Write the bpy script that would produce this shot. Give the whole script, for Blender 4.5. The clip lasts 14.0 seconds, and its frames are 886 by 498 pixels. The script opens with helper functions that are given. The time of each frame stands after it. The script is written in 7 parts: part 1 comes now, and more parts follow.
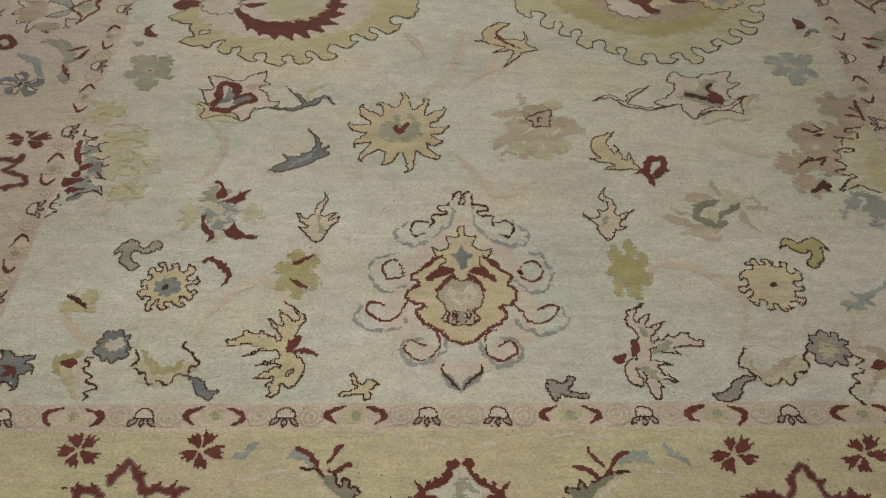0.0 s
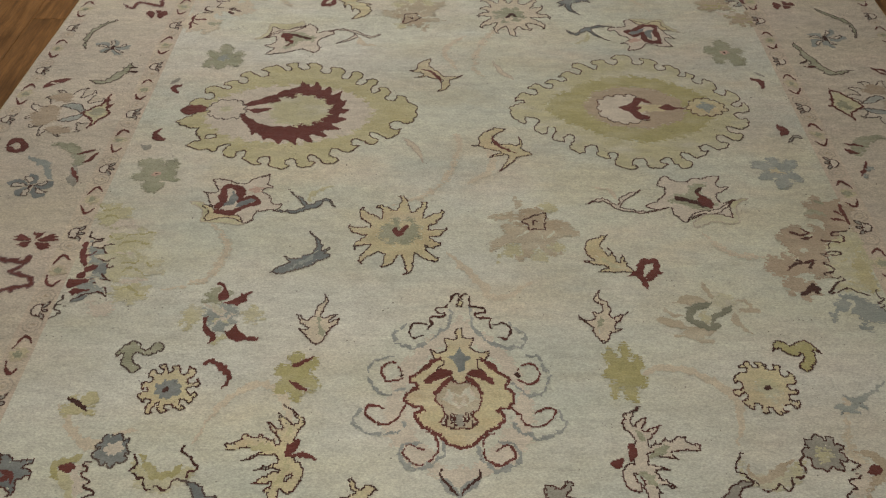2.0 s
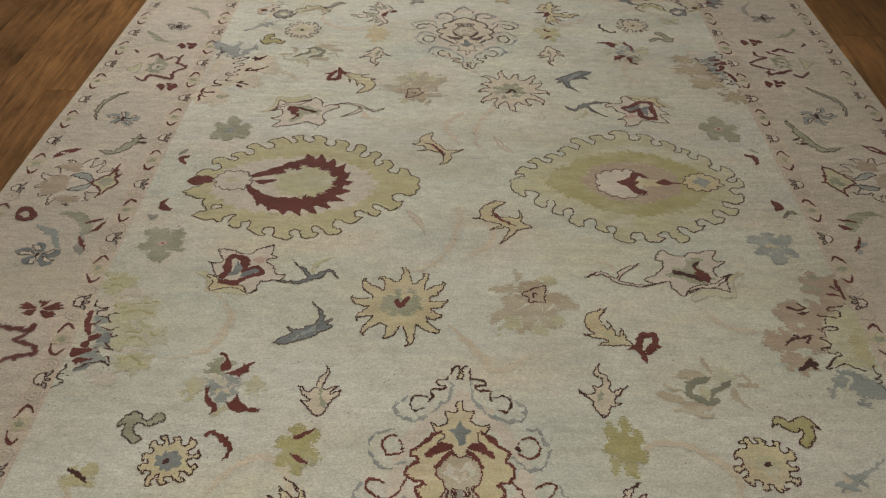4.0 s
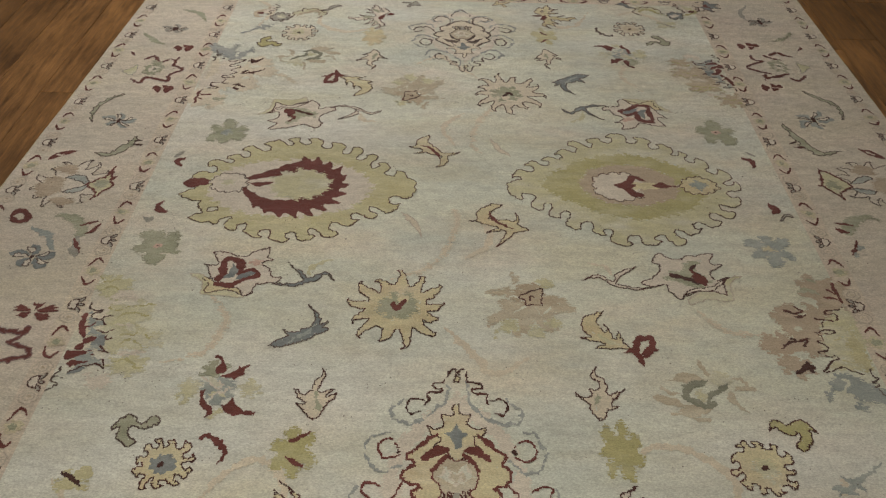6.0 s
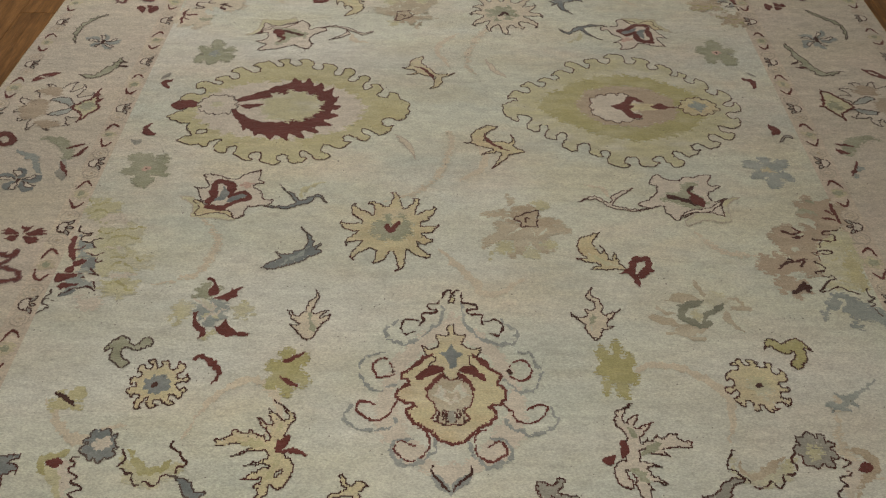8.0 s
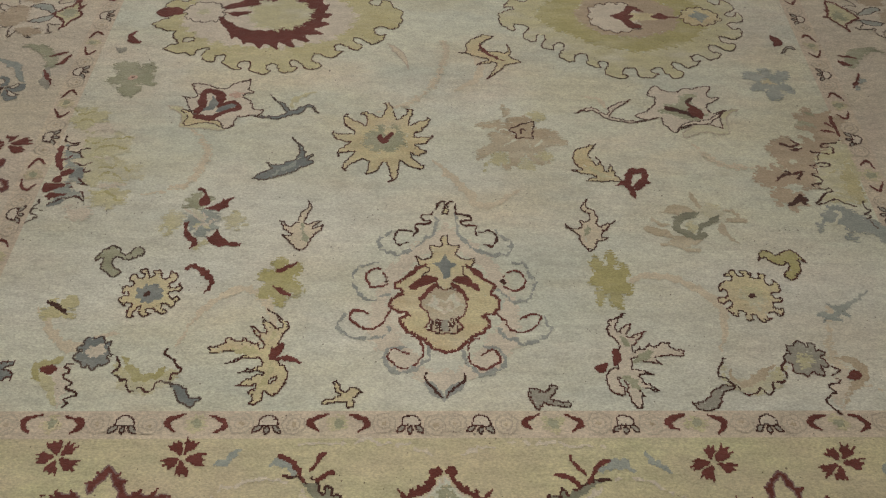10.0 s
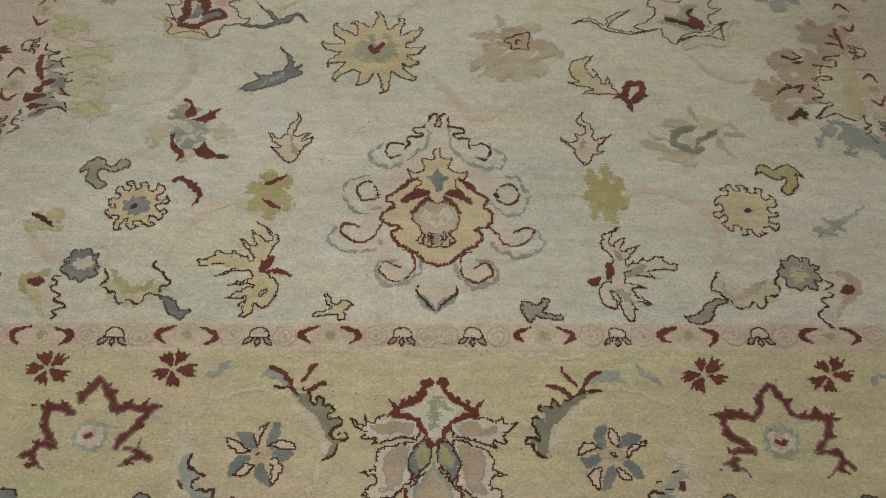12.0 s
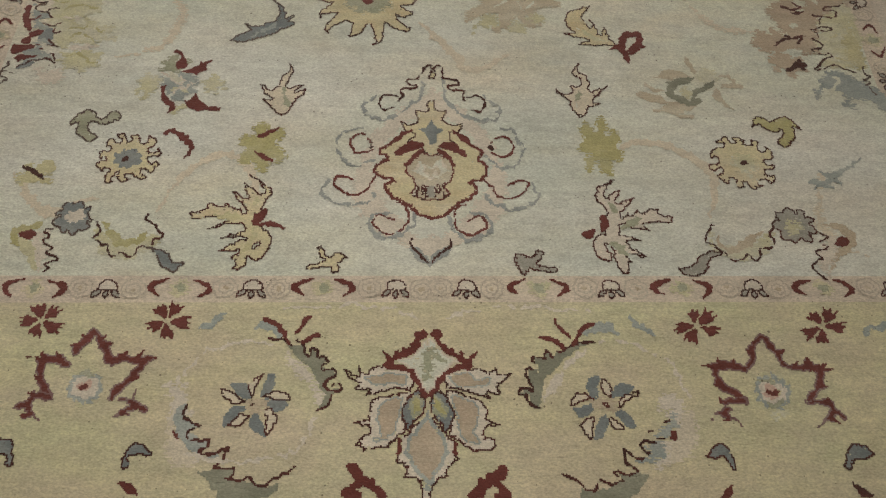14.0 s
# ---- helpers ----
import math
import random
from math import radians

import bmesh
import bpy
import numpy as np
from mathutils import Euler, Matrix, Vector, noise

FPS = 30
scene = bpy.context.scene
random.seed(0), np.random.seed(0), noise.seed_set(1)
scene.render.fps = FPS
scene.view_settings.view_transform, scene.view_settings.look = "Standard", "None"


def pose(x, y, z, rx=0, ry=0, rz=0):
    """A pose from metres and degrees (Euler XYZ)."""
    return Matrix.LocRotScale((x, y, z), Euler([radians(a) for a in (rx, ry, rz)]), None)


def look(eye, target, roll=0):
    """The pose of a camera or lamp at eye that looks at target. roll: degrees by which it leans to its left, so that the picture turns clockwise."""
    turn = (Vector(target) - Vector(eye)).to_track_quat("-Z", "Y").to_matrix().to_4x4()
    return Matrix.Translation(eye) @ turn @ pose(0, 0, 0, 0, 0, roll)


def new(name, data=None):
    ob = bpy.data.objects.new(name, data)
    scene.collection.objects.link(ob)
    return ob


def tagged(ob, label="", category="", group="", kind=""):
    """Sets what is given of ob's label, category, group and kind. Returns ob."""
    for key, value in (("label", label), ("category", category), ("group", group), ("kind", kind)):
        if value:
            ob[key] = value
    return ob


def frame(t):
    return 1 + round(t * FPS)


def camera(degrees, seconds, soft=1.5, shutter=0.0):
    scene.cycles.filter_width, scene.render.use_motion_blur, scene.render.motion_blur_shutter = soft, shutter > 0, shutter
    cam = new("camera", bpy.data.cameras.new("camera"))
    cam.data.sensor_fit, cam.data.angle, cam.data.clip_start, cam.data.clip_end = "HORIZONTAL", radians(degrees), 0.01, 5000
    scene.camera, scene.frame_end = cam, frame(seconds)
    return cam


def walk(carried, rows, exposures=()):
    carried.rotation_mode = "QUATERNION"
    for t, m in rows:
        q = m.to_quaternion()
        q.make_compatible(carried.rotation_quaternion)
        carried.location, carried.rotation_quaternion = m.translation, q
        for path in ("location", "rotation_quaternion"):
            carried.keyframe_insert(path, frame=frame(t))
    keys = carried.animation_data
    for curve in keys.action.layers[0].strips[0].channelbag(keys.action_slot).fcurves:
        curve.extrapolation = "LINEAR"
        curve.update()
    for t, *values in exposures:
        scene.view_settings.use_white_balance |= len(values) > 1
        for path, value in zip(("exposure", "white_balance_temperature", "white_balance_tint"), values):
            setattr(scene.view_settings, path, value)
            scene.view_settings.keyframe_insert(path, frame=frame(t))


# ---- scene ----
cam = camera(56.8, 14.0, soft=1.25)
PATH = [
    (0, (-0.021, 0.055, 1.483), (-0.045, 1.316, -0.069), -0.2),
    (0.5, (-0.023, 0.062, 1.5), (-0.032, 1.376, -0.008), 0.3),
    (1, (-0.024, 0.06, 1.51), (-0.032, 1.411, 0.035), 0.5),
    (1.5, (-0.029, 0.062, 1.526), (-0.041, 1.442, 0.079), 0.4),
    (2, (-0.029, 0.06, 1.54), (-0.043, 1.475, 0.127), 0.3),
    (2.5, (-0.034, 0.057, 1.557), (-0.048, 1.492, 0.164), 0.5),
    (3, (-0.037, 0.054, 1.568), (-0.053, 1.533, 0.221), 0.6),
    (3.5, (-0.038, 0.054, 1.577), (-0.053, 1.559, 0.259), 0.6),
    (3.7, (-0.04, 0.054, 1.579), (-0.054, 1.57, 0.275), 0.8),
    (6, (-0.039, 0.057, 1.572), (-0.042, 1.583, 0.279), 1.2),
    (6.5, (-0.04, 0.054, 1.562), (-0.04, 1.574, 0.262), 1.2),
    (7, (-0.036, 0.055, 1.552), (-0.034, 1.561, 0.237), 1.2),
    (7.5, (-0.033, 0.055, 1.538), (-0.028, 1.52, 0.176), 1.1),
    (8, (-0.036, 0.055, 1.524), (-0.024, 1.474, 0.115), 1.4),
    (8.5, (-0.037, 0.051, 1.513), (-0.018, 1.431, 0.065), 1.6),
    (9, (-0.037, 0.045, 1.503), (-0.013, 1.397, 0.03), 1.8),
    (11.5, (-0.032, 0.04, 1.456), (0.011, 1.214, -0.163), 3.0),
    (12, (-0.031, 0.037, 1.446), (0.019, 1.179, -0.195), 3.3),
    (12.5, (-0.03, 0.036, 1.44), (0.026, 1.135, -0.23), 3.6),
    (13, (-0.027, 0.031, 1.432), (0.029, 1.095, -0.261), 3.5),
    (13.5, (-0.027, 0.026, 1.429), (0.033, 1.087, -0.265), 3.7),
    (14, (-0.022, 0.028, 1.433), (0.035, 1.088, -0.262), 3.7),
]
walk(cam, [(t, look(eye, target, roll)) for t, eye, target, roll in PATH])

# ---- light ----
scene.view_settings.exposure = 0.0
world = bpy.data.worlds.new("world")
world.use_nodes = True
world.node_tree.nodes["Background"].inputs[0].default_value = (0.9, 0.85, 0.78, 1)
world.node_tree.nodes["Background"].inputs[1].default_value = 0.05
scene.world = world

LAMP_TINT = (1.0, 0.925, 0.80)
CEILING = 2.75


def lamp(x, y, sx, sy, watts, spread, tint):
    data = bpy.data.lights.new("added_lamp", "AREA")
    data.shape, data.size, data.size_y, data.energy, data.color = "RECTANGLE", sx, sy, watts, tint
    data.spread = radians(spread)          # narrows the beam into a tighter pool
    ob = new("added_lamp_light", data)
    ob.matrix_world = pose(x, y, CEILING - 0.075)
    return ob


# Unseen ceiling lamps, added and placed to brighten the rug's middle and far end.
LAMPS = [(-0.25, 0.65), (-0.8, 3.7), (2.0, 0.7), (2.0, 3.9)]
WATTS = [9.1, 28, 1.3, 3.4]
SPREAD = [105, 150, 105, 150]
# The added far lamps are cooler, for bluer light there.
TINT = [LAMP_TINT, (1.0, 0.93, 0.86), LAMP_TINT, (1.0, 0.93, 0.86)]
for (x, y), *settings in zip(LAMPS, WATTS, SPREAD, TINT):
    lamp(x, y, 0.58, 0.58, *settings)


# ---- materials ----
def linear(c):
    c /= 255
    return c / 12.92 if c <= 0.04045 else ((c + 0.055) / 1.055) ** 2.4


def base_colour(r, g, b):
    """The wool's own colour, from how it looks under the added warm lamps."""
    return tuple(min(0.85, linear(v) * k) for v, k in zip((r, g, b), (1.80, 1.95, 2.26))) + (1,)


class Tree:
    """Short-hand for wiring nodes."""

    def __init__(self, tree):
        self.t = tree

    def node(self, kind, **values):
        n = self.t.nodes.new(kind)
        for key, value in values.items():
            n.inputs[key.replace("_", " ")].default_value = value
        return n

    def link(self, a, b):
        self.t.links.new(a, b)

    def noise(self, where, scale, stretch=(1, 1, 1), detail=3, rough=0.55):
        m = self.node("ShaderNodeMapping", Scale=stretch)
        self.link(where, m.inputs["Vector"])
        n = self.node("ShaderNodeTexNoise", Scale=scale, Detail=detail, Roughness=rough)
        self.link(m.outputs[0], n.inputs["Vector"])
        return n.outputs["Fac"]

    def scaled(self, fac, low, high, lo=0.3, hi=0.7):
        m = self.node("ShaderNodeMapRange")
        for i, v in enumerate((lo, hi, low, high)):
            m.inputs[i + 1].default_value = v
        self.link(fac, m.inputs[0])
        return m.outputs[0]

    def math(self, op, a, b):
        m = self.node("ShaderNodeMath")
        m.operation = op
        for i, v in enumerate((a, b)):
            if isinstance(v, (int, float)):
                m.inputs[i].default_value = v
            else:
                self.link(v, m.inputs[i])
        return m.outputs[0]

    def mix(self, fac, a, b, how="MIX"):
        m = self.node("ShaderNodeMix")
        m.data_type, m.blend_type = "RGBA", how
        for i, v in ((0, fac), (6, a), (7, b)):
            if isinstance(v, (int, float, tuple)):
                m.inputs[i].default_value = v
            else:
                self.link(v, m.inputs[i])
        return m.outputs[2]


def pile_group():
    """Hand-knotted wool: rows of knots, weft streaks, uneven dye, painted furrow shade and dark specks."""
    g = bpy.data.node_groups.new("knotted_pile", "ShaderNodeTree")
    g.interface.new_socket("Color", in_out="INPUT", socket_type="NodeSocketColor")
    g.interface.new_socket("Shader", in_out="OUTPUT", socket_type="NodeSocketShader")
    t = Tree(g)
    src, out = t.node("NodeGroupInput"), t.node("NodeGroupOutput")
    at = t.node("ShaderNodeNewGeometry").outputs["Position"]
    dye = t.scaled(t.noise(at, 2.2, (0.5, 1.6, 1)), 0.92, 1.08)
    weft = t.scaled(t.noise(at, 9, (0.5, 11, 1), 4, 0.65), 0.96, 1.04)
    knots = t.noise(at, 260, (0.7, 1.3, 1), 2, 0.7)
    knot_tone = t.scaled(knots, 0.78, 1.20)
    cloud = t.scaled(t.noise(at, 26, (0.6, 1.3, 1), 5, 0.8), 0.84, 1.15)
    # Shade between weft ridges, painted as short dark dashes; also lowers the bump.
    furrow_shade = t.scaled(t.noise(at, 70, (0.45, 2.2, 1), 3, 0.6), 1.0, 0.74, 0.62, 0.78)
    tone = t.math("MULTIPLY", t.math("MULTIPLY", dye, weft), t.math("MULTIPLY", knot_tone, t.math("MULTIPLY", cloud, furrow_shade)))
    grey = t.node("ShaderNodeCombineColor")
    for i in range(3):
        t.link(tone, grey.inputs[i])
    col = t.mix(1.0, src.outputs[0], grey.outputs[0], "MULTIPLY")
    specks = t.node("ShaderNodeTexVoronoi", Scale=62.0, Randomness=1.0)
    t.link(at, specks.inputs["Vector"])
    few = t.scaled(t.noise(at, 6, (0.7, 1.6, 1), 4, 0.65), 0.0, 0.165, 0.45, 0.68)
    spot = t.math("LESS_THAN", specks.outputs["Distance"], few)
    col = t.mix(t.math("MULTIPLY", spot, 0.7), col, (0.07, 0.05, 0.04, 1))
    bump = t.node("ShaderNodeBump", Strength=0.6, Distance=0.003)
    ripple = t.noise(at, 60, (0.7, 1.3, 1), 3, 0.6)
    t.link(t.math("ADD", knots, t.math("ADD", t.math("MULTIPLY", furrow_shade, 2.0), t.math("MULTIPLY", ripple, 1.8))), bump.inputs["Height"])
    b = t.node("ShaderNodeBsdfPrincipled", Roughness=0.95)
    b.inputs["Specular IOR Level"].default_value = 0.12
    b.inputs["Sheen Weight"].default_value = 0.26
    b.inputs["Sheen Roughness"].default_value = 0.6
    t.link(col, b.inputs["Base Color"])
    t.link(bump.outputs[0], b.inputs["Normal"])
    t.link(b.outputs[0], out.inputs[0])
    return g


PILE = pile_group()


def yarn(name, rgb, tints=()):
    """Wool of one dye; tints are (colour, scale, amount) of faded clouds in it."""
    m = bpy.data.materials.new("wool_" + name)
    m.use_nodes = True
    m.node_tree.nodes.clear()
    t = Tree(m.node_tree)
    out, g = t.node("ShaderNodeOutputMaterial"), t.node("ShaderNodeGroup")
    g.node_tree = PILE
    col = base_colour(*rgb)
    at = t.node("ShaderNodeNewGeometry").outputs["Position"]
    for i, (other, scale, amount) in enumerate(tints):
        shift = t.node("ShaderNodeMapping", Location=(3.7 * i, 1.3 * i, 0.4))
        t.link(at, shift.inputs["Vector"])
        fac = t.scaled(t.noise(shift.outputs[0], scale, (0.7, 1.4, 1), 4, 0.6), 0, amount, 0.46, 0.66)
        col = t.mix(fac, col, base_colour(*other))
    if isinstance(col, tuple):
        g.inputs[0].default_value = col
    else:
        t.link(col, g.inputs[0])
    t.link(g.outputs[0], out.inputs[0])
    return m


WOOL = {
    "ivory": yarn("ivory", (164, 161, 140), (((166, 147, 126), 2.4, 0.5), ((147, 148, 133), 3.1, 0.65), ((160, 150, 120), 4.2, 0.4), ((168, 164, 150), 1.5, 0.6))),
    "sand": yarn("sand", (160, 150, 116), (((154, 138, 116), 2.6, 0.6), ((150, 147, 112), 3.2, 0.7), ((158, 142, 120), 7.0, 0.4), ((140, 131, 108), 11, 0.3))),
    "beige": yarn("beige", (160, 149, 129), (((161, 143, 126), 2.6, 0.5), ((158, 148, 122), 2.2, 0.5), ((150, 142, 126), 5.0, 0.4))),
    "stripe": yarn("stripe", (160, 146, 126), (((164, 152, 128), 5.0, 0.7),)),
    "shell": yarn("shell", (163, 152, 133)),
    "dust": yarn("dust", (142, 130, 111), (((154, 144, 124), 12, 0.8),)),
    "blush": yarn("blush", (163, 151, 128)),
    "cream": yarn("cream", (160, 149, 115), (((162, 150, 124), 9, 0.8), ((154, 134, 98), 14, 0.5))),
    "gold": yarn("gold", (152, 144, 108), (((157, 148, 116), 7, 0.8), ((142, 131, 90), 11, 0.5))),
    "goldpale": yarn("goldpale", (153, 146, 113), (((160, 154, 134), 9, 0.8),)),
    "olive": yarn("olive", (136, 128, 86), (((147, 140, 106), 12, 0.8),)),
    "moss": yarn("moss", (104, 102, 84), (((126, 122, 102), 10, 0.6),)),
    "sage": yarn("sage", (123, 121, 97), (((138, 134, 112), 10, 0.8),)),
    "taupe": yarn("taupe", (121, 116, 102), (((136, 130, 116), 12, 0.6),)),
    "slate": yarn("slate", (93, 96, 91), (((114, 114, 105), 10, 0.7),)),
    "haze": yarn("haze", (146, 133, 109), (((157, 148, 126), 14, 0.8), ((138, 128, 104), 9, 0.5))),
    "mist": yarn("mist", (118, 118, 109), (((138, 136, 124), 16, 0.6),)),
    "sky": yarn("sky", (119, 121, 111), (((140, 139, 126), 10, 0.7),)),
    "mauve": yarn("mauve", (139, 123, 101), (((150, 136, 113), 9, 0.7),)),
    "rose": yarn("rose", (156, 130, 112)),
    "fawn": yarn("fawn", (142, 127, 103), (((153, 140, 116), 9, 0.8),)),
    "maroon": yarn("maroon", (80, 40, 33), (((94, 52, 46), 12, 0.6),)),
    "plum": yarn("plum", (98, 74, 68), (((120, 106, 96), 14, 0.7),)),
    "brown": yarn("brown", (54, 31, 25), (((80, 43, 36), 14, 0.7),)),
    "bark": yarn("bark", (64, 50, 43), (((96, 82, 70), 14, 0.6),)),
}


def wood_material():
    m = bpy.data.materials.new("oiled_brown_wood")
    m.use_nodes = True
    t = Tree(m.node_tree)
    b = m.node_tree.nodes["Principled BSDF"]
    at = t.node("ShaderNodeNewGeometry").outputs["Position"]
    one = t.node("ShaderNodeObjectInfo").outputs["Random"]
    far = t.node("ShaderNodeVectorMath")
    far.operation = "SCALE"
    far.inputs[0].default_value = (37, 91, 13)
    t.link(one, far.inputs["Scale"])
    add = t.node("ShaderNodeVectorMath")
    t.link(at, add.inputs[0])
    t.link(far.outputs[0], add.inputs[1])
    here = add.outputs[0]
    broad = t.noise(here, 4, (2.2, 0.7, 1), 5, 0.65)
    rings = t.node("ShaderNodeTexWave", Scale=5.0, Distortion=9.0, Detail=3.0)
    rings.inputs["Detail Scale"].default_value = 0.8
    long = t.node("ShaderNodeMapping", Scale=(1.6, 0.28, 1))
    t.link(here, long.inputs["Vector"])
    t.link(long.outputs[0], rings.inputs["Vector"])
    fibres = t.noise(here, 26, (4.0, 0.3, 1), 6, 0.75)
    grain = t.math("ADD", t.math("MULTIPLY", fibres, 0.9), t.math("MULTIPLY", rings.outputs["Fac"], 0.10))
    pores = t.noise(here, 120, (4, 0.14, 1), 3, 0.6)
    ramp = t.node("ShaderNodeValToRGB")
    ramp.color_ramp.elements[0].position, ramp.color_ramp.elements[0].color = 0.36, (0.075, 0.034, 0.012, 1)
    ramp.color_ramp.elements[1].position, ramp.color_ramp.elements[1].color = 0.66, (0.41, 0.215, 0.078, 1)
    t.link(t.math("ADD", t.math("MULTIPLY", broad, 0.5), t.math("MULTIPLY", grain, 0.5)), ramp.inputs[0])
    tone = t.math("MULTIPLY", t.scaled(one, 0.72, 1.2, 0, 1), t.scaled(pores, 0.75, 1.1))
    grey = t.node("ShaderNodeCombineColor")
    for i in range(3):
        t.link(tone, grey.inputs[i])
    t.link(t.mix(1.0, ramp.outputs[0], grey.outputs[0], "MULTIPLY"), b.inputs["Base Color"])
    t.link(t.scaled(grain, 0.34, 0.55), b.inputs["Roughness"])
    bump = t.node("ShaderNodeBump", Strength=0.25, Distance=0.001)
    t.link(t.math("ADD", grain, pores), bump.inputs["Height"])
    t.link(bump.outputs[0], b.inputs["Normal"])
    return m


def paint(name, rgb, rough=0.8):
    m = bpy.data.materials.new(name)
    m.use_nodes = True
    t = Tree(m.node_tree)
    b = m.node_tree.nodes["Principled BSDF"]
    at = t.node("ShaderNodeNewGeometry").outputs["Position"]
    col = t.mix(t.scaled(t.noise(at, 1.5), 0, 0.25), (*rgb, 1), tuple(0.85 * v for v in rgb) + (1,))
    t.link(col, b.inputs["Base Color"])
    b.inputs["Roughness"].default_value = rough
    bump = t.node("ShaderNodeBump", Strength=0.15, Distance=0.002)
    t.link(t.noise(at, 180), bump.inputs["Height"])
    t.link(bump.outputs[0], b.inputs["Normal"])
    return m


WOOD = wood_material()
WALL = paint("wall_paint", (0.70, 0.66, 0.58))
CEILING_PAINT = paint("ceiling_paint", (0.80, 0.79, 0.75))
METAL = paint("white_enamel", (0.75, 0.75, 0.73), 0.4)
# Glowing panel of the added, unseen ceiling lamps.
GLOW = bpy.data.materials.new("added_lamp_diffuser")
GLOW.use_nodes = True
GLOW.node_tree.nodes["Principled BSDF"].inputs["Emission Color"].default_value = (*LAMP_TINT, 1)
GLOW.node_tree.nodes["Principled BSDF"].inputs["Emission Strength"].default_value = 3.0
FOUNDATION = paint("cotton_foundation", (0.35, 0.30, 0.22), 0.95)


# ---- building helpers ----
def part(name, bm, material, parent=None, label=""):
    me = bpy.data.meshes.new(name)
    bm.to_mesh(me)
    bm.free()
    me.materials.append(material)
    ob = new(name, me)
    if parent:
        ob.parent = parent
    return tagged(ob, label)


def box(x0, y0, z0, x1, y1, z1, bevel=0.0):
    bm = bmesh.new()
    bmesh.ops.create_cube(bm, size=1)
    for v in bm.verts:
        v.co = ((x0, x1)[v.co.x > 0], (y0, y1)[v.co.y > 0], (z0, z1)[v.co.z > 0])
    if bevel:
        bmesh.ops.bevel(bm, geom=bm.edges[:], offset=bevel, segments=2, affect="EDGES")
    return bm


# ---- room ----
FLOOR = -0.012
X0, X1, Y0, Y1 = -3.3, 3.4, -2.4, 6.6
floor = tagged(part("floor", box(X0, Y0, FLOOR - 0.1, X1, Y1, FLOOR - 0.006), FOUNDATION), "dark brown oiled wood plank floor", "floor", kind="structure")
for name, b in (("wall_north", (X0 - 0.15, Y1, FLOOR - 0.1, X1 + 0.15, Y1 + 0.15, CEILING)), ("wall_south", (X0 - 0.15, Y0 - 0.15, FLOOR - 0.1, X1 + 0.15, Y0, CEILING)),
                ("wall_west", (X0 - 0.15, Y0, FLOOR - 0.1, X0, Y1, CEILING)), ("wall_east", (X1, Y0, FLOOR - 0.1, X1 + 0.15, Y1, CEILING))):
    tagged(part(name, box(*b), WALL), "plain warm white painted wall", "wall", kind="structure")
tagged(part("ceiling", box(X0 - 0.15, Y0 - 0.15, CEILING, X1 + 0.15, Y1 + 0.15, CEILING + 0.15), CEILING_PAINT), "plain white painted ceiling", "ceiling", kind="structure")


# Fitting for each added lamp, out of view.
def added_ceiling_light(x, y):
    root = tagged(new("added_ceiling_light"), "unseen square white ceiling light with a warm diffuser, added to light the rug", "ceiling light", "ceiling lights")
    root.location = (x, y, CEILING)
    part("diffuser", box(-0.29, -0.29, -0.06, 0.29, 0.29, -0.05), GLOW, root)
    part("housing", box(-0.30, -0.30, -0.049, 0.30, 0.30, 0.0, 0.004), METAL, root)
    for a, b in (((-0.32, -0.32), (0.32, -0.30)), ((-0.32, 0.30), (0.32, 0.32)), ((-0.32, -0.299), (-0.30, 0.299)), ((0.30, -0.299), (0.32, 0.299))):
        part("frame", box(*a, -0.064, *b, 0.0, 0.003), METAL, root)


for x, y in LAMPS:
    added_ceiling_light(x, y)

# ---- the rug: a drawing on a grid of knots ----
KNOT = 0.28                     # centimetres
GX, GY, GW, GH = -150.0, 20.0, 1111, 1476
canvas = np.zeros((GH, GW), np.int16)     # colour of each knot
owner = np.zeros((GH, GW), np.int16)      # motif that each knot belongs to
COLOURS = list(WOOL)
TURN = np.array([[-1.0, 0.043], [-0.024, -1.035]])   # the far half is the near one turned about
rng = np.random.default_rng(7)
motifs = []
FADED = {"blush", "haze", "mist", "goldpale", "fawn", "mauve", "sky", "olive", "gold", "sage", "shell", "stripe", "ivory", "sand", "rose"}


def spline(pts, n=7):
    """A smooth line through a few points."""
    p = np.array(pts, float)
    p = np.vstack([2 * p[0] - p[1], p, 2 * p[-1] - p[-2]])
    s = np.linspace(0, 1, n, endpoint=False)[:, None]
    out = []
    for a, b, c, d in zip(p, p[1:], p[2:], p[3:]):
        out.append(0.5 * (2 * b + (c - a) * s + (2 * a - 5 * b + 4 * c - d) * s ** 2 + (3 * b - a - 3 * c + d) * s ** 3))
    return np.vstack(out + [p[-2:-1]])


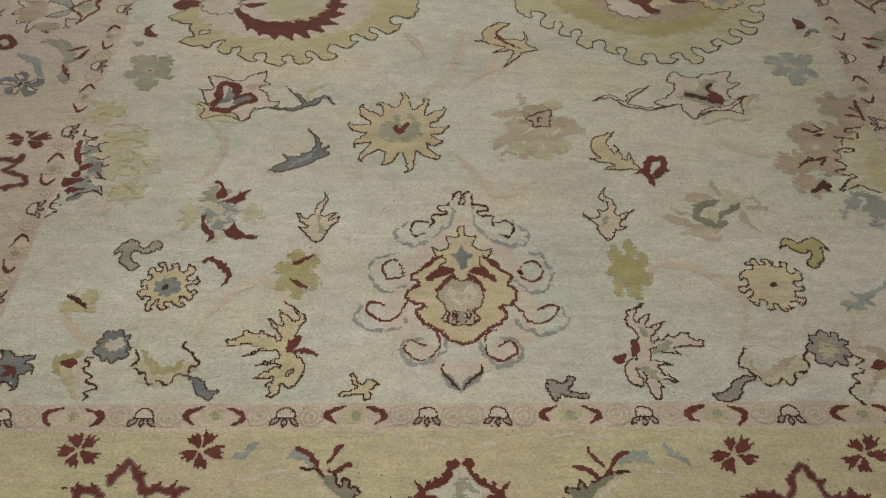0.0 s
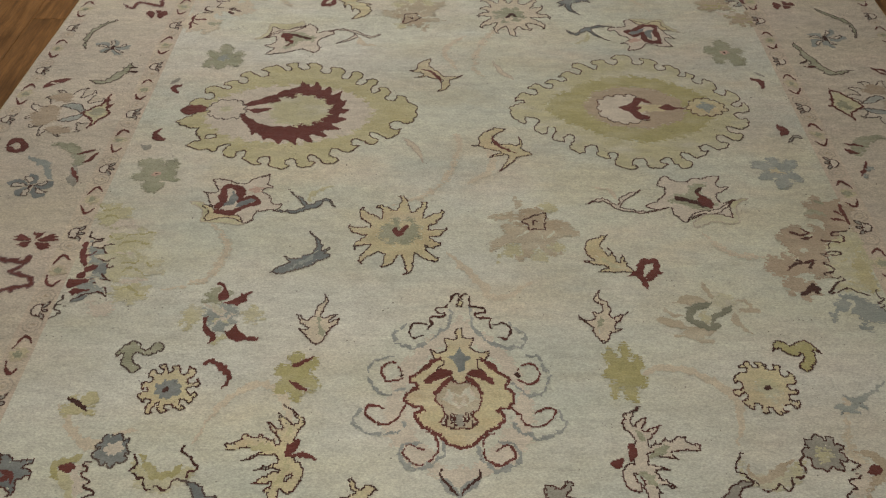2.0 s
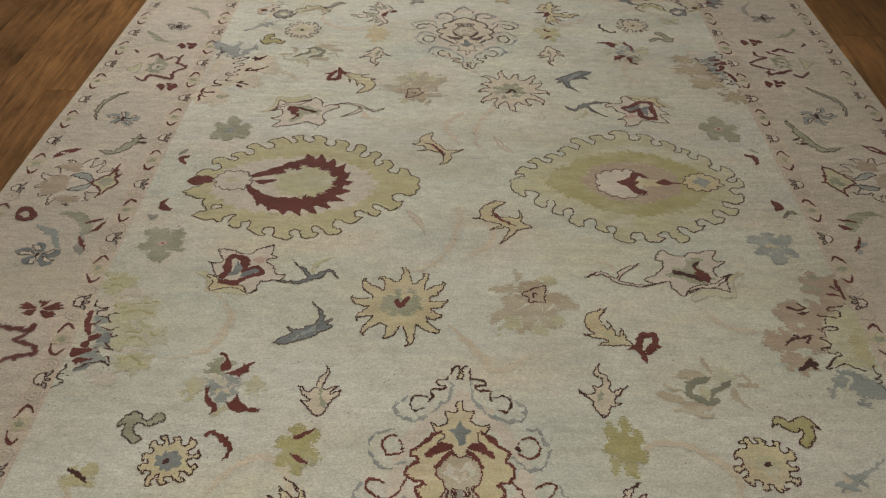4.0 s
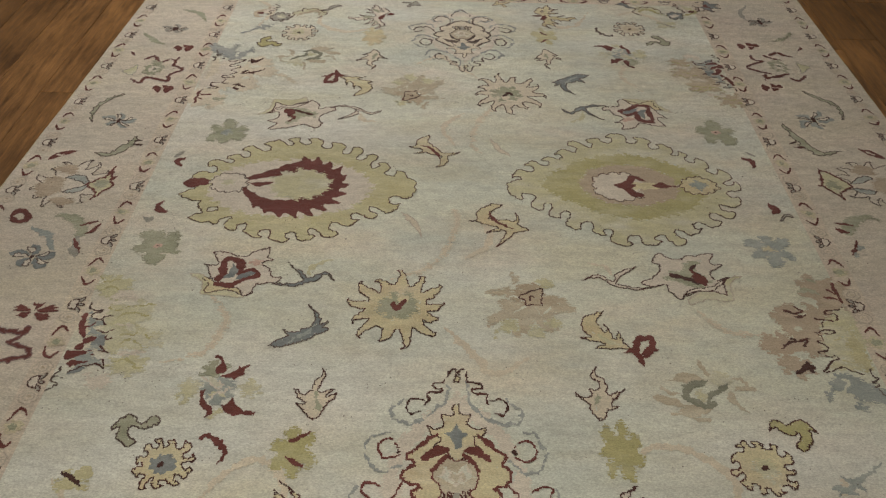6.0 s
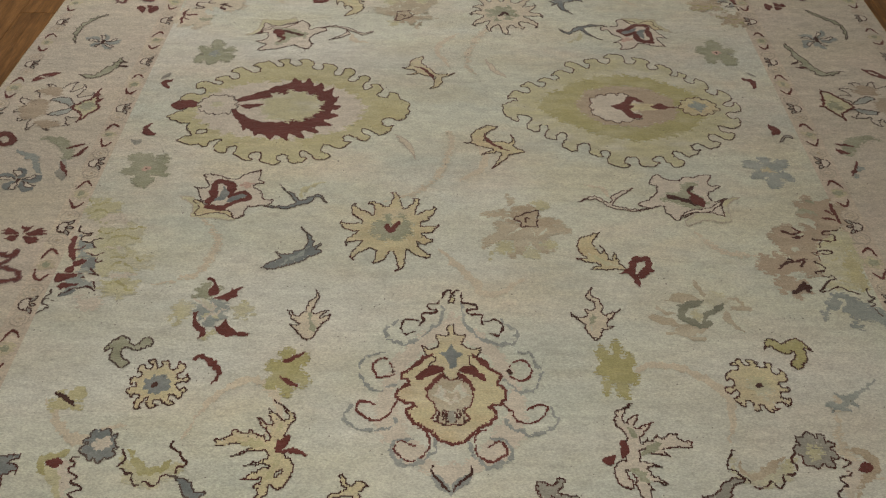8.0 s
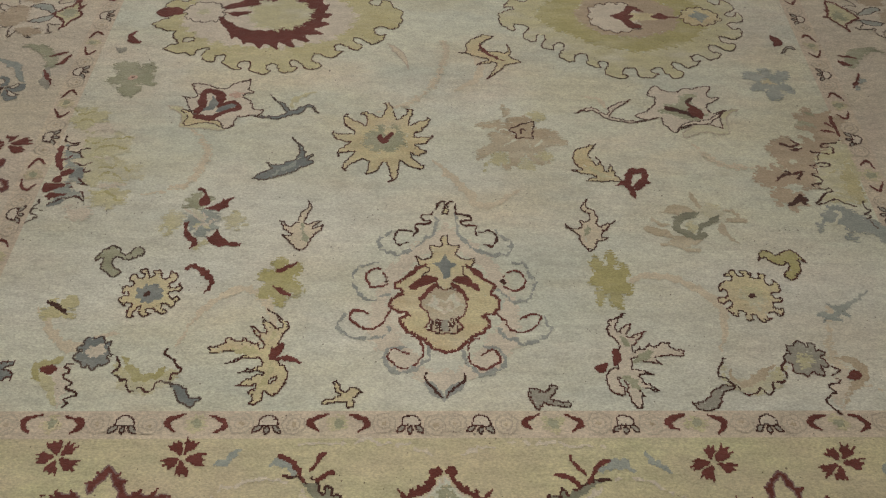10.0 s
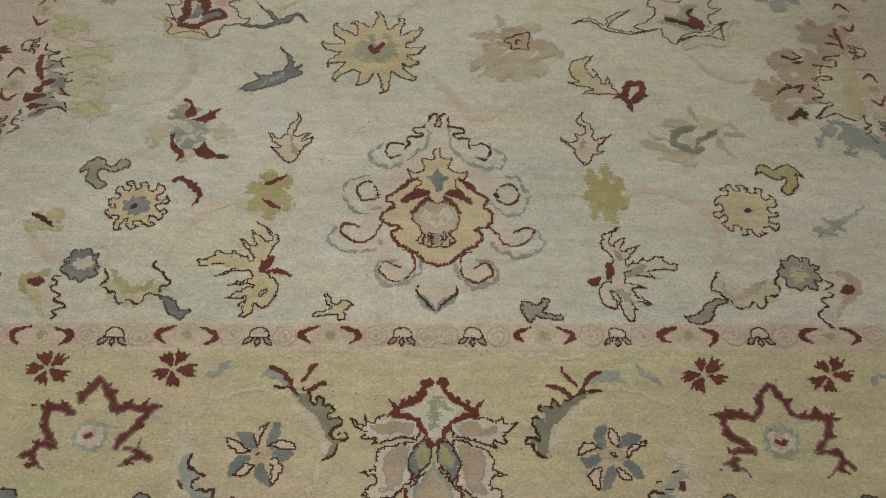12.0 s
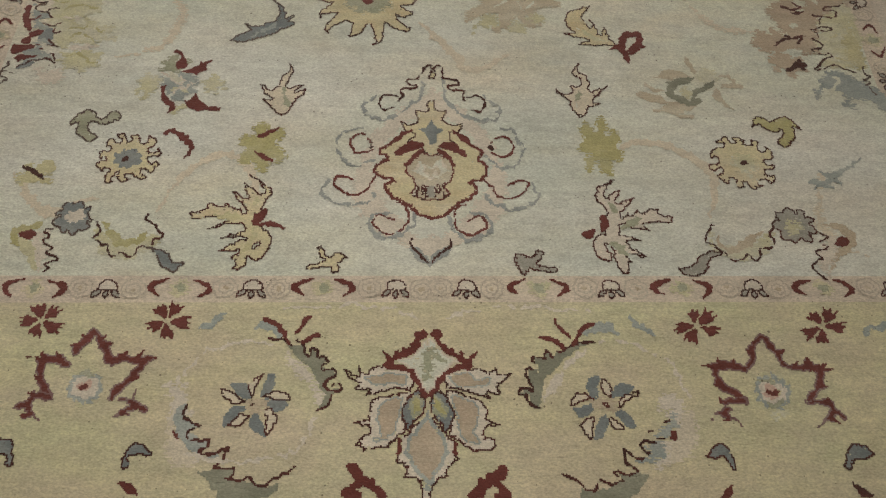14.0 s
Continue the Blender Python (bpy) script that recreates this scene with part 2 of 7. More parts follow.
def limb(w, *pts, k="l", teeth=0):
    """A leaf, taper, even stroke or bud (k: l, t, e, b) of width w along a spine."""
    c = spline(pts, 7 if not teeth else 24)
    d = np.gradient(c, axis=0)
    d /= np.linalg.norm(d, axis=1)[:, None] + 1e-9
    s = np.linspace(0, 1, len(c))
    wide = {"l": np.sin(np.pi * s) ** 0.7, "t": (1 - s) ** 0.7 * np.minimum(1, 5 * s + 0.2) ** 0.6, "b": np.minimum(1, 1.3 * s + 0.15) * np.minimum(1, (1 - s) * 8) ** 0.5, "e": np.minimum(1, 6 * np.minimum(s, 1 - s) + 0.5)}[k]
    half = np.maximum(0.5 * w * wide, 0.17)
    n = np.c_[-d[:, 1], d[:, 0]]
    spike = 0 * s
    if teeth:
        k = s * abs(teeth)
        spike = (0.28 * w + 0.5) * (k % 1) ** 2 * (wide > 0.15) * (0.6 + 0.6 * np.sin(37 * np.floor(k)) ** 2)
    left, right = (half + spike, half) if teeth >= 0 else (half, half + spike)
    return np.vstack([c + n * left[:, None], (c - n * right[:, None])[::-1]])


def bloom(at, rx, ry, n, depth, style="s", rot=0, point=0.0, to=0):
    """A flower head with n petals: scalloped (s), flame-like (f) or hooked (h)."""
    a = np.linspace(0, 2 * np.pi, 26 * n, endpoint=False)
    u = (n * (a - radians(rot)) / (2 * np.pi)) % 1
    which = (n * (a - radians(rot)) / (2 * np.pi)).astype(int) % n
    vary = (1 + 0.5 * (rng.random(n) - 0.5))[which]
    if style == "h":
        # hooked lobes of the same depth (cm) all round, each leaning over the round bay beside it
        lobe = spline(((0, 0.35), (0.04, 0.7), (0.16, 0.92), (0.36, 1), (0.58, 0.97), (0.76, 0.8), (0.73, 0.62), (0.62, 0.5), (0.58, 0.28), (0.68, 0.06), (0.86, 0), (0.96, 0.12)), 4)
        start = np.arange(n) + 0.4 * (rng.random(n) - 0.5)
        width = np.diff(np.append(start, start[0] + n))
        u = ((start[:, None] + width[:, None] * lobe[:, 0]).ravel() / n + rot / 360) % 1
        rise = (lobe[:, 1] * (1 + 0.5 * (rng.random((n, 1)) - 0.5))).ravel()
        f = np.linspace(0, 2 * np.pi, 721)
        pull = (np.abs(np.cos(f)) ** 1.5 + np.abs(np.sin(f)) ** 1.5) ** (-1 / 1.5) * 1.03 if point else 1
        pull = pull * (1 + point * np.maximum(0, np.cos(f - radians(to))) ** 14)
        rim = np.c_[(rx - depth) * pull * np.cos(f), (ry - depth) * pull * np.sin(f)]
        along = np.concatenate([[0], np.cumsum(np.linalg.norm(np.diff(rim, axis=0), axis=1))])
        g = np.gradient(rim, axis=0)
        out = np.c_[g[:, 1], -g[:, 0]] / np.linalg.norm(g, axis=1)[:, None]
        pick = lambda v: np.interp(u * along[-1], along, v)
        return np.c_[at[0] + pick(rim[:, 0]) + depth * rise * pick(out[:, 0]), at[1] + pick(rim[:, 1]) + depth * rise * pick(out[:, 1])]
    tip = np.where(u < 0.62, u / 0.62, (1 - u) / 0.38)
    lobe = 0.6 * np.sin(np.pi * u) ** 0.6 + 0.4 * tip ** 2.5 if style == "f" else np.sin(np.pi * u) ** 0.55
    r = (1 - depth) + depth * lobe * vary
    turned = a + (1.5 / n * lobe ** 2 if style == "f" else 0) + 0.5 / n * np.sin(3 * a + at[0])
    if point:
        r = r * (np.abs(np.cos(a)) ** 1.8 + np.abs(np.sin(a)) ** 1.8) ** (-1 / 1.8)
    r = r * (1 + point * np.maximum(0, np.cos(a - radians(to))) ** 10)
    return np.c_[at[0] + rx * r * np.cos(turned), at[1] + ry * r * np.sin(turned)]


def curls(at, rx, ry, n, rot=0, body=0.62, w=1.0):
    """A flower head of n curled petals round a disc."""
    made = [bloom(at, rx * body, ry * body, n, 0.1)]
    for i in range(n):
        a = radians(rot) + 2 * np.pi / n * (i + 0.3 * (rng.random() - 0.5))
        far = 1 + 0.2 * (rng.random() - 0.5)
        turn = (1 if rng.random() < 0.72 else -1) * 2.4 / n
        spot = lambda r, da: (at[0] + rx * r * math.cos(a + da), at[1] + ry * r * math.sin(a + da))
        thick = w * 2 * math.pi * body * math.sqrt(rx * ry) / n
        made.append(limb(thick * 1.05, spot(body * 0.7, -0.2 * turn), spot(body + 0.08, -0.15 * turn), spot(0.88 * far, 0.05 * turn), spot(far, 0.5 * turn), k="t"))
        made.append(limb(thick * 0.45, spot(0.8 * far, 0.0), spot(0.96 * far, 0.25 * turn), spot(0.98 * far, 0.8 * turn), k="t"))
    return made


def patch(*pts, smooth=True):
    return spline([*pts, pts[0]], 5) if smooth else np.array(pts, float)


def thread(*pts):
    """A single outline thread, a knot or two wide."""
    return limb(0.45, *pts, k="e")


def spikes(at, rx, ry, first, last, n, length, w, lean=0.0):
    """Flame tips standing out from an arc, each a little different."""
    made = []
    for a in np.radians(np.linspace(first, last, n)):
        far, b = length * (0.7 + 0.6 * rng.random()), a + lean
        root, foot = (at[0] + 0.93 * rx * math.cos(a), at[1] + 0.93 * ry * math.sin(a)), (at[0] + rx * math.cos(a), at[1] + ry * math.sin(a))
        made.append(limb(w, root, foot, (at[0] + (rx + far) * math.cos(b), at[1] + (ry + far) * math.sin(b)), k="t"))
    return made


def flat(outlines):
    return [p for o in outlines for p in (o if isinstance(o, list) else [o])]


def shape(fill, edge, *outlines, w=1):
    return fill, edge, flat(outlines), w


def dab(fill, *outlines):
    return fill, None, flat(outlines), 0


WOBBLE = rng.random((2, 2, 512, 512)) - 0.5


def smooth_random(field, x, y):
    i, j = np.floor(x).astype(int), np.floor(y).astype(int)
    u, v = x - i, y - j
    f = lambda a, b: field[:, (j + b) % 512, (i + a) % 512]
    return (f(0, 0) * (1 - u) + f(1, 0) * u) * (1 - v) + (f(0, 1) * (1 - u) + f(1, 1) * u) * v


def hand_drawn(o, amount):
    """An outline as a weaver draws it, never quite true."""
    step = np.linalg.norm(np.roll(o, -1, 0) - o, axis=1)
    at = np.concatenate([[0], np.cumsum(step)])
    s = np.arange(0, at[-1], 0.22)
    ring = np.vstack([o, o[:1]])
    p = np.c_[np.interp(s, at, ring[:, 0]), np.interp(s, at, ring[:, 1])]
    for field, length, size in ((WOBBLE[0], 2.2, 0.8), (WOBBLE[1], 0.75, 0.75)):
        p = p + amount * size * smooth_random(field, p[:, 0] / length + 200, p[:, 1] / length + 90).T
    return p


def covered(outlines, amount=0.6):
    """The knots inside any of the outlines, with the corner of their box."""
    p = [(hand_drawn(o, amount) - (GX, GY)) / KNOT for o in outlines]
    lo = np.maximum(np.floor(np.min([q.min(0) for q in p], 0)).astype(int) - 4, 0)
    hi = np.minimum(np.ceil(np.max([q.max(0) for q in p], 0)).astype(int) + 5, (GW, GH))
    if (hi - lo).min() < 1:
        return None
    w, h = hi - lo
    mask = np.zeros((h, w), bool)
    rows = np.arange(h) + lo[1] + 0.5
    for q in p:
        a, b = q, np.roll(q, -1, 0)
        up = (a[:, 1, None] <= rows) & (b[:, 1, None] > rows)
        down = (b[:, 1, None] <= rows) & (a[:, 1, None] > rows)
        e, r = np.nonzero(up | down)
        x = a[e, 0] + (rows[r] - a[e, 1]) / (b[e, 1] - a[e, 1]) * (b[e, 0] - a[e, 0])
        col = np.clip(np.ceil(x - lo[0] - 0.5).astype(int), 0, w)
        turns = np.zeros((h, w + 1), int)
        np.add.at(turns, (r, col), np.where(up[e, r], 1, -1))
        mask |= np.cumsum(turns, 1)[:, :w] != 0
    return mask, lo


def stamp(colour, mask, lo):
    h, w = mask.shape
    box_ = np.s_[lo[1]:lo[1] + h, lo[0]:lo[0] + w]
    canvas[box_][mask] = COLOURS.index(colour)
    owner[box_][mask] = len(motifs)


def shrunk(m):
    m = np.pad(m, 1)
    m = m[1:-1] & m[:-2] & m[2:]
    return m[:, 1:-1] & m[:, :-2] & m[:, 2:]


ROLE = {"brown": "outline", "bark": "outline", "plum": "outline", "maroon": "accent"}


def knot_in(layers, swap, wobble=1.0):
    for fill, edge, outlines, w in layers:
        got = covered(outlines, wobble * (1.6 if fill in FADED and not edge else 1.0))
        if got is None:
            continue
        mask, lo = got
        if edge:
            core = mask
            for i in range(w):
                core = shrunk(core)
            stamp(swap.get(edge, edge), mask, lo)
            inner = shrunk(core)
            if edge in ROLE and inner.sum() > 0.3 * mask.sum():
                core = inner | (core & (rng.random(mask.shape) < 0.86))      # here and there the outline is two knots wide
            mask = core | (mask & (rng.random(mask.shape) < 0.03))
        elif fill in FADED:
            # frayed along the weft: the outermost knots come and go in short dashes
            core = shrunk(shrunk(mask))
            dashes = np.repeat(rng.random((mask.shape[0], mask.shape[1] // 3 + 1)) > 0.45, 3, axis=1)[:, :mask.shape[1]]
            mask = core | (mask & dashes) if core.sum() > 0.25 * mask.sum() else mask
        stamp(swap.get(fill, fill), mask, lo)


def weave(name, *layers, mirror=None, far=None, swap=None, label="", wobble=1.0):
    """Knot a motif into the rug, and its turned fellow in the far half."""
    if mirror is not None:
        layers = [(f, e, [*o, *(p * (-1, 1) + (2 * mirror, 0) for p in o)], w) for f, e, o, w in layers]
    motifs.append((name, label))
    knot_in(layers, {}, wobble)
    if far:
        motifs.append((name, label))
        a, b = np.array(far[0]), np.array(far[1])
        knot_in([(f, e, [(p - a) @ TURN.T + b for p in o], w) for f, e, o, w in layers], swap or {}, wobble)


# faint vines in the ground
for pts in (((-58, 100), (-52, 112), (-44, 116), (-38, 108), (-42, 98)), ((60, 102), (62, 114), (50, 122), (38, 118)), ((-90, 110), (-80, 100), (-70, 104)),
            ((-20, 176), (-6, 186), (0, 205), (-4, 214)), ((20, 150), (10, 143), (4, 150), (-4, 160)), ((88, 118), (84, 100), (92, 92)),
            ((-70, 172), (-62, 160), (-66, 148), (-76, 144)), ((66, 168), (72, 160), (84, 158)), ((2, 186), (10, 196), (6, 208))):
    weave("vine", dab("blush", limb(2.4, *pts)), far=((3, 224), (3, 230)))

# medallion pair in the middle of the field
weave('medallion',
      shape("gold", "brown", bloom((-52.9, 221.4), 35.0, 29.0, 24, 5.2, "h", rot=4, point=0.12, to=0), limb(7.5, (-29.2, 223.6), (-19.0, 224.2), (-12.9, 224.1)), limb(6.5, (-71.7, 214.2), (-81.0, 215.4), (-89.0, 215.2)), limb(6.0, (-68.7, 208.3), (-75.9, 204.7), (-83.5, 203.4))),
      dab("shell", bloom((-54.7, 220.7), 28.5, 17.0, 30, 0.10, "f"), limb(7, (-80.1, 219.4), (-72.5, 217.8), (-65.1, 217.4))),
      dab("sand", limb(0.6, (-66.0, 203.3), (-60.6, 202.3), (-53.5, 201.9), (-45.1, 203.8), k="e")),
      dab("maroon", limb(5.4, (-71.5, 224.0), (-61.4, 227.8), (-51.2, 233.0), (-42.4, 229.3), (-38.5, 224.3)), limb(6.8, (-38.8, 226.9), (-40.2, 219.9), (-45.3, 213.7), (-53.9, 210.2), (-62.4, 212.6), (-70.5, 220.6)), limb(5.4, (-46.3, 229.9), (-40.2, 226.5), (-42.0, 219.5)), limb(5.4, (-62.7, 214.4), (-57.4, 209.8), (-48.9, 212.4)), spikes((-52.1, 221.7), 14.6, 14.8, -140, 88, 14, 2.3, 4.8, 0.08)),
      dab("goldpale", bloom((-51.2, 222.1), 11.6, 9.8, 13, 0.22, "f"), limb(6, (-62.1, 221.1), (-56.7, 221.9), (-51.2, 222.1))),
      dab("shell", limb(3.4, (-69.3, 222.2), (-64.5, 222.3), (-58.6, 222.2))),
      dab("maroon", limb(2.2, (-68.2, 222.2), (-64.1, 222.0), (-59.8, 222.8)), limb(5.0, (-89.3, 221.3), (-85.9, 222.0), (-79.4, 222.5))),
      shape("shell", "bark", bloom((-74.5, 222.4), 6.6, 6.0, 11, 0.18)),
      dab("goldpale", bloom((-74.9, 222.4), 2.6, 2.2, 7, 0.25)))
weave('medallion',
      shape("goldpale", "brown", bloom((57, 225.4), 36, 30.7, 25, 5.0, "h", rot=9, point=0.15, to=180), limb(6.5, (26.9, 224.8), (20.5, 224.6), (15.8, 224.4))),
      shape("olive", None, bloom((56.9, 225.9), 27, 19, 44, 0.06, "f", point=0.12, to=180)),
      shape("mauve", None, bloom((56.5, 226), 16.7, 12, 36, 0.05, "f")),
      shape("shell", "brown", bloom((53.1, 225.1), 9.6, 8.5, 13, 0.15)),
      shape("mauve", None, patch((62.2, 232.2), (66.3, 229), (65.1, 222.1), (59.9, 218.6), (59.8, 225.7))),
      shape("cream", None, limb(4.2, (55.6, 225.6), (60.1, 225.4), (69.5, 226))),
      dab("maroon", limb(2.6, (51.7, 225.9), (55.9, 226.9), (58.3, 230.2), (62.1, 228.4)), limb(3.0, (51.7, 225.9), (55.7, 223.2), (57.5, 220.7), (60.8, 220.8)), limb(2.6, (53.2, 225.9), (56.1, 225.4), (59.1, 226.1)), limb(3.0, (64.2, 225.6), (67.3, 226.0), (70.2, 225.8)), limb(0.9, (69.1, 225.7), (75.1, 226.2), k="e")),
      shape("cream", "brown", bloom((79.6, 226.3), 6.6, 5.4, 11, 0.2)),
      shape("sky", None, bloom((79.6, 226.2), 3.1, 2.8, 6, 0.3)))

# sprays between the medallions
weave('curled_leaf',
      shape("cream", "brown", limb(4.6, (14.1, 214), (9.4, 210.9), (8.2, 205.7), (13.7, 202.5)), limb(2.6, (9.3, 205.8), (3.8, 204.8), k="t"), limb(5.4, (8.9, 206.3), (15.8, 202.6), (21.5, 200.8)), limb(4.2, (17.1, 202.6), (15.2, 197.7), (11.6, 192.8), k="t"), limb(2.2, (16.1, 203.2), (18.7, 205.5), (18.2, 209.4), k="t"), limb(2.2, (13.3, 201.4), (8.4, 199.1), k="t")),
      shape("maroon", None, limb(1.2, (9.9, 210.4), (11.7, 205.6), (17.1, 201.5))))
weave('curled_leaf',
      shape("cream", "brown", limb(5, (-9.8, 254), (-12.4, 248.5), (-8.4, 243.6), (-3.7, 239.6)), limb(2.8, (-10, 245.7), (-16.8, 246.2), k="t"), limb(2, (-10.5, 243.6), (-15.3, 241.7), k="t"), limb(3.4, (-5.6, 240.3), (1, 242.9), k="t"), limb(3.4, (-4.4, 240.3), (-5.1, 235.5), (-7, 233.5), k="t")),
      shape("maroon", None, limb(1.2, (-12.5, 246.7), (-8, 243.6), (-5.9, 238.2))))
weave('faded_sprig',
      shape("blush", "dust", limb(2, (-17.5, 208.5), (-13.7, 204), (-10.6, 196.7))), far=((-13.7, 202.1), (14.7, 247.2)))

# blossoms of the field, each with its fellow at the far end
weave('blossom',
      shape("sage", None, bloom((-88.5, 190.1), 8, 7.8, 5, 0.55, rot=15)),
      shape("rose", None, bloom((-88.5, 189.9), 1.7, 1.5, 6, 0.2)),
      shape("brown", None, bloom((-88.5, 189.8), 0.5, 0.5, 5, 0.1)), far=((-88.5, 189.8), (92.9, 259.5)))
weave('blossom',
      shape("sky", None, bloom((93.6, 194.4), 7.9, 8.2, 6, 0.55)),
      shape("sand", None, bloom((93.6, 194.2), 2.4, 1.8, 6, 0.3)), far=((93.6, 194.2), (-81.5, 252.6)), swap={'sky': 'sage', 'sand': 'sky'})
weave('palmette_flower',
      shape("goldpale", "dust", patch((-76.5, 178.5), (-71.8, 177.2), (-68.3, 174.4), (-64.7, 172.2), (-58.8, 170.5), (-58.7, 174.2), (-59.2, 168.9), (-65.6, 169.4), (-71.2, 169.7), (-71.6, 173.1))),
      shape("shell", "brown", patch((-73.4, 182.5), (-69.5, 182.6), (-71.3, 187.8), (-66.5, 187.2), (-61.7, 185.8), (-60.1, 188.4), (-55.0, 190.1), (-55.3, 185.9), (-52.9, 185.3), (-56.1, 182.9), (-53.3, 180.0), (-52.5, 177.2), (-49.9, 177.2), (-50.8, 174.8), (-55.5, 174.3), (-56.6, 173.3), (-57.0, 170.1), (-59.7, 169.5), (-61.4, 171.8), (-67.0, 172.1), (-69.4, 175.6), (-71.0, 179.1))),
      dab("rose", bloom((-58.3, 183.6), 2.6, 1.8, 5, 0.4)),
      shape("cream", "brown", patch((-72.7, 176.7), (-69.7, 176.7), (-67.2, 173.5), (-61.6, 172.7), (-59.9, 170.0), (-64.6, 171.7), (-69.0, 170.4), (-70.5, 171.5), (-70.1, 173.9))),
      dab("maroon", limb(2.3, (-68.2, 184.1), (-64.8, 184.7), (-62.3, 182.8), (-63.0, 178.1), k="e"), limb(2.0, (-67.8, 184.1), (-66.9, 178.7), (-67.8, 174.9), k="e"), limb(1.9, (-68.6, 174.2), (-63.4, 173.6), (-59.9, 176.5), (-55.8, 177.6), k="e"), limb(1.5, (-62.9, 177.9), (-59.1, 180.4), (-55.8, 177.6), k="e")),
      dab("slate", limb(2.4, (-64.4, 182.7), (-64.1, 178.8), (-66.5, 176.3)), limb(2.0, (-63.2, 175.9), (-59.8, 178.4), (-57.3, 179.0))),
      shape("slate", "bark", limb(1.9, (-52.6, 174.3), (-46.7, 174.2), (-41.4, 176.5), (-37.8, 179.5), (-34.6, 176.2)), limb(1.8, (-42.6, 175.5), (-44.7, 179.3), (-49.3, 183.6), k="t")),
      dab("goldpale", limb(1.6, (-42.4, 177.9), (-41.3, 182.8), (-36.1, 185.9))), far=((-63.1, 178.7), (67.2, 272.1)))
weave('palmette_flower',
      shape("goldpale", "dust", patch((63.8, 172.2), (64.8, 169.7), (69.7, 171.9), (76.7, 171.6), (77.9, 178.1), (81.9, 182.5), (75.7, 180.4), (68.9, 175.5))),
      shape("shell", "brown", patch((56.7, 187.3), (59.4, 191.5), (63.7, 189.0), (68.7, 190.7), (76.3, 191.9), (73.7, 187.8), (77.6, 186.4), (73.8, 184.0), (74.2, 180.4), (78.4, 181.5), (75.9, 178.1), (75.8, 173.9), (70.9, 175.6), (64.0, 173.1), (62.1, 171.9), (59.2, 174.8), (59.1, 177.6), (54.8, 176.6), (52.7, 178.4), (55.5, 180.4), (58.5, 183.9), (58.2, 186.4))),
      dab("sage", patch((66.0, 187.6), (71.6, 188.7), (69.3, 184.7), (72.6, 178.9), (67.6, 176.9), (62.5, 179.1), (59.0, 180.0), (60.3, 183.7), (64.2, 183.6))),
      dab("brown", limb(1.4, (61.3, 182.0), (65.2, 180.7), (69.6, 178.4), k="e"), limb(1.0, (69.5, 186.7), (67.6, 184.1), (70.4, 182.2), k="e")),
      dab("maroon", limb(3.2, (68.5, 182.2), (70.2, 179.8), (71.7, 179.4), k="e"), limb(1.2, (67.3, 184.1), (69.5, 181.7), k="e")),
      shape("shell", "brown", limb(1.7, (63.4, 173.5), (66.5, 175.5), (72.5, 177.0), (78.4, 181.5)), limb(1.6, (55.6, 176.6), (49.9, 175.8), (44.6, 177.7), (40.2, 181.0), (35.5, 178.5)), limb(1.6, (45.4, 177.8), (46.3, 181.6), (52.4, 185.2))),
      dab("blush", limb(1.6, (44.8, 179.7), (43.1, 184.5), (38.1, 186.6))), far=((66, 182.6), (-57.9, 265)), swap={'mauve': 'rose'})
weave('rosette',
      shape("cream", "brown", curls((-16.4, 166.2), 13.8, 14.2, 13, rot=5)),
      dab("sage", bloom((-16.0, 166.6), 6.6, 6.0, 8, 0.4)),
      dab("cream", bloom((-15.0, 169.3), 1.6, 2.0, 5, 0.3)),
      dab("maroon", limb(1.3, (-17.5, 168.3), (-16.6, 165.7), (-14.4, 168.9), k="e"), bloom((-16.4, 165.7), 1.0, 0.9, 5, 0.2)), far=((-16.4, 166), (19.4, 284.8)), swap={'maroon': 'brown', 'cream': 'blush'})
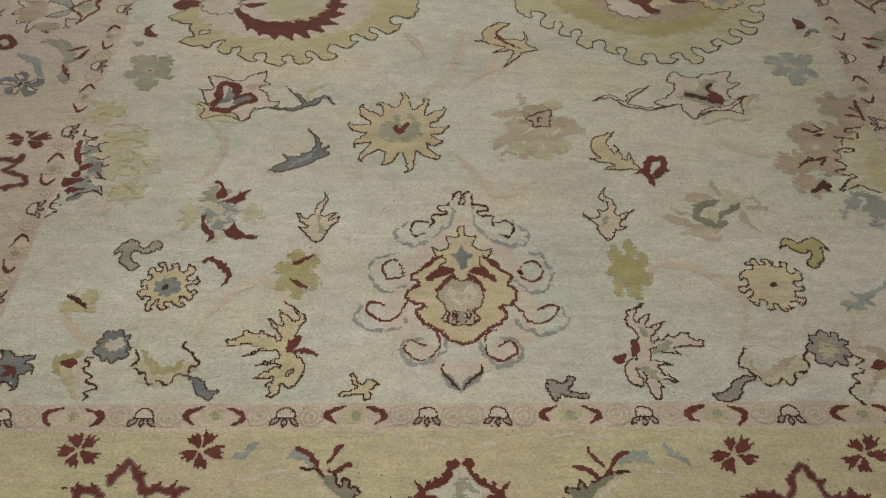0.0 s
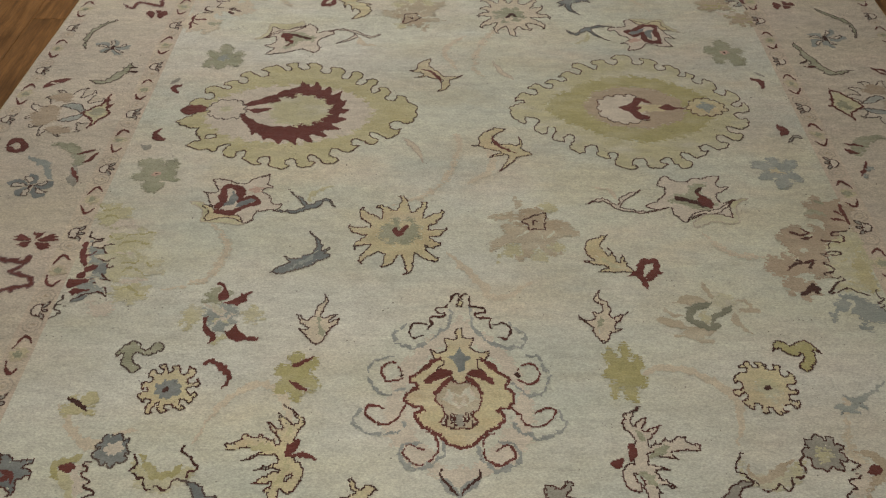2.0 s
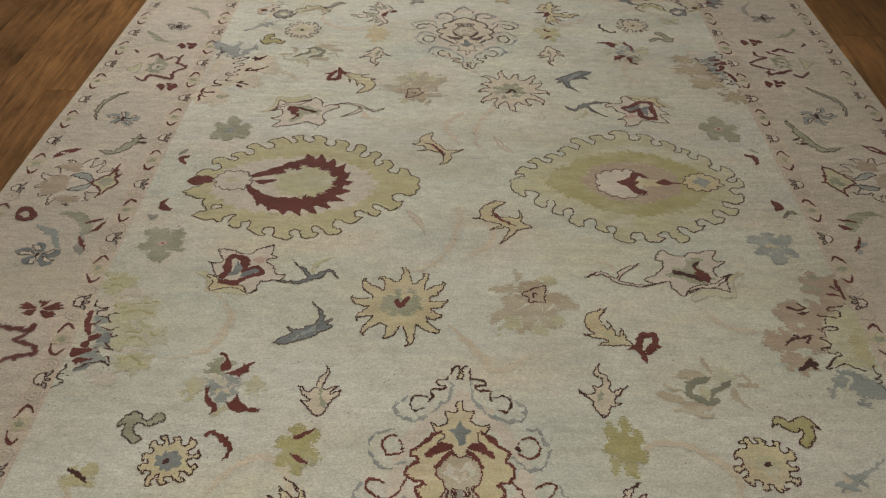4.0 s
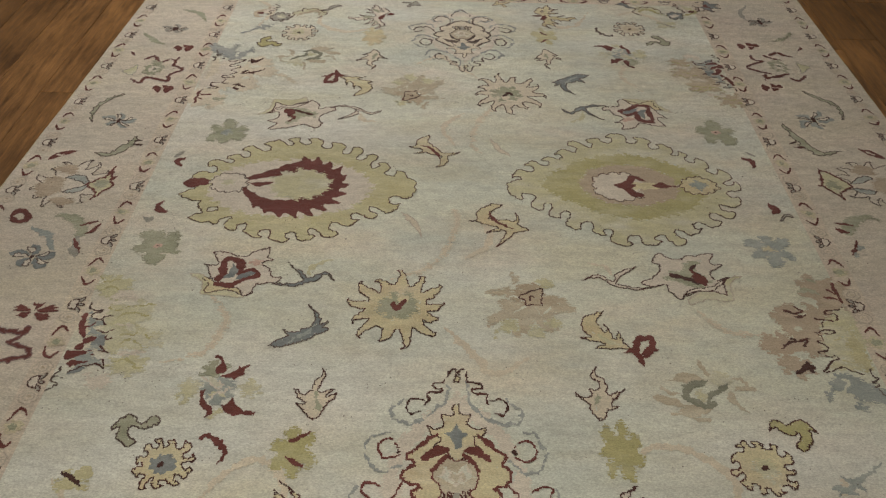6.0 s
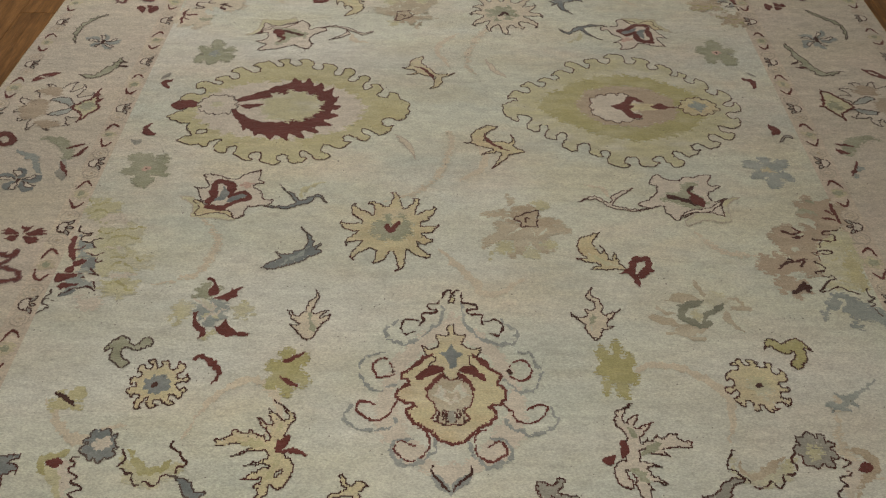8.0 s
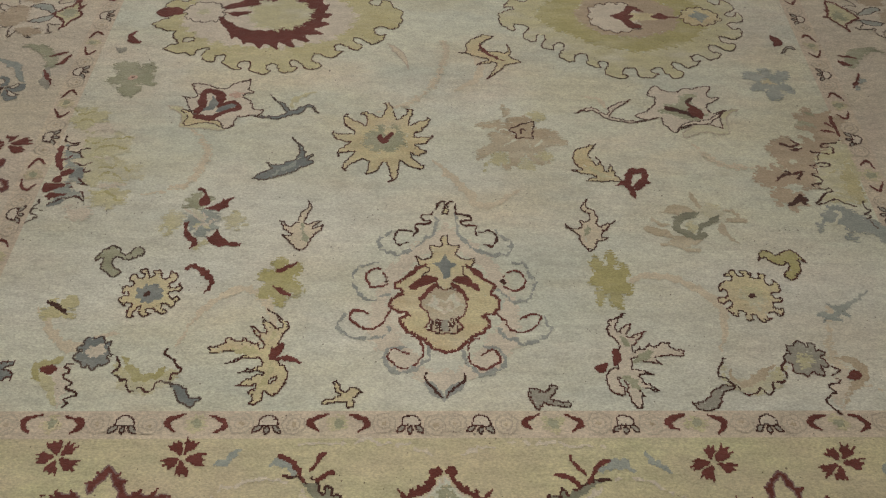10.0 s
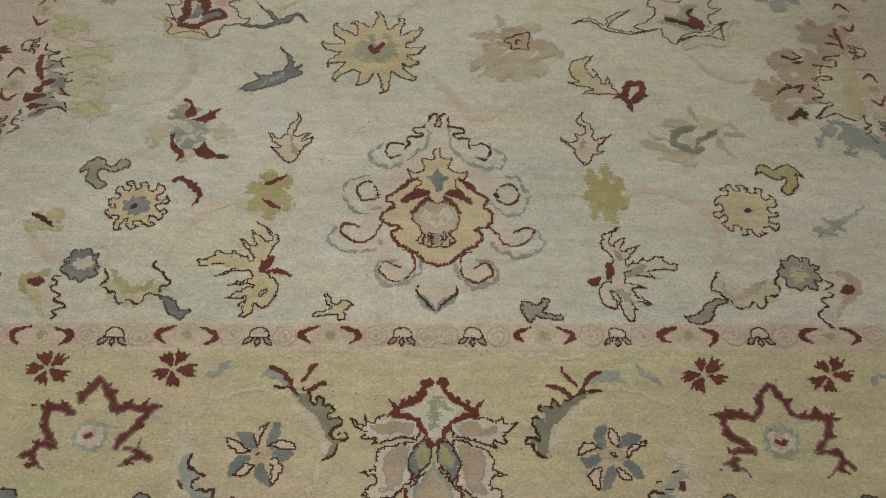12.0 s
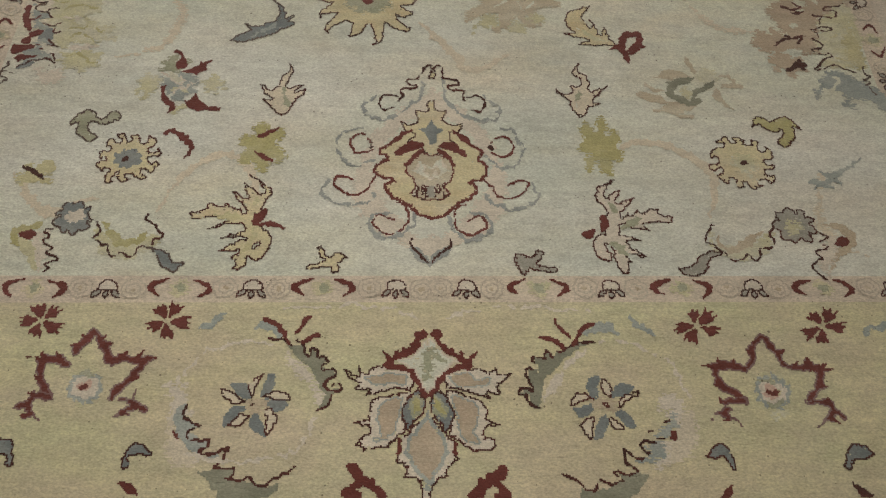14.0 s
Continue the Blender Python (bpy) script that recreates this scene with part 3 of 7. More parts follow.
weave('faded_rosette',
      dab("haze", limb(5.0, (15.8, 181.3), (17.2, 176.6), (19.3, 172.0), k="b"), limb(7.0, (10.3, 163.9), (15.8, 166.3), (19.9, 169.7), k="l"), limb(6.0, (26.4, 172.1), (28.4, 168.8), (32.8, 165.6)), limb(6.0, (20.5, 167.5), (24.0, 162.1), (25.2, 157.9), k="b"), limb(3.4, (8.2, 172.8), (13.0, 173.0), (18.5, 171.9)), limb(4.6, (15.2, 155.6), (17.7, 159.8), (19.7, 166.4), k="l"), bloom((19.8, 168.6), 8.0, 9.0, 9, 0.3), limb(4.0, (7.9, 159.6), (11.0, 162.9), (15.0, 165.1))),
      dab("goldpale", bloom((14.3, 160.4), 2.8, 3.0, 5, 0.4), bloom((24.4, 176.8), 3.4, 2.8, 5, 0.4), bloom((21.4, 157.8), 3.0, 3.0, 5, 0.4), limb(1.0, (9.2, 154.8), (11.6, 158.6), (16.4, 163.0), k="e"), bloom((26.2, 161.5), 3.0, 2.4, 5, 0.4)),
      dab("fawn", bloom((20.1, 172.0), 5.6, 5.6, 8, 0.3), bloom((26.2, 169.9), 2.4, 2.6, 5, 0.4)),
      dab("ivory", limb(0.6, (18.1, 179.0), (16.3, 175.4), (18.1, 173.8), k="e"), limb(0.6, (13.7, 170.0), (16.9, 171.5), (18.8, 169.2), k="e"), limb(0.6, (15.8, 165.2), (18.7, 167.4), k="e"), limb(0.6, (22.0, 166.4), (23.7, 164.3), (26.0, 167.2), k="e"), limb(0.6, (21.0, 178.6), (23.1, 176.2), k="e")),
      dab("brown", thread((17.0, 171.2), (20.2, 173.4), (23.6, 174.9), (24.2, 173.9), (23.5, 171.2), (23.4, 168.4), (20.6, 168.4), (18.7, 167.9), (18.8, 170.1), (17.0, 171.2)), thread((20.1, 170.2), (20.5, 172.0), (22.0, 170.7))), far=((20.6, 171.5), (-17.3, 281.1)))
weave('serrate_leaf',
      shape("slate", "bark", limb(4.2, (-49, 151), (-44.3, 152.8), (-38.5, 156.2), (-33.8, 157.4)), limb(3, (-38.4, 156), (-37.7, 162), (-40.7, 166.3), k="t"), limb(2.6, (-42.2, 154.3), (-46.4, 157.1), k="t"), limb(2.2, (-37, 156.5), (-34.2, 160.8), k="t")),
      shape("sky", None, limb(1, (-44.2, 152.6), (-40.8, 154.7), (-37.9, 159))), far=((-42.8, 157.8), (46.4, 293.5)))
weave('bud_spray',
      shape("cream", "brown", limb(4.8, (45.9, 152.4), (40.6, 155.1), (36.1, 159.1), (35.6, 163), (40.1, 166.6)), limb(2.2, (38.2, 155.5), (32.5, 156.5), k="t"), limb(2, (40.8, 156.3), (39.7, 161.8), k="t"), limb(2, (43, 154.8), (43, 158.9), k="t"), limb(2, (41.3, 153.5), (35.6, 152.5), k="t")),
      shape("goldpale", None, limb(1.4, (36.3, 158.7), (39.7, 155.7), (43.1, 153.7))),
      shape("maroon", None, limb(2.2, (43.1, 151.3), (46.6, 151.6), (48.1, 146.6)), limb(1.8, (46.9, 151.6), (47.6, 155.7), (49.6, 157), k="e"), limb(1.8, (51.4, 157.4), (51.1, 153.7), (48.6, 149.7), k="e"), limb(1.6, (48.6, 156.3), (52, 157), k="e"), limb(1.8, (50.3, 152.5), (52.9, 152.2), k="t"), limb(1.6, (48.5, 150.5), (50.4, 153.3), k="e")), far=((48, 151.9), (-48.4, 295.3)))
weave('crimson_flower',
      dab("goldpale", bloom((-65.9, 135.9), 4.6, 5.0, 6, 0.55, "f"), bloom((-50.9, 136.4), 4.8, 3.6, 6, 0.55, "f"), bloom((-57.5, 128.9), 2.4, 2.0, 5, 0.4)),
      dab("sage", bloom((-61.7, 142.1), 3.4, 3.4, 6, 0.45), limb(2.0, (-58.3, 143.0), (-57.1, 144.3))),
      dab("sky", bloom((-58.6, 135.8), 4.6, 5.0, 7, 0.35), limb(1.4, (-64.0, 139.5), (-62.3, 137.4), (-59.4, 135.7), k="e"), limb(2.2, (-59.0, 139.3), (-55.5, 138.4), (-54.3, 136.3))),
      dab("goldpale", limb(2.0, (-62.2, 139.6), (-59.8, 137.9), (-57.4, 137.6)), limb(1.2, (-60.7, 134.3), (-58.4, 134.7), (-56.1, 133.6))),
      dab("shell", limb(0.5, (-63.5, 139.9), (-61.3, 137.5), (-58.7, 136.1), (-57.2, 136.9), k="e"), limb(0.5, (-60.1, 132.2), (-58.8, 134.4), (-57.2, 134.8), (-55.9, 136.6), k="e"), limb(0.5, (-59.3, 139.7), (-56.5, 136.9), (-54.5, 136.3), k="e")),
      dab("maroon", limb(1.0, (-61.6, 146.8), (-60.2, 146.5), (-59.2, 145.6), k="e"), limb(2.4, (-59.3, 146.3), (-59.4, 143.7), (-59.4, 141.1), k="b"), patch((-58.6, 140.3), (-56.7, 141.8), (-55.3, 142.9), (-55.2, 144.8), (-54.4, 143.1), (-52.2, 144.3), (-53.1, 142.3), (-53.0, 140.6), (-55.1, 140.0), (-55.3, 139.5), smooth=False), patch((-62.9, 135.5), (-61.2, 135.7), (-61.4, 132.5), (-59.1, 130.9), (-58.7, 128.5), (-59.9, 127.6), (-60.2, 129.5), (-62.1, 131.5), smooth=False), patch((-57.2, 132.1), (-55.5, 131.0), (-54.7, 133.4), (-52.8, 131.8), (-51.6, 129.6), (-49.1, 129.5), (-48.3, 129.8), (-48.4, 128.5), (-51.5, 128.4), (-53.0, 128.0), (-55.1, 129.3), smooth=False)), far=((-57.1, 136.2), (66.7, 318.7)))
weave('faded_flower',
      dab("haze", limb(2.8, (53.4, 142.4), (57.2, 143.1), (62.0, 142.7)), limb(1.2, (50.6, 141.4), (51.6, 139.3), (55.1, 138.1)), limb(2.6, (48.1, 136.8), (51.4, 135.8), (56.6, 134.6)), limb(3.4, (53.4, 132.4), (57.7, 132.9), (63.3, 134.1)), limb(1.6, (62.4, 149.5), (62.5, 146.1), (63.2, 143.5)), limb(2.4, (67.9, 138.9), (68.3, 135.0), (71.0, 132.2), k="t"), limb(1.0, (67.2, 142.5), (71.9, 142.9), (72.6, 140.5), (69.7, 140.0)), limb(1.0, (50.1, 131.1), (54.8, 131.4), (59.3, 130.1), (62.1, 131.3)), limb(1.6, (69.3, 139.3), (74.5, 140.0))),
      dab("goldpale", bloom((66.2, 143.6), 3.4, 3.4, 6, 0.4), bloom((61.1, 137.2), 2.4, 2.2, 6, 0.3)),
      dab("moss", limb(1.9, (55.9, 140.5), (58.9, 140.8), (63.0, 142.4)), limb(1.8, (58.3, 140.4), (56.3, 137.4), (58.3, 135.2), (60.8, 134.0), (63.7, 135.2), k="e"), limb(1.6, (61.4, 134.4), (62.8, 137.6), (63.5, 138.4), (66.4, 139.8), (68.2, 142.2)), limb(1.2, (58.9, 136.4), (59.6, 134.7), k="e")), far=((60.8, 140), (-60.5, 310)))
weave('flame_leaf',
      shape("blush", "brown", limb(5.4, (-34.2, 127.4), (-34.5, 132.3), (-35, 137.3)), limb(2.6, (-34.7, 134.8), (-34.7, 138.7), (-33.1, 140.9), (-34.6, 144.2), k="t"), limb(3.2, (-34.4, 132), (-37.3, 134), (-40.4, 137.1), k="t"), limb(2.6, (-34.5, 130.3), (-39.2, 132.5), k="t"), limb(3.4, (-34.1, 131), (-31.4, 133.8), (-29.2, 136), k="t"), limb(2.4, (-34.4, 134.1), (-32.2, 135.6), (-29.8, 137.6), k="t")),
      dab("sage", limb(1.5, (-34.9, 136), (-33.1, 130.3))), far=((-34.5, 135.5), (36.9, 313.4)))
weave('flame_leaf',
      shape("blush", "brown", limb(5.4, (34.7, 128.9), (34.6, 134.2), (35.9, 139.9)), limb(2.6, (35.7, 137), (36.3, 141), (34.2, 143.2), (35.8, 146.2), k="t"), limb(3.2, (34.6, 133.8), (31.8, 135.1), (29, 137.4), k="t"), limb(3.4, (34.9, 134.2), (37.7, 136), (41.4, 138.7), k="t"), limb(2.4, (35, 132.1), (39.4, 133.6), k="t"), limb(2, (34.8, 136.5), (32.6, 138.7), k="t")),
      dab("sage", limb(1.5, (34.6, 137.4), (33.7, 132.4))), far=((35, 137), (-34.7, 310.2)))
weave('faded_leaf',
      shape("olive", None, bloom((-37.6, 118.1), 5.9, 8, 6, 0.55, rot=10)),
      shape("maroon", None, limb(1.2, (-39.4, 120.9), (-37.2, 121.8), (-34.6, 123.9)), limb(1.4, (-38.6, 116.9), (-35, 113.9))), far=((-37.6, 117.9), (37.4, 334.1)), swap={'olive': 'gold'})
weave('faded_leaf',
      shape("olive", None, bloom((38, 120.6), 5.7, 8.5, 7, 0.45)), far=((38, 120.4), (-35.9, 330.7)), swap={'olive': 'cream'})
weave('crescent_leaf',
      dab("maroon", limb(1.1, (-59.7, 121.0), (-58.6, 122.3), (-57.0, 122.0), (-55.6, 120.6), k="e"), patch((-56.6, 120.9), (-55.2, 120.8), (-53.9, 121.5), (-53.7, 119.4), (-55.9, 119.5), smooth=False), limb(1.9, (-54.7, 120.0), (-53.2, 117.5), (-53.5, 115.9), (-54.6, 114.3), k="t")), far=((-56.5, 119), (63.6, 339.2)), swap={'maroon': 'bark'})
weave('rosette',
      shape("cream", "brown", bloom((-66.3, 114.4), 7, 7.1, 11, 2.4, "h")),
      shape("slate", None, bloom((-66.3, 114.2), 3, 2.9, 8, 0.3)),
      shape("brown", None, bloom((-66.3, 114.3), 0.7, 0.8, 5, 0.1)), far=((-66.3, 114.3), (75.3, 343.1)), swap={'slate': 'sand', 'cream': 'blush'})
weave('rosette',
      shape("cream", "brown", bloom((70, 116.9), 7.8, 7.9, 11, 2.4, "h", rot=12)),
      shape("goldpale", None, bloom((70.5, 116.5), 3.3, 3.5, 7, 0.3)),
      shape("brown", None, bloom((70.1, 116.9), 0.8, 0.8, 5, 0.1)), far=((69.9, 116.7), (-68, 333)), swap={'brown': 'bark', 'cream': 'blush'})
weave('hooked_leaf',
      shape("sage", "bark", limb(3.2, (-80.7, 123.2), (-78.2, 126.2), (-75.1, 124.6)), limb(2.4, (-77.1, 125.9), (-74, 124.3), (-71.3, 126.4), (-70.6, 124.8)), limb(2.6, (-77.5, 125.6), (-77.6, 121.6), (-74.3, 119.1), k="e")), far=((-76.1, 122.8), (85.7, 332.6)))
weave('hooked_leaf',
      shape("olive", "brown", limb(3.4, (74.4, 127.4), (76.3, 129.3), (79, 127.5), (82.4, 129.7), (85.4, 127)), limb(3.2, (81.9, 128.6), (82.3, 124.9), (79.7, 122.2), k="e")), far=((79.7, 126.5), (-79, 323.4)))
weave('faded_leaf',
      shape("gold", None, bloom((-85.2, 110), 5, 4.3, 4, 0.6)),
      shape("brown", None, limb(1.3, (-88, 111.8), (-85.2, 109.9), (-82.7, 108))), far=((-85.2, 109.9), (92.3, 347.8)), swap={'gold': 'goldpale', 'brown': 'taupe'})
weave('twig',
      shape("sky", None, limb(1.6, (83.5, 109.2), (88.9, 113.1), (97.2, 118.3)), limb(1.6, (86.6, 115.2), (91.2, 111.3)), limb(1.4, (84, 112), (89.4, 110))), far=((89.5, 113), (-85.7, 336.5)), swap={'sky': 'mist'})

# pendant palmette at each end of the field
weave('pendant_palmette',
      shape("shell", None, patch((-0.8, 138), (4.7, 132.9), (12.3, 124.6), (16.8, 108.8), (14, 98.4), (4.5, 92.6), (-0.3, 92.4))),
      shape("ivory", None, patch((-0.7, 131), (7.2, 125.3), (13.3, 113.3), (8.1, 101.1), (-0.4, 96.6))),
      dab("mist", limb(0.55, (-12.2, 135.4), (-14.3, 133.0), (-15.9, 131.0), (-14.7, 127.8), (-11.5, 126.8), (-8.3, 128.0), (-5.3, 130.9), (-3.1, 134.1), (-2.1, 137.7), (-2.8, 140.9), k="e", teeth=7), limb(0.55, (-15.6, 124.8), (-19.0, 123.5), (-21.0, 119.4), (-19.8, 115.4), (-16.9, 113.6), (-14.1, 114.3), (-11.7, 116.8), k="e", teeth=7), limb(0.55, (-21.0, 110.3), (-23.2, 106.6), (-21.7, 104.1), (-16.5, 102.7), (-13.0, 104.2), (-12.1, 106.4), k="e", teeth=7), limb(0.55, (-7.8, 101.2), (-11.6, 101.0), (-13.3, 98.5), (-11.5, 95.6), (-7.3, 95.1), (-4.3, 97.7), (-3.1, 101.2), k="e", teeth=7)),
      shape("brown", None, limb(0.52, (0.1, 141.7), (0.9, 144.5), (2.3, 143.4), (3.1, 140.3), (6, 139.5), (5.5, 138), (3.6, 137.6), (4.7, 136.4), (7.3, 136.5), (7.1, 134.3), (8.3, 132.3), k="e"), limb(0.52, (8.1, 134.2), (10.6, 134.8), (12.3, 132.4), (10.9, 130.1), (8.8, 130.7), k="e"), limb(0.5, (13, 119.3), (13.7, 118.7), (13.5, 120), k="e")),
      shape("maroon", None, limb(0.52, (13.2, 120.1), (14.6, 122.3), (16.6, 122.5), (18.3, 119.8), (16.4, 117), (12.7, 118.4), k="e"), limb(0.52, (11.7, 111.4), (13.5, 107.8), (15.5, 105.9), (19.4, 106.6), (21, 109.2), (19.6, 110.7), (16.7, 109.2), k="e"), limb(0.52, (7.7, 104), (5.2, 102.8), (4.9, 99.3), (6.3, 96.6), (9.2, 95.9), (11.9, 97.9), (11.4, 100.2), (9.9, 100.7), (7.8, 99.4), k="e")),
      shape("cream", "maroon", patch((0.2, 99.4), (-2.4, 100.3), (-4.8, 102.6), (-6.6, 104.2), (-8.3, 104.7), (-9.8, 106.5), (-10.1, 108.6), (-9.1, 109.8), (-10.7, 110.1), (-12.2, 111.6), (-12.4, 113.7), (-11.5, 115.0), (-10.3, 115.7), (-11.6, 117.1), (-11.6, 118.7), (-10.3, 119.8), (-8.8, 121.2), (-7.4, 122.7), (-5.4, 124.1), (-2.4, 124.8), (0.0, 124.9)), w=2),
      shape("cream", "brown", patch((-0.7, 133.4), (0.9, 132.9), (1.1, 130), (3.9, 129.9), (3.2, 127.3), (5, 125.7), (7.2, 126.4), (6.2, 123.7), (4.1, 122.7), (5.4, 120.4), (2.8, 119), (-0.6, 116.7))),
      shape("haze", "maroon", patch((0.1, 116.5), (-1.9, 117.7), (-3.5, 116.2), (-5.3, 114.4), (-5.4, 111.9), (-4.0, 110.1), (-3.5, 107.8), (-4.3, 106.2), (-2.1, 104.7), (0.2, 104.5), smooth=False)),
      dab("shell", limb(0.5, (-3.5, 112.9), (-1.9, 114.5), (0.1, 113.0), k="e"), limb(0.5, (-1.6, 114.2), (-0.9, 111.1), (0.1, 110.5), k="e"), limb(0.5, (-3.3, 112.4), (-1.4, 111.1), k="e")),
      dab("brown", thread((-2.9, 108.6), (-3.0, 105.9), (-4.1, 105.7)), thread((-2.1, 108.6), (-1.9, 106.1)), thread((-1.3, 109.0), (-1.3, 105.2), (-2.2, 104.6)), thread((-0.7, 109.0), (-0.7, 105.4))),
      dab("maroon", limb(2.5, (-1.5, 119.9), (-4.5, 119.4), (-8.4, 117.0)), limb(1.1, (-1.5, 119.0), (-3.8, 116.2), (-5.5, 113.5), k="e"), limb(1.2, (-4.6, 124.1), (-7.5, 121.9), (-9.3, 119.9)), limb(1.4, (-9.2, 109.7), (-7.7, 109.4), k="t"), limb(1.0, (-11.4, 114.9), (-8.9, 115.3), k="t")),
      dab("slate", patch((-0.0, 127.3), (-0.9, 126.2), (-1.5, 124.9), (-3.1, 124.3), (-1.4, 123.1), (-0.8, 120.9), (0.1, 120.0), smooth=False)),
      shape("ivory", None, limb(0.5, (-0.1, 113.9), (1.6, 114.2), (2.6, 112.5), (1.6, 110.8), (-0.1, 111.4), k="e"), limb(0.5, (1.6, 114.2), (2.3, 115.2), k="e"), limb(0.5, (2.6, 112.5), (4.1, 112.6), k="e")),
      dab("taupe", limb(0.9, (-0.3, 109.0), (-0.3, 105.4), k="e")),
      shape("sand", "brown", patch((-0.8, 142.2), (0.8, 141.9), (0.8, 139.9), (-0.8, 139.4), smooth=False)),
      dab("mist", limb(1.9, (-3.8, 93.2), (-2.0, 90.8), (0.2, 88.4))),
      shape("brown", None, limb(0.52, (0.3, 88.9), (1.7, 90.6), (4, 93.6), (4.1, 95.3), k="e")), mirror=0, far=((0.1, 112.9), (1.8, 334.1)), swap={'cream': 'blush', 'maroon': 'bark', 'brown': 'bark'})

# leaf sprays along the end of the field
weave('leaf_spray',
      shape("cream", "brown", limb(3.6, (-35.7, 93.1), (-37.2, 97.6), (-37.1, 102.2), (-37.1, 105.7), k="e"), limb(2.3, (-36.8, 103.1), (-35.1, 105.8), (-36.4, 108.1), (-39, 110.2), k="t"), limb(2.4, (-37.5, 104.8), (-39.2, 106.6), (-39.9, 107.9), k="t"), limb(2.3, (-37.6, 101.9), (-40.4, 104.2), (-42.5, 106), k="t"), limb(3.2, (-37.5, 99.2), (-41.9, 100.1), (-45.6, 100.4), (-50.4, 98.7), teeth=-4), limb(1.8, (-38.1, 98.5), (-42.2, 98.1), (-46.2, 96.6), k="t"), limb(3, (-36.2, 95.2), (-37.6, 91.4), (-38.5, 88.4), (-38.7, 86.3), teeth=-3), limb(2.8, (-36.8, 93.5), (-40.4, 91.6), (-43.3, 90.5), k="t"), limb(2.8, (-35.5, 95.2), (-33.8, 93.3), (-35.9, 89.3), k="e"), limb(2, (-37.6, 95.1), (-43.1, 94.3), k="t")),
      shape("gold", None, limb(1.6, (-38.2, 99), (-41.9, 99.6), (-45.5, 99.5)), limb(1.6, (-36.4, 96.5), (-37.5, 92.4), (-38.5, 89.7)), limb(1.4, (-37.1, 102.2), (-37.3, 105.1))),
      shape("maroon", None, limb(2, (-36.5, 96.8), (-36, 99.4), (-34.4, 101.4)), limb(1.4, (-36.7, 97.1), (-33.2, 97.7), (-30.2, 97))), far=((-38, 97.9), (40.3, 354)))
weave('leaf_spray',
      shape("shell", "brown", limb(3.4, (37.7, 94.1), (38.5, 98.7), (38.9, 102.9), (37.9, 106.4), k="e"), limb(2.8, (37.8, 104.1), (36.6, 107.6), (38.1, 109.7), (40.5, 111.3), k="t"), limb(2.4, (39, 105.6), (41.1, 108.4), k="t"), limb(2.3, (40.1, 103), (42.4, 105.6), (44.6, 106.8), k="t"), limb(3, (39.2, 100.1), (43.6, 100.7), (47.3, 101.3), (51.9, 100), teeth=4), limb(1.8, (41, 99.3), (44.5, 99), (47.2, 97.7), k="t"), limb(3, (37.7, 95.9), (39, 92.4), (39.6, 89.5), (39.5, 87.4), teeth=3), limb(2.7, (39.2, 95.1), (42.3, 92.4), (44.9, 91.4), k="t"), limb(2.7, (37.2, 96.2), (35.1, 94.2), (36.9, 90.2), k="e"), limb(2, (39.4, 96.2), (44.1, 95), k="t")),
      shape("sage", None, limb(1.8, (38.4, 105.1), (39.9, 102.7)), limb(1.8, (40.4, 99), (44.9, 101)), limb(2, (37.7, 95.1), (41.1, 91.9))),
      shape("maroon", None, limb(2.4, (36, 97.2), (37.3, 100.1), (36.2, 102.2)), limb(2.2, (31.4, 96.9), (32.9, 96.7), (34.9, 97.9))), far=((39.8, 99), (-36.7, 350.3)))
weave('sprout',
      shape("cream", "brown", limb(1.6, (-19.9, 88.7), (-21.8, 90.2), (-22.4, 92.6), k="e"), limb(2.4, (-20.5, 88.9), (-16.9, 90.6)), limb(1.6, (-19.9, 88.4), (-24.8, 87.6), k="e"), limb(1.8, (-19.9, 88.7), (-19, 86.9), (-20.3, 86.6), k="e")), far=((-20.5, 89.3), (19.2, 366.3)))
weave('sprout',
      shape("taupe", "brown", limb(3, (21.1, 89), (18.8, 90), (17.5, 90), k="e"), limb(1.8, (20.6, 90), (22.4, 91.1), (22.8, 92.7), k="e"), limb(1.6, (20.8, 88.7), (25.8, 87.8), k="e"), limb(2.2, (20.1, 88.4), (18.6, 87.1), k="e")), far=((21.1, 89.5), (-20.9, 364.3)))
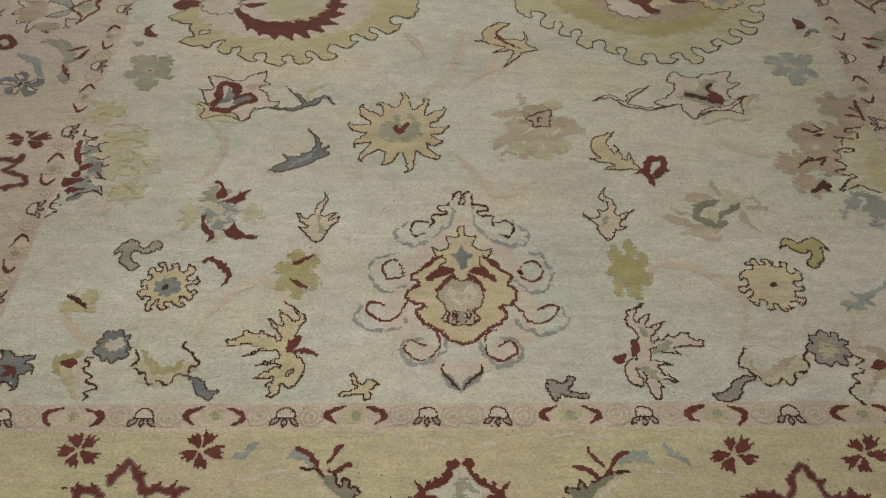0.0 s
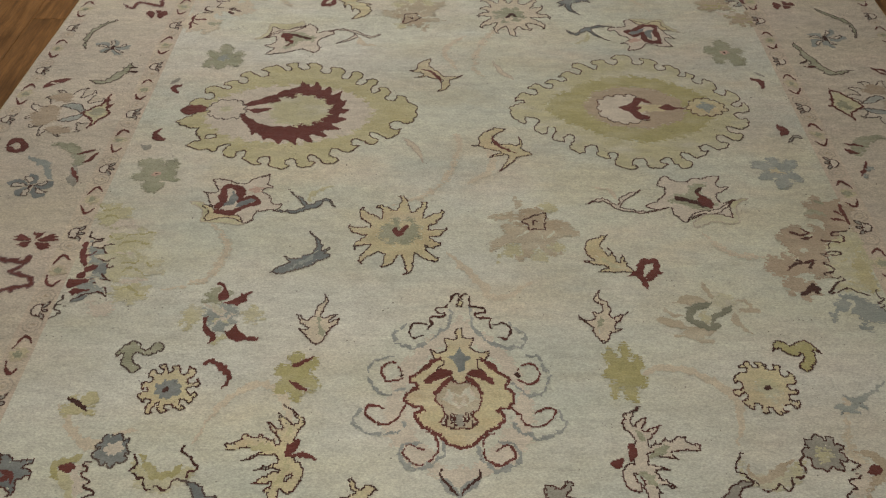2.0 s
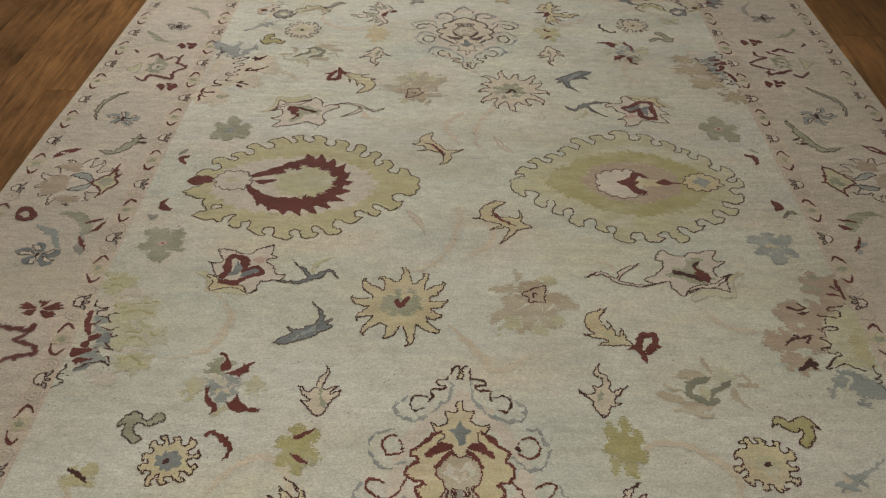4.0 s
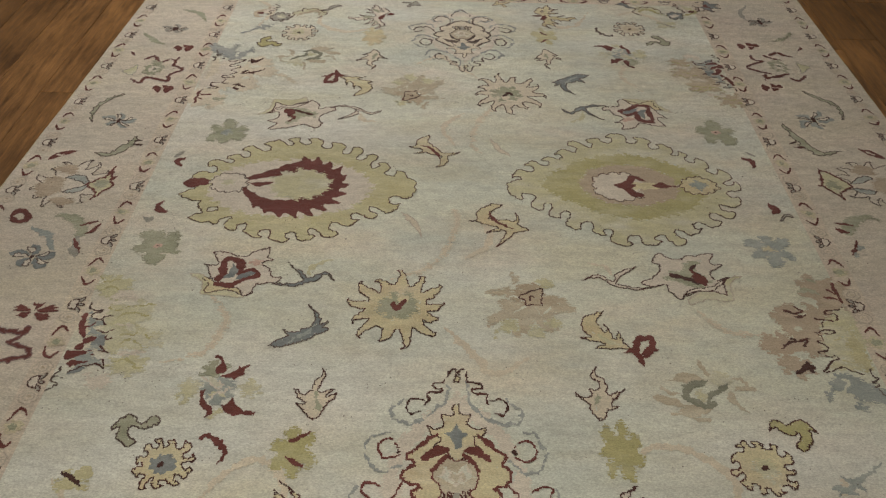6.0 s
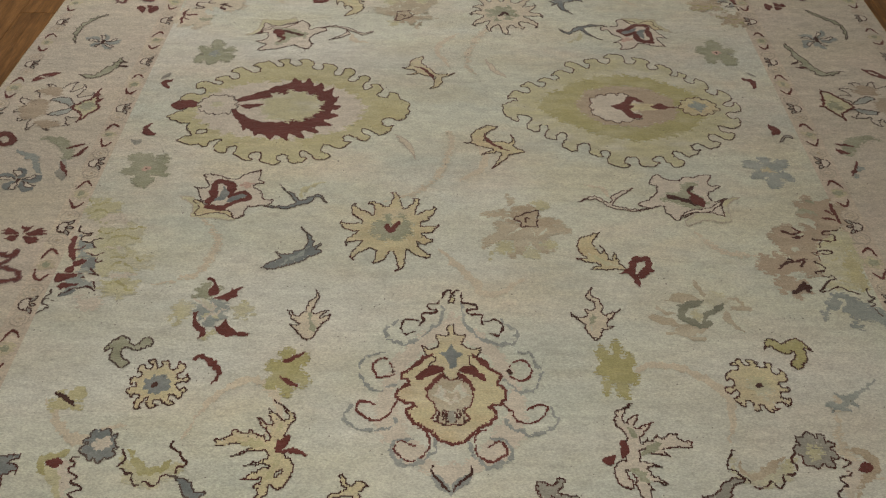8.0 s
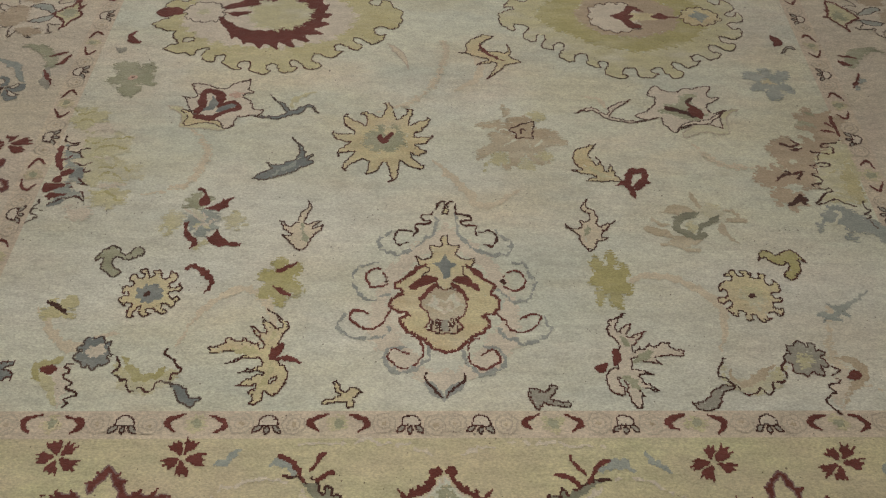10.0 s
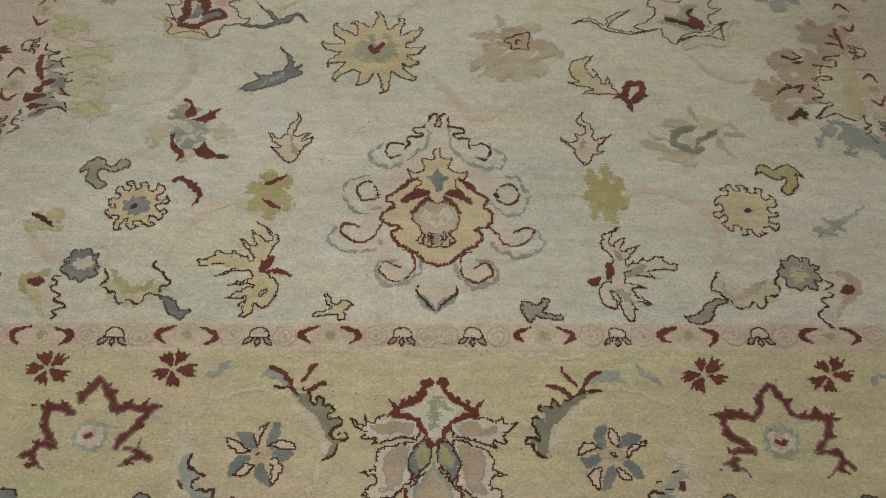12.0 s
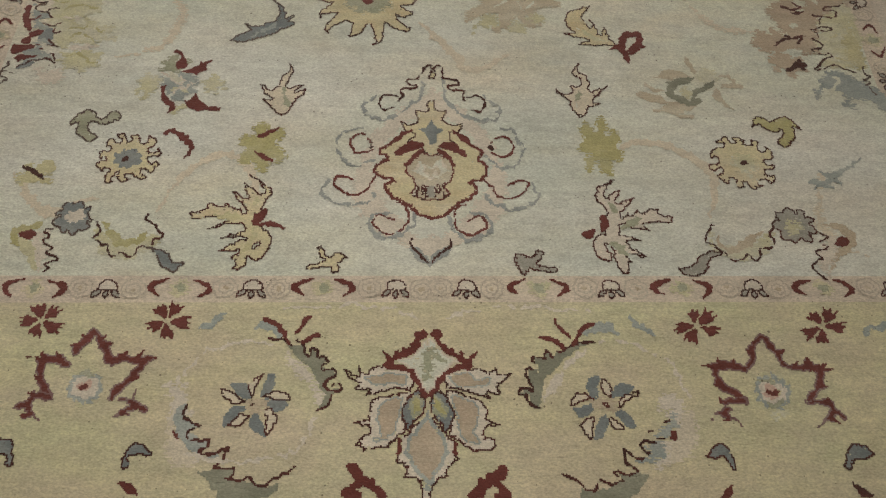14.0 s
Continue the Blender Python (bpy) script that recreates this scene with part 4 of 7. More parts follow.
weave('arched_vine',
      dab("goldpale", limb(4.6, (-69.7, 97.1), (-66.5, 92.6), (-61.6, 90.8), (-57.5, 92.6), (-56.7, 96.0))),
      dab("olive", limb(1.8, (-69.9, 99.0), (-66.2, 95.1), (-62.7, 92.4), (-59.4, 93.2), (-58.1, 96.1)), limb(1.9, (-77.9, 98.5), (-81.6, 96.1), (-84.8, 94.4), (-82.3, 90.9), (-79.6, 86.7))),
      dab("shell", limb(3.2, (-78.1, 95.5), (-80.5, 92.7), (-78.7, 89.1), (-78.0, 84.8))),
      dab("goldpale", limb(2.2, (-83.9, 93.6), (-81.3, 90.7), (-78.6, 85.4))),
      dab("brown", thread((-69.5, 97.4), (-68.3, 95.1), (-69.0, 93.5), (-67.0, 91.9), (-65.8, 92.4), (-65.4, 90.6), (-63.8, 89.4), (-62.8, 90.4), (-60.9, 89.4), (-59.5, 90.5), (-58.8, 91.6), (-56.7, 91.5)), thread((-58.9, 99.7), (-59.1, 98.5), (-57.5, 97.3), (-55.8, 95.5), (-55.5, 94.1), (-57.0, 93.5), (-57.1, 91.8)), thread((-77.0, 96.0), (-79.7, 94.9), (-78.0, 93.5), (-79.1, 92.1), (-76.6, 91.0), (-77.7, 89.7), (-75.2, 88.3), (-77.1, 87.0), (-76.1, 86.1), (-77.1, 85.1))),
      shape("slate", "bark", limb(2.4, (-58.5, 91.6), (-54.7, 90.2), (-52.8, 87.3), (-51.2, 86.8), (-49.5, 87.9))),
      dab("maroon", limb(2.0, (-83.7, 94.4), (-82.2, 93.9), (-81.2, 94.5), k="e"), limb(1.2, (-82.4, 93.1), (-81.7, 95.0), k="e")),
      shape("slate", "bark", bloom((-74.1, 98.3), 4.4, 4.3, 9, 0.3, rot=20)),
      dab("shell", bloom((-73.7, 98.5), 2.4, 1.7, 7, 0.45)), far=((-68.5, 94.7), (92.3, 361.4)))
weave('arched_vine',
      dab("goldpale", limb(4.6, (73.6, 99.6), (70.2, 95.2), (64.7, 92.8), (60.0, 94.7), (59.5, 98.4))),
      dab("fawn", limb(1.6, (60.6, 98.1), (62.5, 93.9), (67.8, 96.1), (70.8, 99.1)), limb(2.2, (83.7, 100.8), (88.0, 99.3), (89.0, 95.9), (84.7, 92.3), (82.4, 87.2))),
      dab("shell", limb(3.6, (83.5, 98.3), (85.0, 95.5), (82.3, 91.6), (82.5, 87.5))),
      dab("brown", thread((61.9, 100.9), (59.3, 98.8), (57.5, 95.7), (59.4, 94.9), (61.0, 93.3)), thread((59.2, 94.1), (61.6, 92.9), (62.5, 91.1), (64.7, 91.3), (66.5, 92.5), (67.7, 91.0), (69.2, 92.5), (69.1, 94.0), (71.3, 94.1), (72.9, 96.1), (72.1, 97.4), (73.4, 99.3), (74.7, 100.2)), thread((82.7, 98.8), (84.3, 97.4), (82.4, 96.0), (83.4, 94.4), (80.7, 93.0), (81.9, 91.8), (79.2, 90.1), (80.3, 88.1), (81.6, 86.7))),
      shape("taupe", "brown", limb(2.6, (61.7, 93.0), (57.7, 92.1), (55.3, 89.1), (52.6, 88.2), (50.8, 88.7))),
      dab("maroon", limb(2.0, (85.6, 96.7), (86.8, 96.3), (88.5, 96.7), k="e"), limb(1.2, (86.2, 95.6), (87.7, 97.6), k="e")),
      shape("taupe", "brown", bloom((78.1, 100.0), 4.9, 4.7, 9, 0.3)),
      dab("goldpale", bloom((77.7, 99.9), 2.4, 2.2, 7, 0.4)), far=((72.4, 96.6), (-73.3, 351.4)))
weave('cornflower',
      shape("slate", "brown", curls((-95.2, 92), 6.4, 5.1, 7)),
      shape("maroon", None, limb(1.6, (-97.1, 93), (-93.9, 92.2), (-92.5, 90.3)), limb(1.6, (-95.6, 90.3), (-93.9, 92.2))), far=((-95.2, 91.9), (114.5, 368.6)))

# half palmettes growing in from the sides
weave('side_palmette',
      dab("goldpale", bloom((-95.8, 172.0), 6.4, 6.6, 7, 0.45, "f"), bloom((-87.6, 161.7), 8.2, 5.6, 7, 0.45, "f"), bloom((-83.8, 152.0), 7.6, 5.4, 7, 0.45, "f"), bloom((-83.2, 142.9), 6.0, 4.6, 7, 0.45, "f"), limb(6, (-94.5, 164.8), (-90.4, 154.3), (-88.0, 144.3))),
      dab("shell", limb(3.0, (-96.0, 167.5), (-91.1, 169.0), (-86.8, 166.8)), limb(2.2, (-91.2, 157.2), (-85.0, 157.3)), limb(2.0, (-88.3, 147.2), (-80.0, 146.9)), limb(5, (-93.5, 140.3), (-88.6, 137.7), (-86.7, 140.5))),
      dab("olive", limb(0.5, (-101.8, 176.5), (-98.6, 173.8), (-96.2, 174.3), (-94.1, 175.8), k="e"), limb(0.5, (-99.8, 170.1), (-96.4, 171.5), (-93.0, 170.3), (-90.7, 169.6), k="e"), limb(0.5, (-95.7, 166.6), (-93.9, 163.5), (-91.5, 162.3), (-88.4, 164.6), (-85.0, 164.7), (-81.4, 165.6), k="e"), limb(0.5, (-91.0, 159.5), (-88.5, 162.1), (-85.1, 161.6), (-81.3, 160.8), k="e"), limb(0.5, (-88.5, 153.3), (-85.1, 154.0), (-83.0, 155.3), (-80.4, 152.9), (-78.0, 153.4), k="e"), limb(0.5, (-87.5, 150.7), (-84.2, 152.0), (-81.4, 149.4), (-77.7, 147.7), k="e"), limb(0.5, (-87.5, 143.4), (-84.6, 145.4), (-81.0, 142.6), (-79.0, 143.0), k="e")),
      dab("sky", patch((-99.8, 164.2), (-97.8, 162.5), (-97.4, 159.3), (-93.6, 159.4), (-93.3, 157.3), (-95.7, 156.6), (-93.8, 155.0), (-91.4, 153.8), (-92.4, 151.3), (-92.0, 148.9), (-90.1, 147.4), (-93.4, 146.5), (-89.5, 143.5), (-89.3, 142.0), (-93.0, 143.2), (-97.0, 140.3), (-97.0, 142.5), (-98.0, 145.6), (-93.2, 148.5), (-96.5, 148.8), (-94.3, 152.9), (-96.7, 152.4), (-97.2, 155.7), (-98.8, 158.2), smooth=False)),
      dab("slate", limb(2.0, (-93.8, 142.2), (-95.8, 140.9), (-97.3, 139.9), k="t"), limb(2.0, (-92.6, 153.4), (-93.0, 151.3), (-91.6, 152.4)), limb(2.0, (-95.1, 150.0), (-93.2, 151.3), (-91.7, 148.9))),
      dab("maroon", limb(1.5, (-99.9, 161.2), (-99.6, 156.9), (-97.0, 152.4), k="e"), limb(1.2, (-98.8, 156.1), (-97.5, 156.6), (-95.8, 157.9), k="t"), limb(1.6, (-97.7, 150.0), (-95.9, 151.6), (-93.9, 152.5)), limb(2.4, (-98.2, 148.0), (-97.4, 149.2), (-96.4, 149.6)), limb(3.8, (-100.1, 145.9), (-97.7, 146.4), (-93.4, 148.1), k="t"), limb(2.6, (-98.6, 143.3), (-96.0, 143.7), (-93.2, 144.6), k="t"), limb(1.2, (-98.2, 154.5), (-96.7, 153.3))),
      dab("brown", thread((-100.1, 165.6), (-99.6, 162.9), (-97.5, 162.5), (-95.6, 163.0)), thread((-95.5, 162.6), (-97.4, 161.2), (-97.8, 159.9), (-95.3, 159.2), (-93.9, 160.5), (-91.9, 160.1)), thread((-94.7, 159.2), (-92.9, 156.9)), thread((-95.2, 155.0), (-92.9, 154.6), (-90.1, 155.3)), thread((-92.0, 153.8), (-91.7, 151.4), (-90.2, 152.6)), thread((-92.5, 149.7), (-90.8, 147.8), (-89.7, 147.4), (-92.6, 147.3)), thread((-93.5, 146.5), (-91.1, 145.0), (-89.6, 144.3), (-88.7, 141.8), (-91.0, 143.1), (-94.5, 142.6), (-97.4, 140.2))),
      dab("bark", thread((-100.0, 142.5), (-99.6, 140.8), (-100.4, 138.9), (-97.9, 138.5)), thread((-100.6, 139.0), (-99.8, 136.8), (-98.1, 136.5), (-100.4, 134.4))), far=((-95.7, 152.2), (103.6, 303.3)), swap={'goldpale': 'fawn'})
weave('side_palmette',
      dab("mauve", bloom((90.4, 166.5), 6.4, 5.2, 7, 0.35), bloom((85.4, 155.2), 6.4, 5.4, 7, 0.35), bloom((87.4, 147.8), 5.6, 4.6, 6, 0.35), bloom((93.5, 158.8), 6.0, 8.6, 8, 0.2), bloom((100.9, 177.3), 5.6, 7.0, 6, 0.35), bloom((105.9, 175.1), 5.0, 8.0, 7, 0.3), bloom((100.2, 167.0), 5.0, 7.0, 7, 0.25)),
      dab("ivory", limb(2.6, (95.5, 173.4), (98.2, 172.1), (99.7, 169.2)), limb(1.8, (90.0, 161.2), (93.1, 161.3)), limb(1.6, (86.3, 151.8), (91.6, 152.1))),
      dab("sage", limb(2.2, (95.9, 175.5), (99.0, 176.6), (102.4, 175.0)), limb(1.4, (100.5, 181.7), (102.7, 180.3))),
      dab("goldpale", patch((106.9, 170.6), (102.8, 168.2), (99.2, 164.8), (97.0, 160.4), (95.7, 156.1), (95.5, 152.6), (97.3, 150.6), (94.6, 146.6), (101.5, 146.8), (106.0, 149.2), (108.4, 157.5), (108.7, 166.1))),
      dab("gold", limb(5.0, (106.8, 162.8), (105.0, 156.4), (105.3, 149.2), (105.7, 145.3)), limb(1.6, (100.5, 157.3), (103.7, 157.8), (104.2, 154.9), (106.7, 153.3)), limb(1.4, (98.7, 151.5), (102.5, 149.6), (105.7, 148.4))),
      dab("brown", thread((107.0, 170.8), (104.6, 169.1), (101.9, 168.8), (100.7, 167.7), (103.4, 167.3), (103.8, 165.5), (102.0, 164.4), (97.2, 165.1), (99.5, 164.8), (98.4, 161.9)), thread((95.4, 160.1), (98.4, 161.0), (100.9, 160.3), (100.3, 159.4), (97.8, 160.2)), thread((95.6, 159.9), (97.0, 158.9), (97.1, 157.6), (95.5, 156.9), (97.0, 155.5), (97.4, 154.3), (94.2, 152.6), (95.8, 151.6), (98.2, 151.7), (99.3, 150.7), (97.0, 149.8), (94.9, 147.8), (93.6, 146.2), (95.8, 147.0), (98.8, 148.1), (100.2, 147.1), (103.9, 145.1))),
      dab("sky", patch((105.1, 142.4), (101.0, 145.2), (97.9, 146.7), (94.0, 143.5), (92.3, 140.2), (90.7, 139.6), (91.7, 135.9), (94.7, 139.0), (97.7, 139.4), (99.8, 137.2), (103.5, 135.8), (108.9, 131.5), (111.2, 137.9)), limb(3.0, (97.7, 136.8), (98.8, 134.3), (99.9, 139.1))),
      dab("ivory", limb(0.9, (97.2, 143.9), (98.1, 142.2), (96.4, 139.7), (94.1, 137.8), k="e")),
      dab("brown", limb(0.8, (89.9, 168.5), (92.9, 167.2), (94.8, 168.4), (92.7, 169.9), k="e"), limb(1.1, (92.1, 165.9), (93.8, 166.1), (95.8, 166.6)), limb(1.1, (84.9, 153.6), (87.4, 156.1), (90.3, 156.8), (93.8, 157.7)), limb(0.7, (88.3, 158.2), (90.1, 157.2), k="e"), limb(0.8, (91.2, 155.0), (93.0, 157.1), k="e"), limb(1.9, (86.0, 144.8), (88.7, 147.2), (90.8, 147.7), (92.6, 147.3)), limb(0.9, (90.6, 149.7), (90.7, 147.3), (91.1, 145.5), k="e")),
      dab("maroon", limb(1.0, (107.2, 180.4), (107.1, 175.6), (107.1, 171.0), k="e"), limb(0.9, (104.6, 177.2), (107.1, 175.2), k="t"), limb(1.2, (102.6, 173.6), (105.4, 173.5), (107.1, 171.9), k="t")),
      dab("bark", thread((106.3, 147.9), (105.7, 145.3), (107.1, 144.2), (104.4, 143.3), (105.9, 142.6), (103.9, 141.1)), thread((105.3, 141.1), (106.6, 138.1))), far=((94.8, 159.3), (-86.6, 293.6)), swap={'mauve': 'blush', 'sky': 'mist', 'gold': 'blush', 'goldpale': 'shell'})
weave('tiny_bud',
      shape("maroon", None, limb(2.2, (-92.2, 211.7), (-94.1, 209.3), (-92.3, 206.4), (-90.3, 207))))
weave('tiny_leaf',
      shape("taupe", None, limb(1.6, (-97.2, 204), (-94.8, 201.8), (-93.9, 203.5))))
weave('tiny_bud',
      shape("maroon", None, limb(3, (99.6, 217.3), (101.2, 214.1), (99.4, 211.7))))
weave('tiny_leaf',
      shape("taupe", "bark", limb(1.6, (100.5, 208), (103.7, 211.2), (105.7, 210.1))))
weave('tiny_bud',
      shape("maroon", None, limb(2.2, (-91.9, 236.4), (-94.3, 233.6), (-92.1, 231))))
weave('tiny_leaf',
      shape("taupe", None, limb(1.4, (-95.7, 236.3), (-93.6, 240.1))))
weave('tiny_bud',
      shape("maroon", None, limb(2.4, (97.8, 243.3), (101, 241.3), (100.3, 237.2))))
weave('tiny_leaf',
      shape("taupe", None, limb(1.4, (100.7, 246.8), (103.3, 244.1))))

# end border
weave('crimson_petal',
      shape("maroon", None, limb(2.6, (-74.3, 74.8), (-73.3, 75.9), (-72.3, 77), k="b"), limb(1.3, (-73.3, 75.5), (-71, 76.6), k="t"), limb(1.3, (-73.5, 75.7), (-72, 77.6), k="t"), limb(1.3, (-73.8, 75.9), (-73.2, 78.3), k="t")), wobble=0.7, far=((0, 60), (0.9, 394.1)))
weave('crimson_petal',
      shape("maroon", None, limb(2.6, (-74.9, 75), (-75.5, 76.6), (-75.9, 77.5), k="b"), limb(1.3, (-75.1, 76.3), (-75.1, 78.1), k="t"), limb(1.3, (-75.4, 76.2), (-76.2, 78.1), k="t"), limb(1.3, (-75.6, 76.2), (-77.2, 77.7), k="t")), wobble=0.7, far=((0, 60), (0.9, 394.1)))
weave('crimson_petal',
      shape("maroon", None, limb(2.6, (-75.2, 74.4), (-76.9, 74.3), (-78.2, 74.2), k="b"), limb(1.3, (-76.6, 74.6), (-79, 75.2), k="t"), limb(1.3, (-76.5, 74.3), (-78.8, 74.1), k="t"), limb(1.3, (-76.4, 74), (-78.3, 73), k="t")), wobble=0.7, far=((0, 60), (0.9, 394.1)))
weave('crimson_petal',
      shape("maroon", None, limb(2.6, (-74.7, 73.9), (-75.1, 72.5), (-75.3, 71.5), k="b"), limb(1.3, (-75.2, 72.9), (-76.4, 71.4), k="t"), limb(1.3, (-75, 72.8), (-75.3, 70.9), k="t"), limb(1.3, (-74.7, 72.7), (-74.1, 70.7), k="t")), wobble=0.7, far=((0, 60), (0.9, 394.1)))
weave('crimson_petal',
      shape("maroon", None, limb(2.6, (-74, 74.2), (-72.4, 73.4), (-70.9, 72.8), k="b"), limb(1.3, (-72.8, 73.4), (-70.7, 71.6), k="t"), limb(1.3, (-72.7, 73.6), (-70.2, 72.6), k="t"), limb(1.3, (-72.7, 73.8), (-70, 73.7), k="t")), wobble=0.7, far=((0, 60), (0.9, 394.1)))
weave('crimson_petal',
      shape("maroon", None, limb(2.6, (-50.4, 75.4), (-49.9, 76.8), (-49.3, 78.3), k="b"), limb(1.3, (-49.8, 76.4), (-48, 78.2), k="t"), limb(1.3, (-50, 76.5), (-49.2, 78.9), k="t"), limb(1.3, (-50.3, 76.6), (-50.5, 79.3), k="t")), wobble=0.7, far=((0, 60), (0.9, 394.1)))
weave('crimson_petal',
      shape("maroon", None, limb(2.6, (-51, 75.4), (-52.1, 76.8), (-52.7, 77.6), k="b"), limb(1.3, (-51.6, 76.6), (-52.2, 78.5), k="t"), limb(1.3, (-51.9, 76.5), (-53.1, 78.1), k="t"), limb(1.3, (-52.1, 76.3), (-53.9, 77.4), k="t")), wobble=0.7, far=((0, 60), (0.9, 394.1)))
weave('crimson_petal',
      shape("maroon", None, limb(2.6, (-51.2, 74.6), (-52.6, 74), (-53.7, 73.5), k="b"), limb(1.3, (-52.4, 74.4), (-54.8, 74.2), k="t"), limb(1.3, (-52.3, 74.1), (-54.3, 73.1), k="t"), limb(1.3, (-52.1, 73.9), (-53.4, 72.2), k="t")), wobble=0.7, far=((0, 60), (0.9, 394.1)))
weave('crimson_petal',
      shape("maroon", None, limb(2.6, (-50.6, 74.3), (-50.4, 72.7), (-50.3, 71.6), k="b"), limb(1.3, (-50.7, 73.1), (-51.3, 71.2), k="t"), limb(1.3, (-50.4, 73.1), (-50.2, 71.1), k="t"), limb(1.3, (-50.2, 73.1), (-49, 71.2), k="t")), wobble=0.7, far=((0, 60), (0.9, 394.1)))
weave('crimson_petal',
      shape("maroon", None, limb(2.6, (-50, 74.8), (-48.3, 74.6), (-46.7, 74.4), k="b"), limb(1.3, (-48.7, 74.4), (-46.2, 73.2), k="t"), limb(1.3, (-48.7, 74.6), (-46, 74.4), k="t"), limb(1.3, (-48.7, 74.9), (-46.3, 75.6), k="t")), wobble=0.7, far=((0, 60), (0.9, 394.1)))
weave('crimson_petal',
      shape("maroon", None, limb(2.6, (53.3, 76), (54.7, 77.3), (56.1, 78.5), k="b"), limb(1.3, (54.5, 76.8), (57.4, 78.1), k="t"), limb(1.3, (54.3, 77), (56.6, 79.1), k="t"), limb(1.3, (54.2, 77.2), (55.6, 79.8), k="t")), wobble=0.7, far=((0, 60), (0.9, 394.1)))
weave('crimson_petal',
      shape("maroon", None, limb(2.6, (52.7, 76.2), (52.5, 77.8), (52.5, 78.7), k="b"), limb(1.3, (52.9, 77.5), (53.5, 79.4), k="t"), limb(1.3, (52.6, 77.4), (52.3, 79.3), k="t"), limb(1.3, (52.3, 77.3), (51.2, 78.8), k="t")), wobble=0.7, far=((0, 60), (0.9, 394.1)))
weave('crimson_petal',
      shape("maroon", None, limb(2.6, (52.1, 75.5), (50.3, 75.3), (48.9, 75.1), k="b"), limb(1.3, (50.7, 75.6), (48.3, 76), k="t"), limb(1.3, (50.7, 75.3), (48.2, 74.9), k="t"), limb(1.3, (50.7, 75), (48.4, 73.8), k="t")), wobble=0.7, far=((0, 60), (0.9, 394.1)))
weave('crimson_petal',
      shape("maroon", None, limb(2.6, (52.4, 75), (51.6, 73.5), (51, 72.4), k="b"), limb(1.3, (51.6, 73.9), (49.8, 72.3), k="t"), limb(1.3, (51.8, 73.8), (50.8, 71.9), k="t"), limb(1.3, (52.1, 73.8), (52, 71.7), k="t")), wobble=0.7, far=((0, 60), (0.9, 394.1)))
weave('crimson_petal',
      shape("maroon", None, limb(2.6, (53.3, 75.4), (54.8, 74.7), (56.1, 74.2), k="b"), limb(1.3, (54.3, 74.7), (55.9, 73), k="t"), limb(1.3, (54.5, 74.9), (56.8, 74), k="t"), limb(1.3, (54.6, 75.1), (57.4, 75.2), k="t")), wobble=0.7, far=((0, 60), (0.9, 394.1)))
weave('crimson_petal',
      shape("maroon", None, limb(2.6, (78.3, 76.5), (79.4, 78), (80.5, 79.6), k="b"), limb(1.3, (79.3, 77.6), (81.9, 79.6), k="t"), limb(1.3, (79.1, 77.7), (80.8, 80.3), k="t"), limb(1.3, (78.8, 77.8), (79.5, 80.6), k="t")), wobble=0.7, far=((0, 60), (0.9, 394.1)))
weave('crimson_petal',
      shape("maroon", None, limb(2.6, (77.6, 76.4), (77, 77.8), (76.6, 78.6), k="b"), limb(1.3, (77.4, 77.6), (77.5, 79.5), k="t"), limb(1.3, (77.1, 77.5), (76.3, 79), k="t"), limb(1.3, (76.9, 77.3), (75.3, 78.3), k="t")), wobble=0.7, far=((0, 60), (0.9, 394.1)))
weave('crimson_petal',
      shape("maroon", None, limb(2.6, (77.2, 75.6), (75.4, 74.8), (74.1, 74.2), k="b"), limb(1.3, (75.8, 75.2), (73.2, 74.9), k="t"), limb(1.3, (75.9, 75), (73.4, 73.8), k="t"), limb(1.3, (75.9, 74.8), (74, 72.9), k="t")), wobble=0.7, far=((0, 60), (0.9, 394.1)))
weave('crimson_petal',
      shape("maroon", None, limb(2.6, (77.7, 75.3), (77.4, 73.7), (77.1, 72.6), k="b"), limb(1.3, (77.2, 74.1), (75.9, 72.1), k="t"), limb(1.3, (77.5, 74.1), (77.1, 72), k="t"), limb(1.3, (77.8, 74.1), (78.3, 72.2), k="t")), wobble=0.7, far=((0, 60), (0.9, 394.1)))
weave('crimson_petal',
      shape("maroon", None, limb(2.6, (78.5, 75.9), (80.3, 75.8), (81.9, 75.7), k="b"), limb(1.3, (79.8, 75.6), (82, 74.6), k="t"), limb(1.3, (79.9, 75.8), (82.6, 75.8), k="t"), limb(1.3, (79.9, 76.1), (82.8, 77), k="t")), wobble=0.7, far=((0, 60), (0.9, 394.1)))
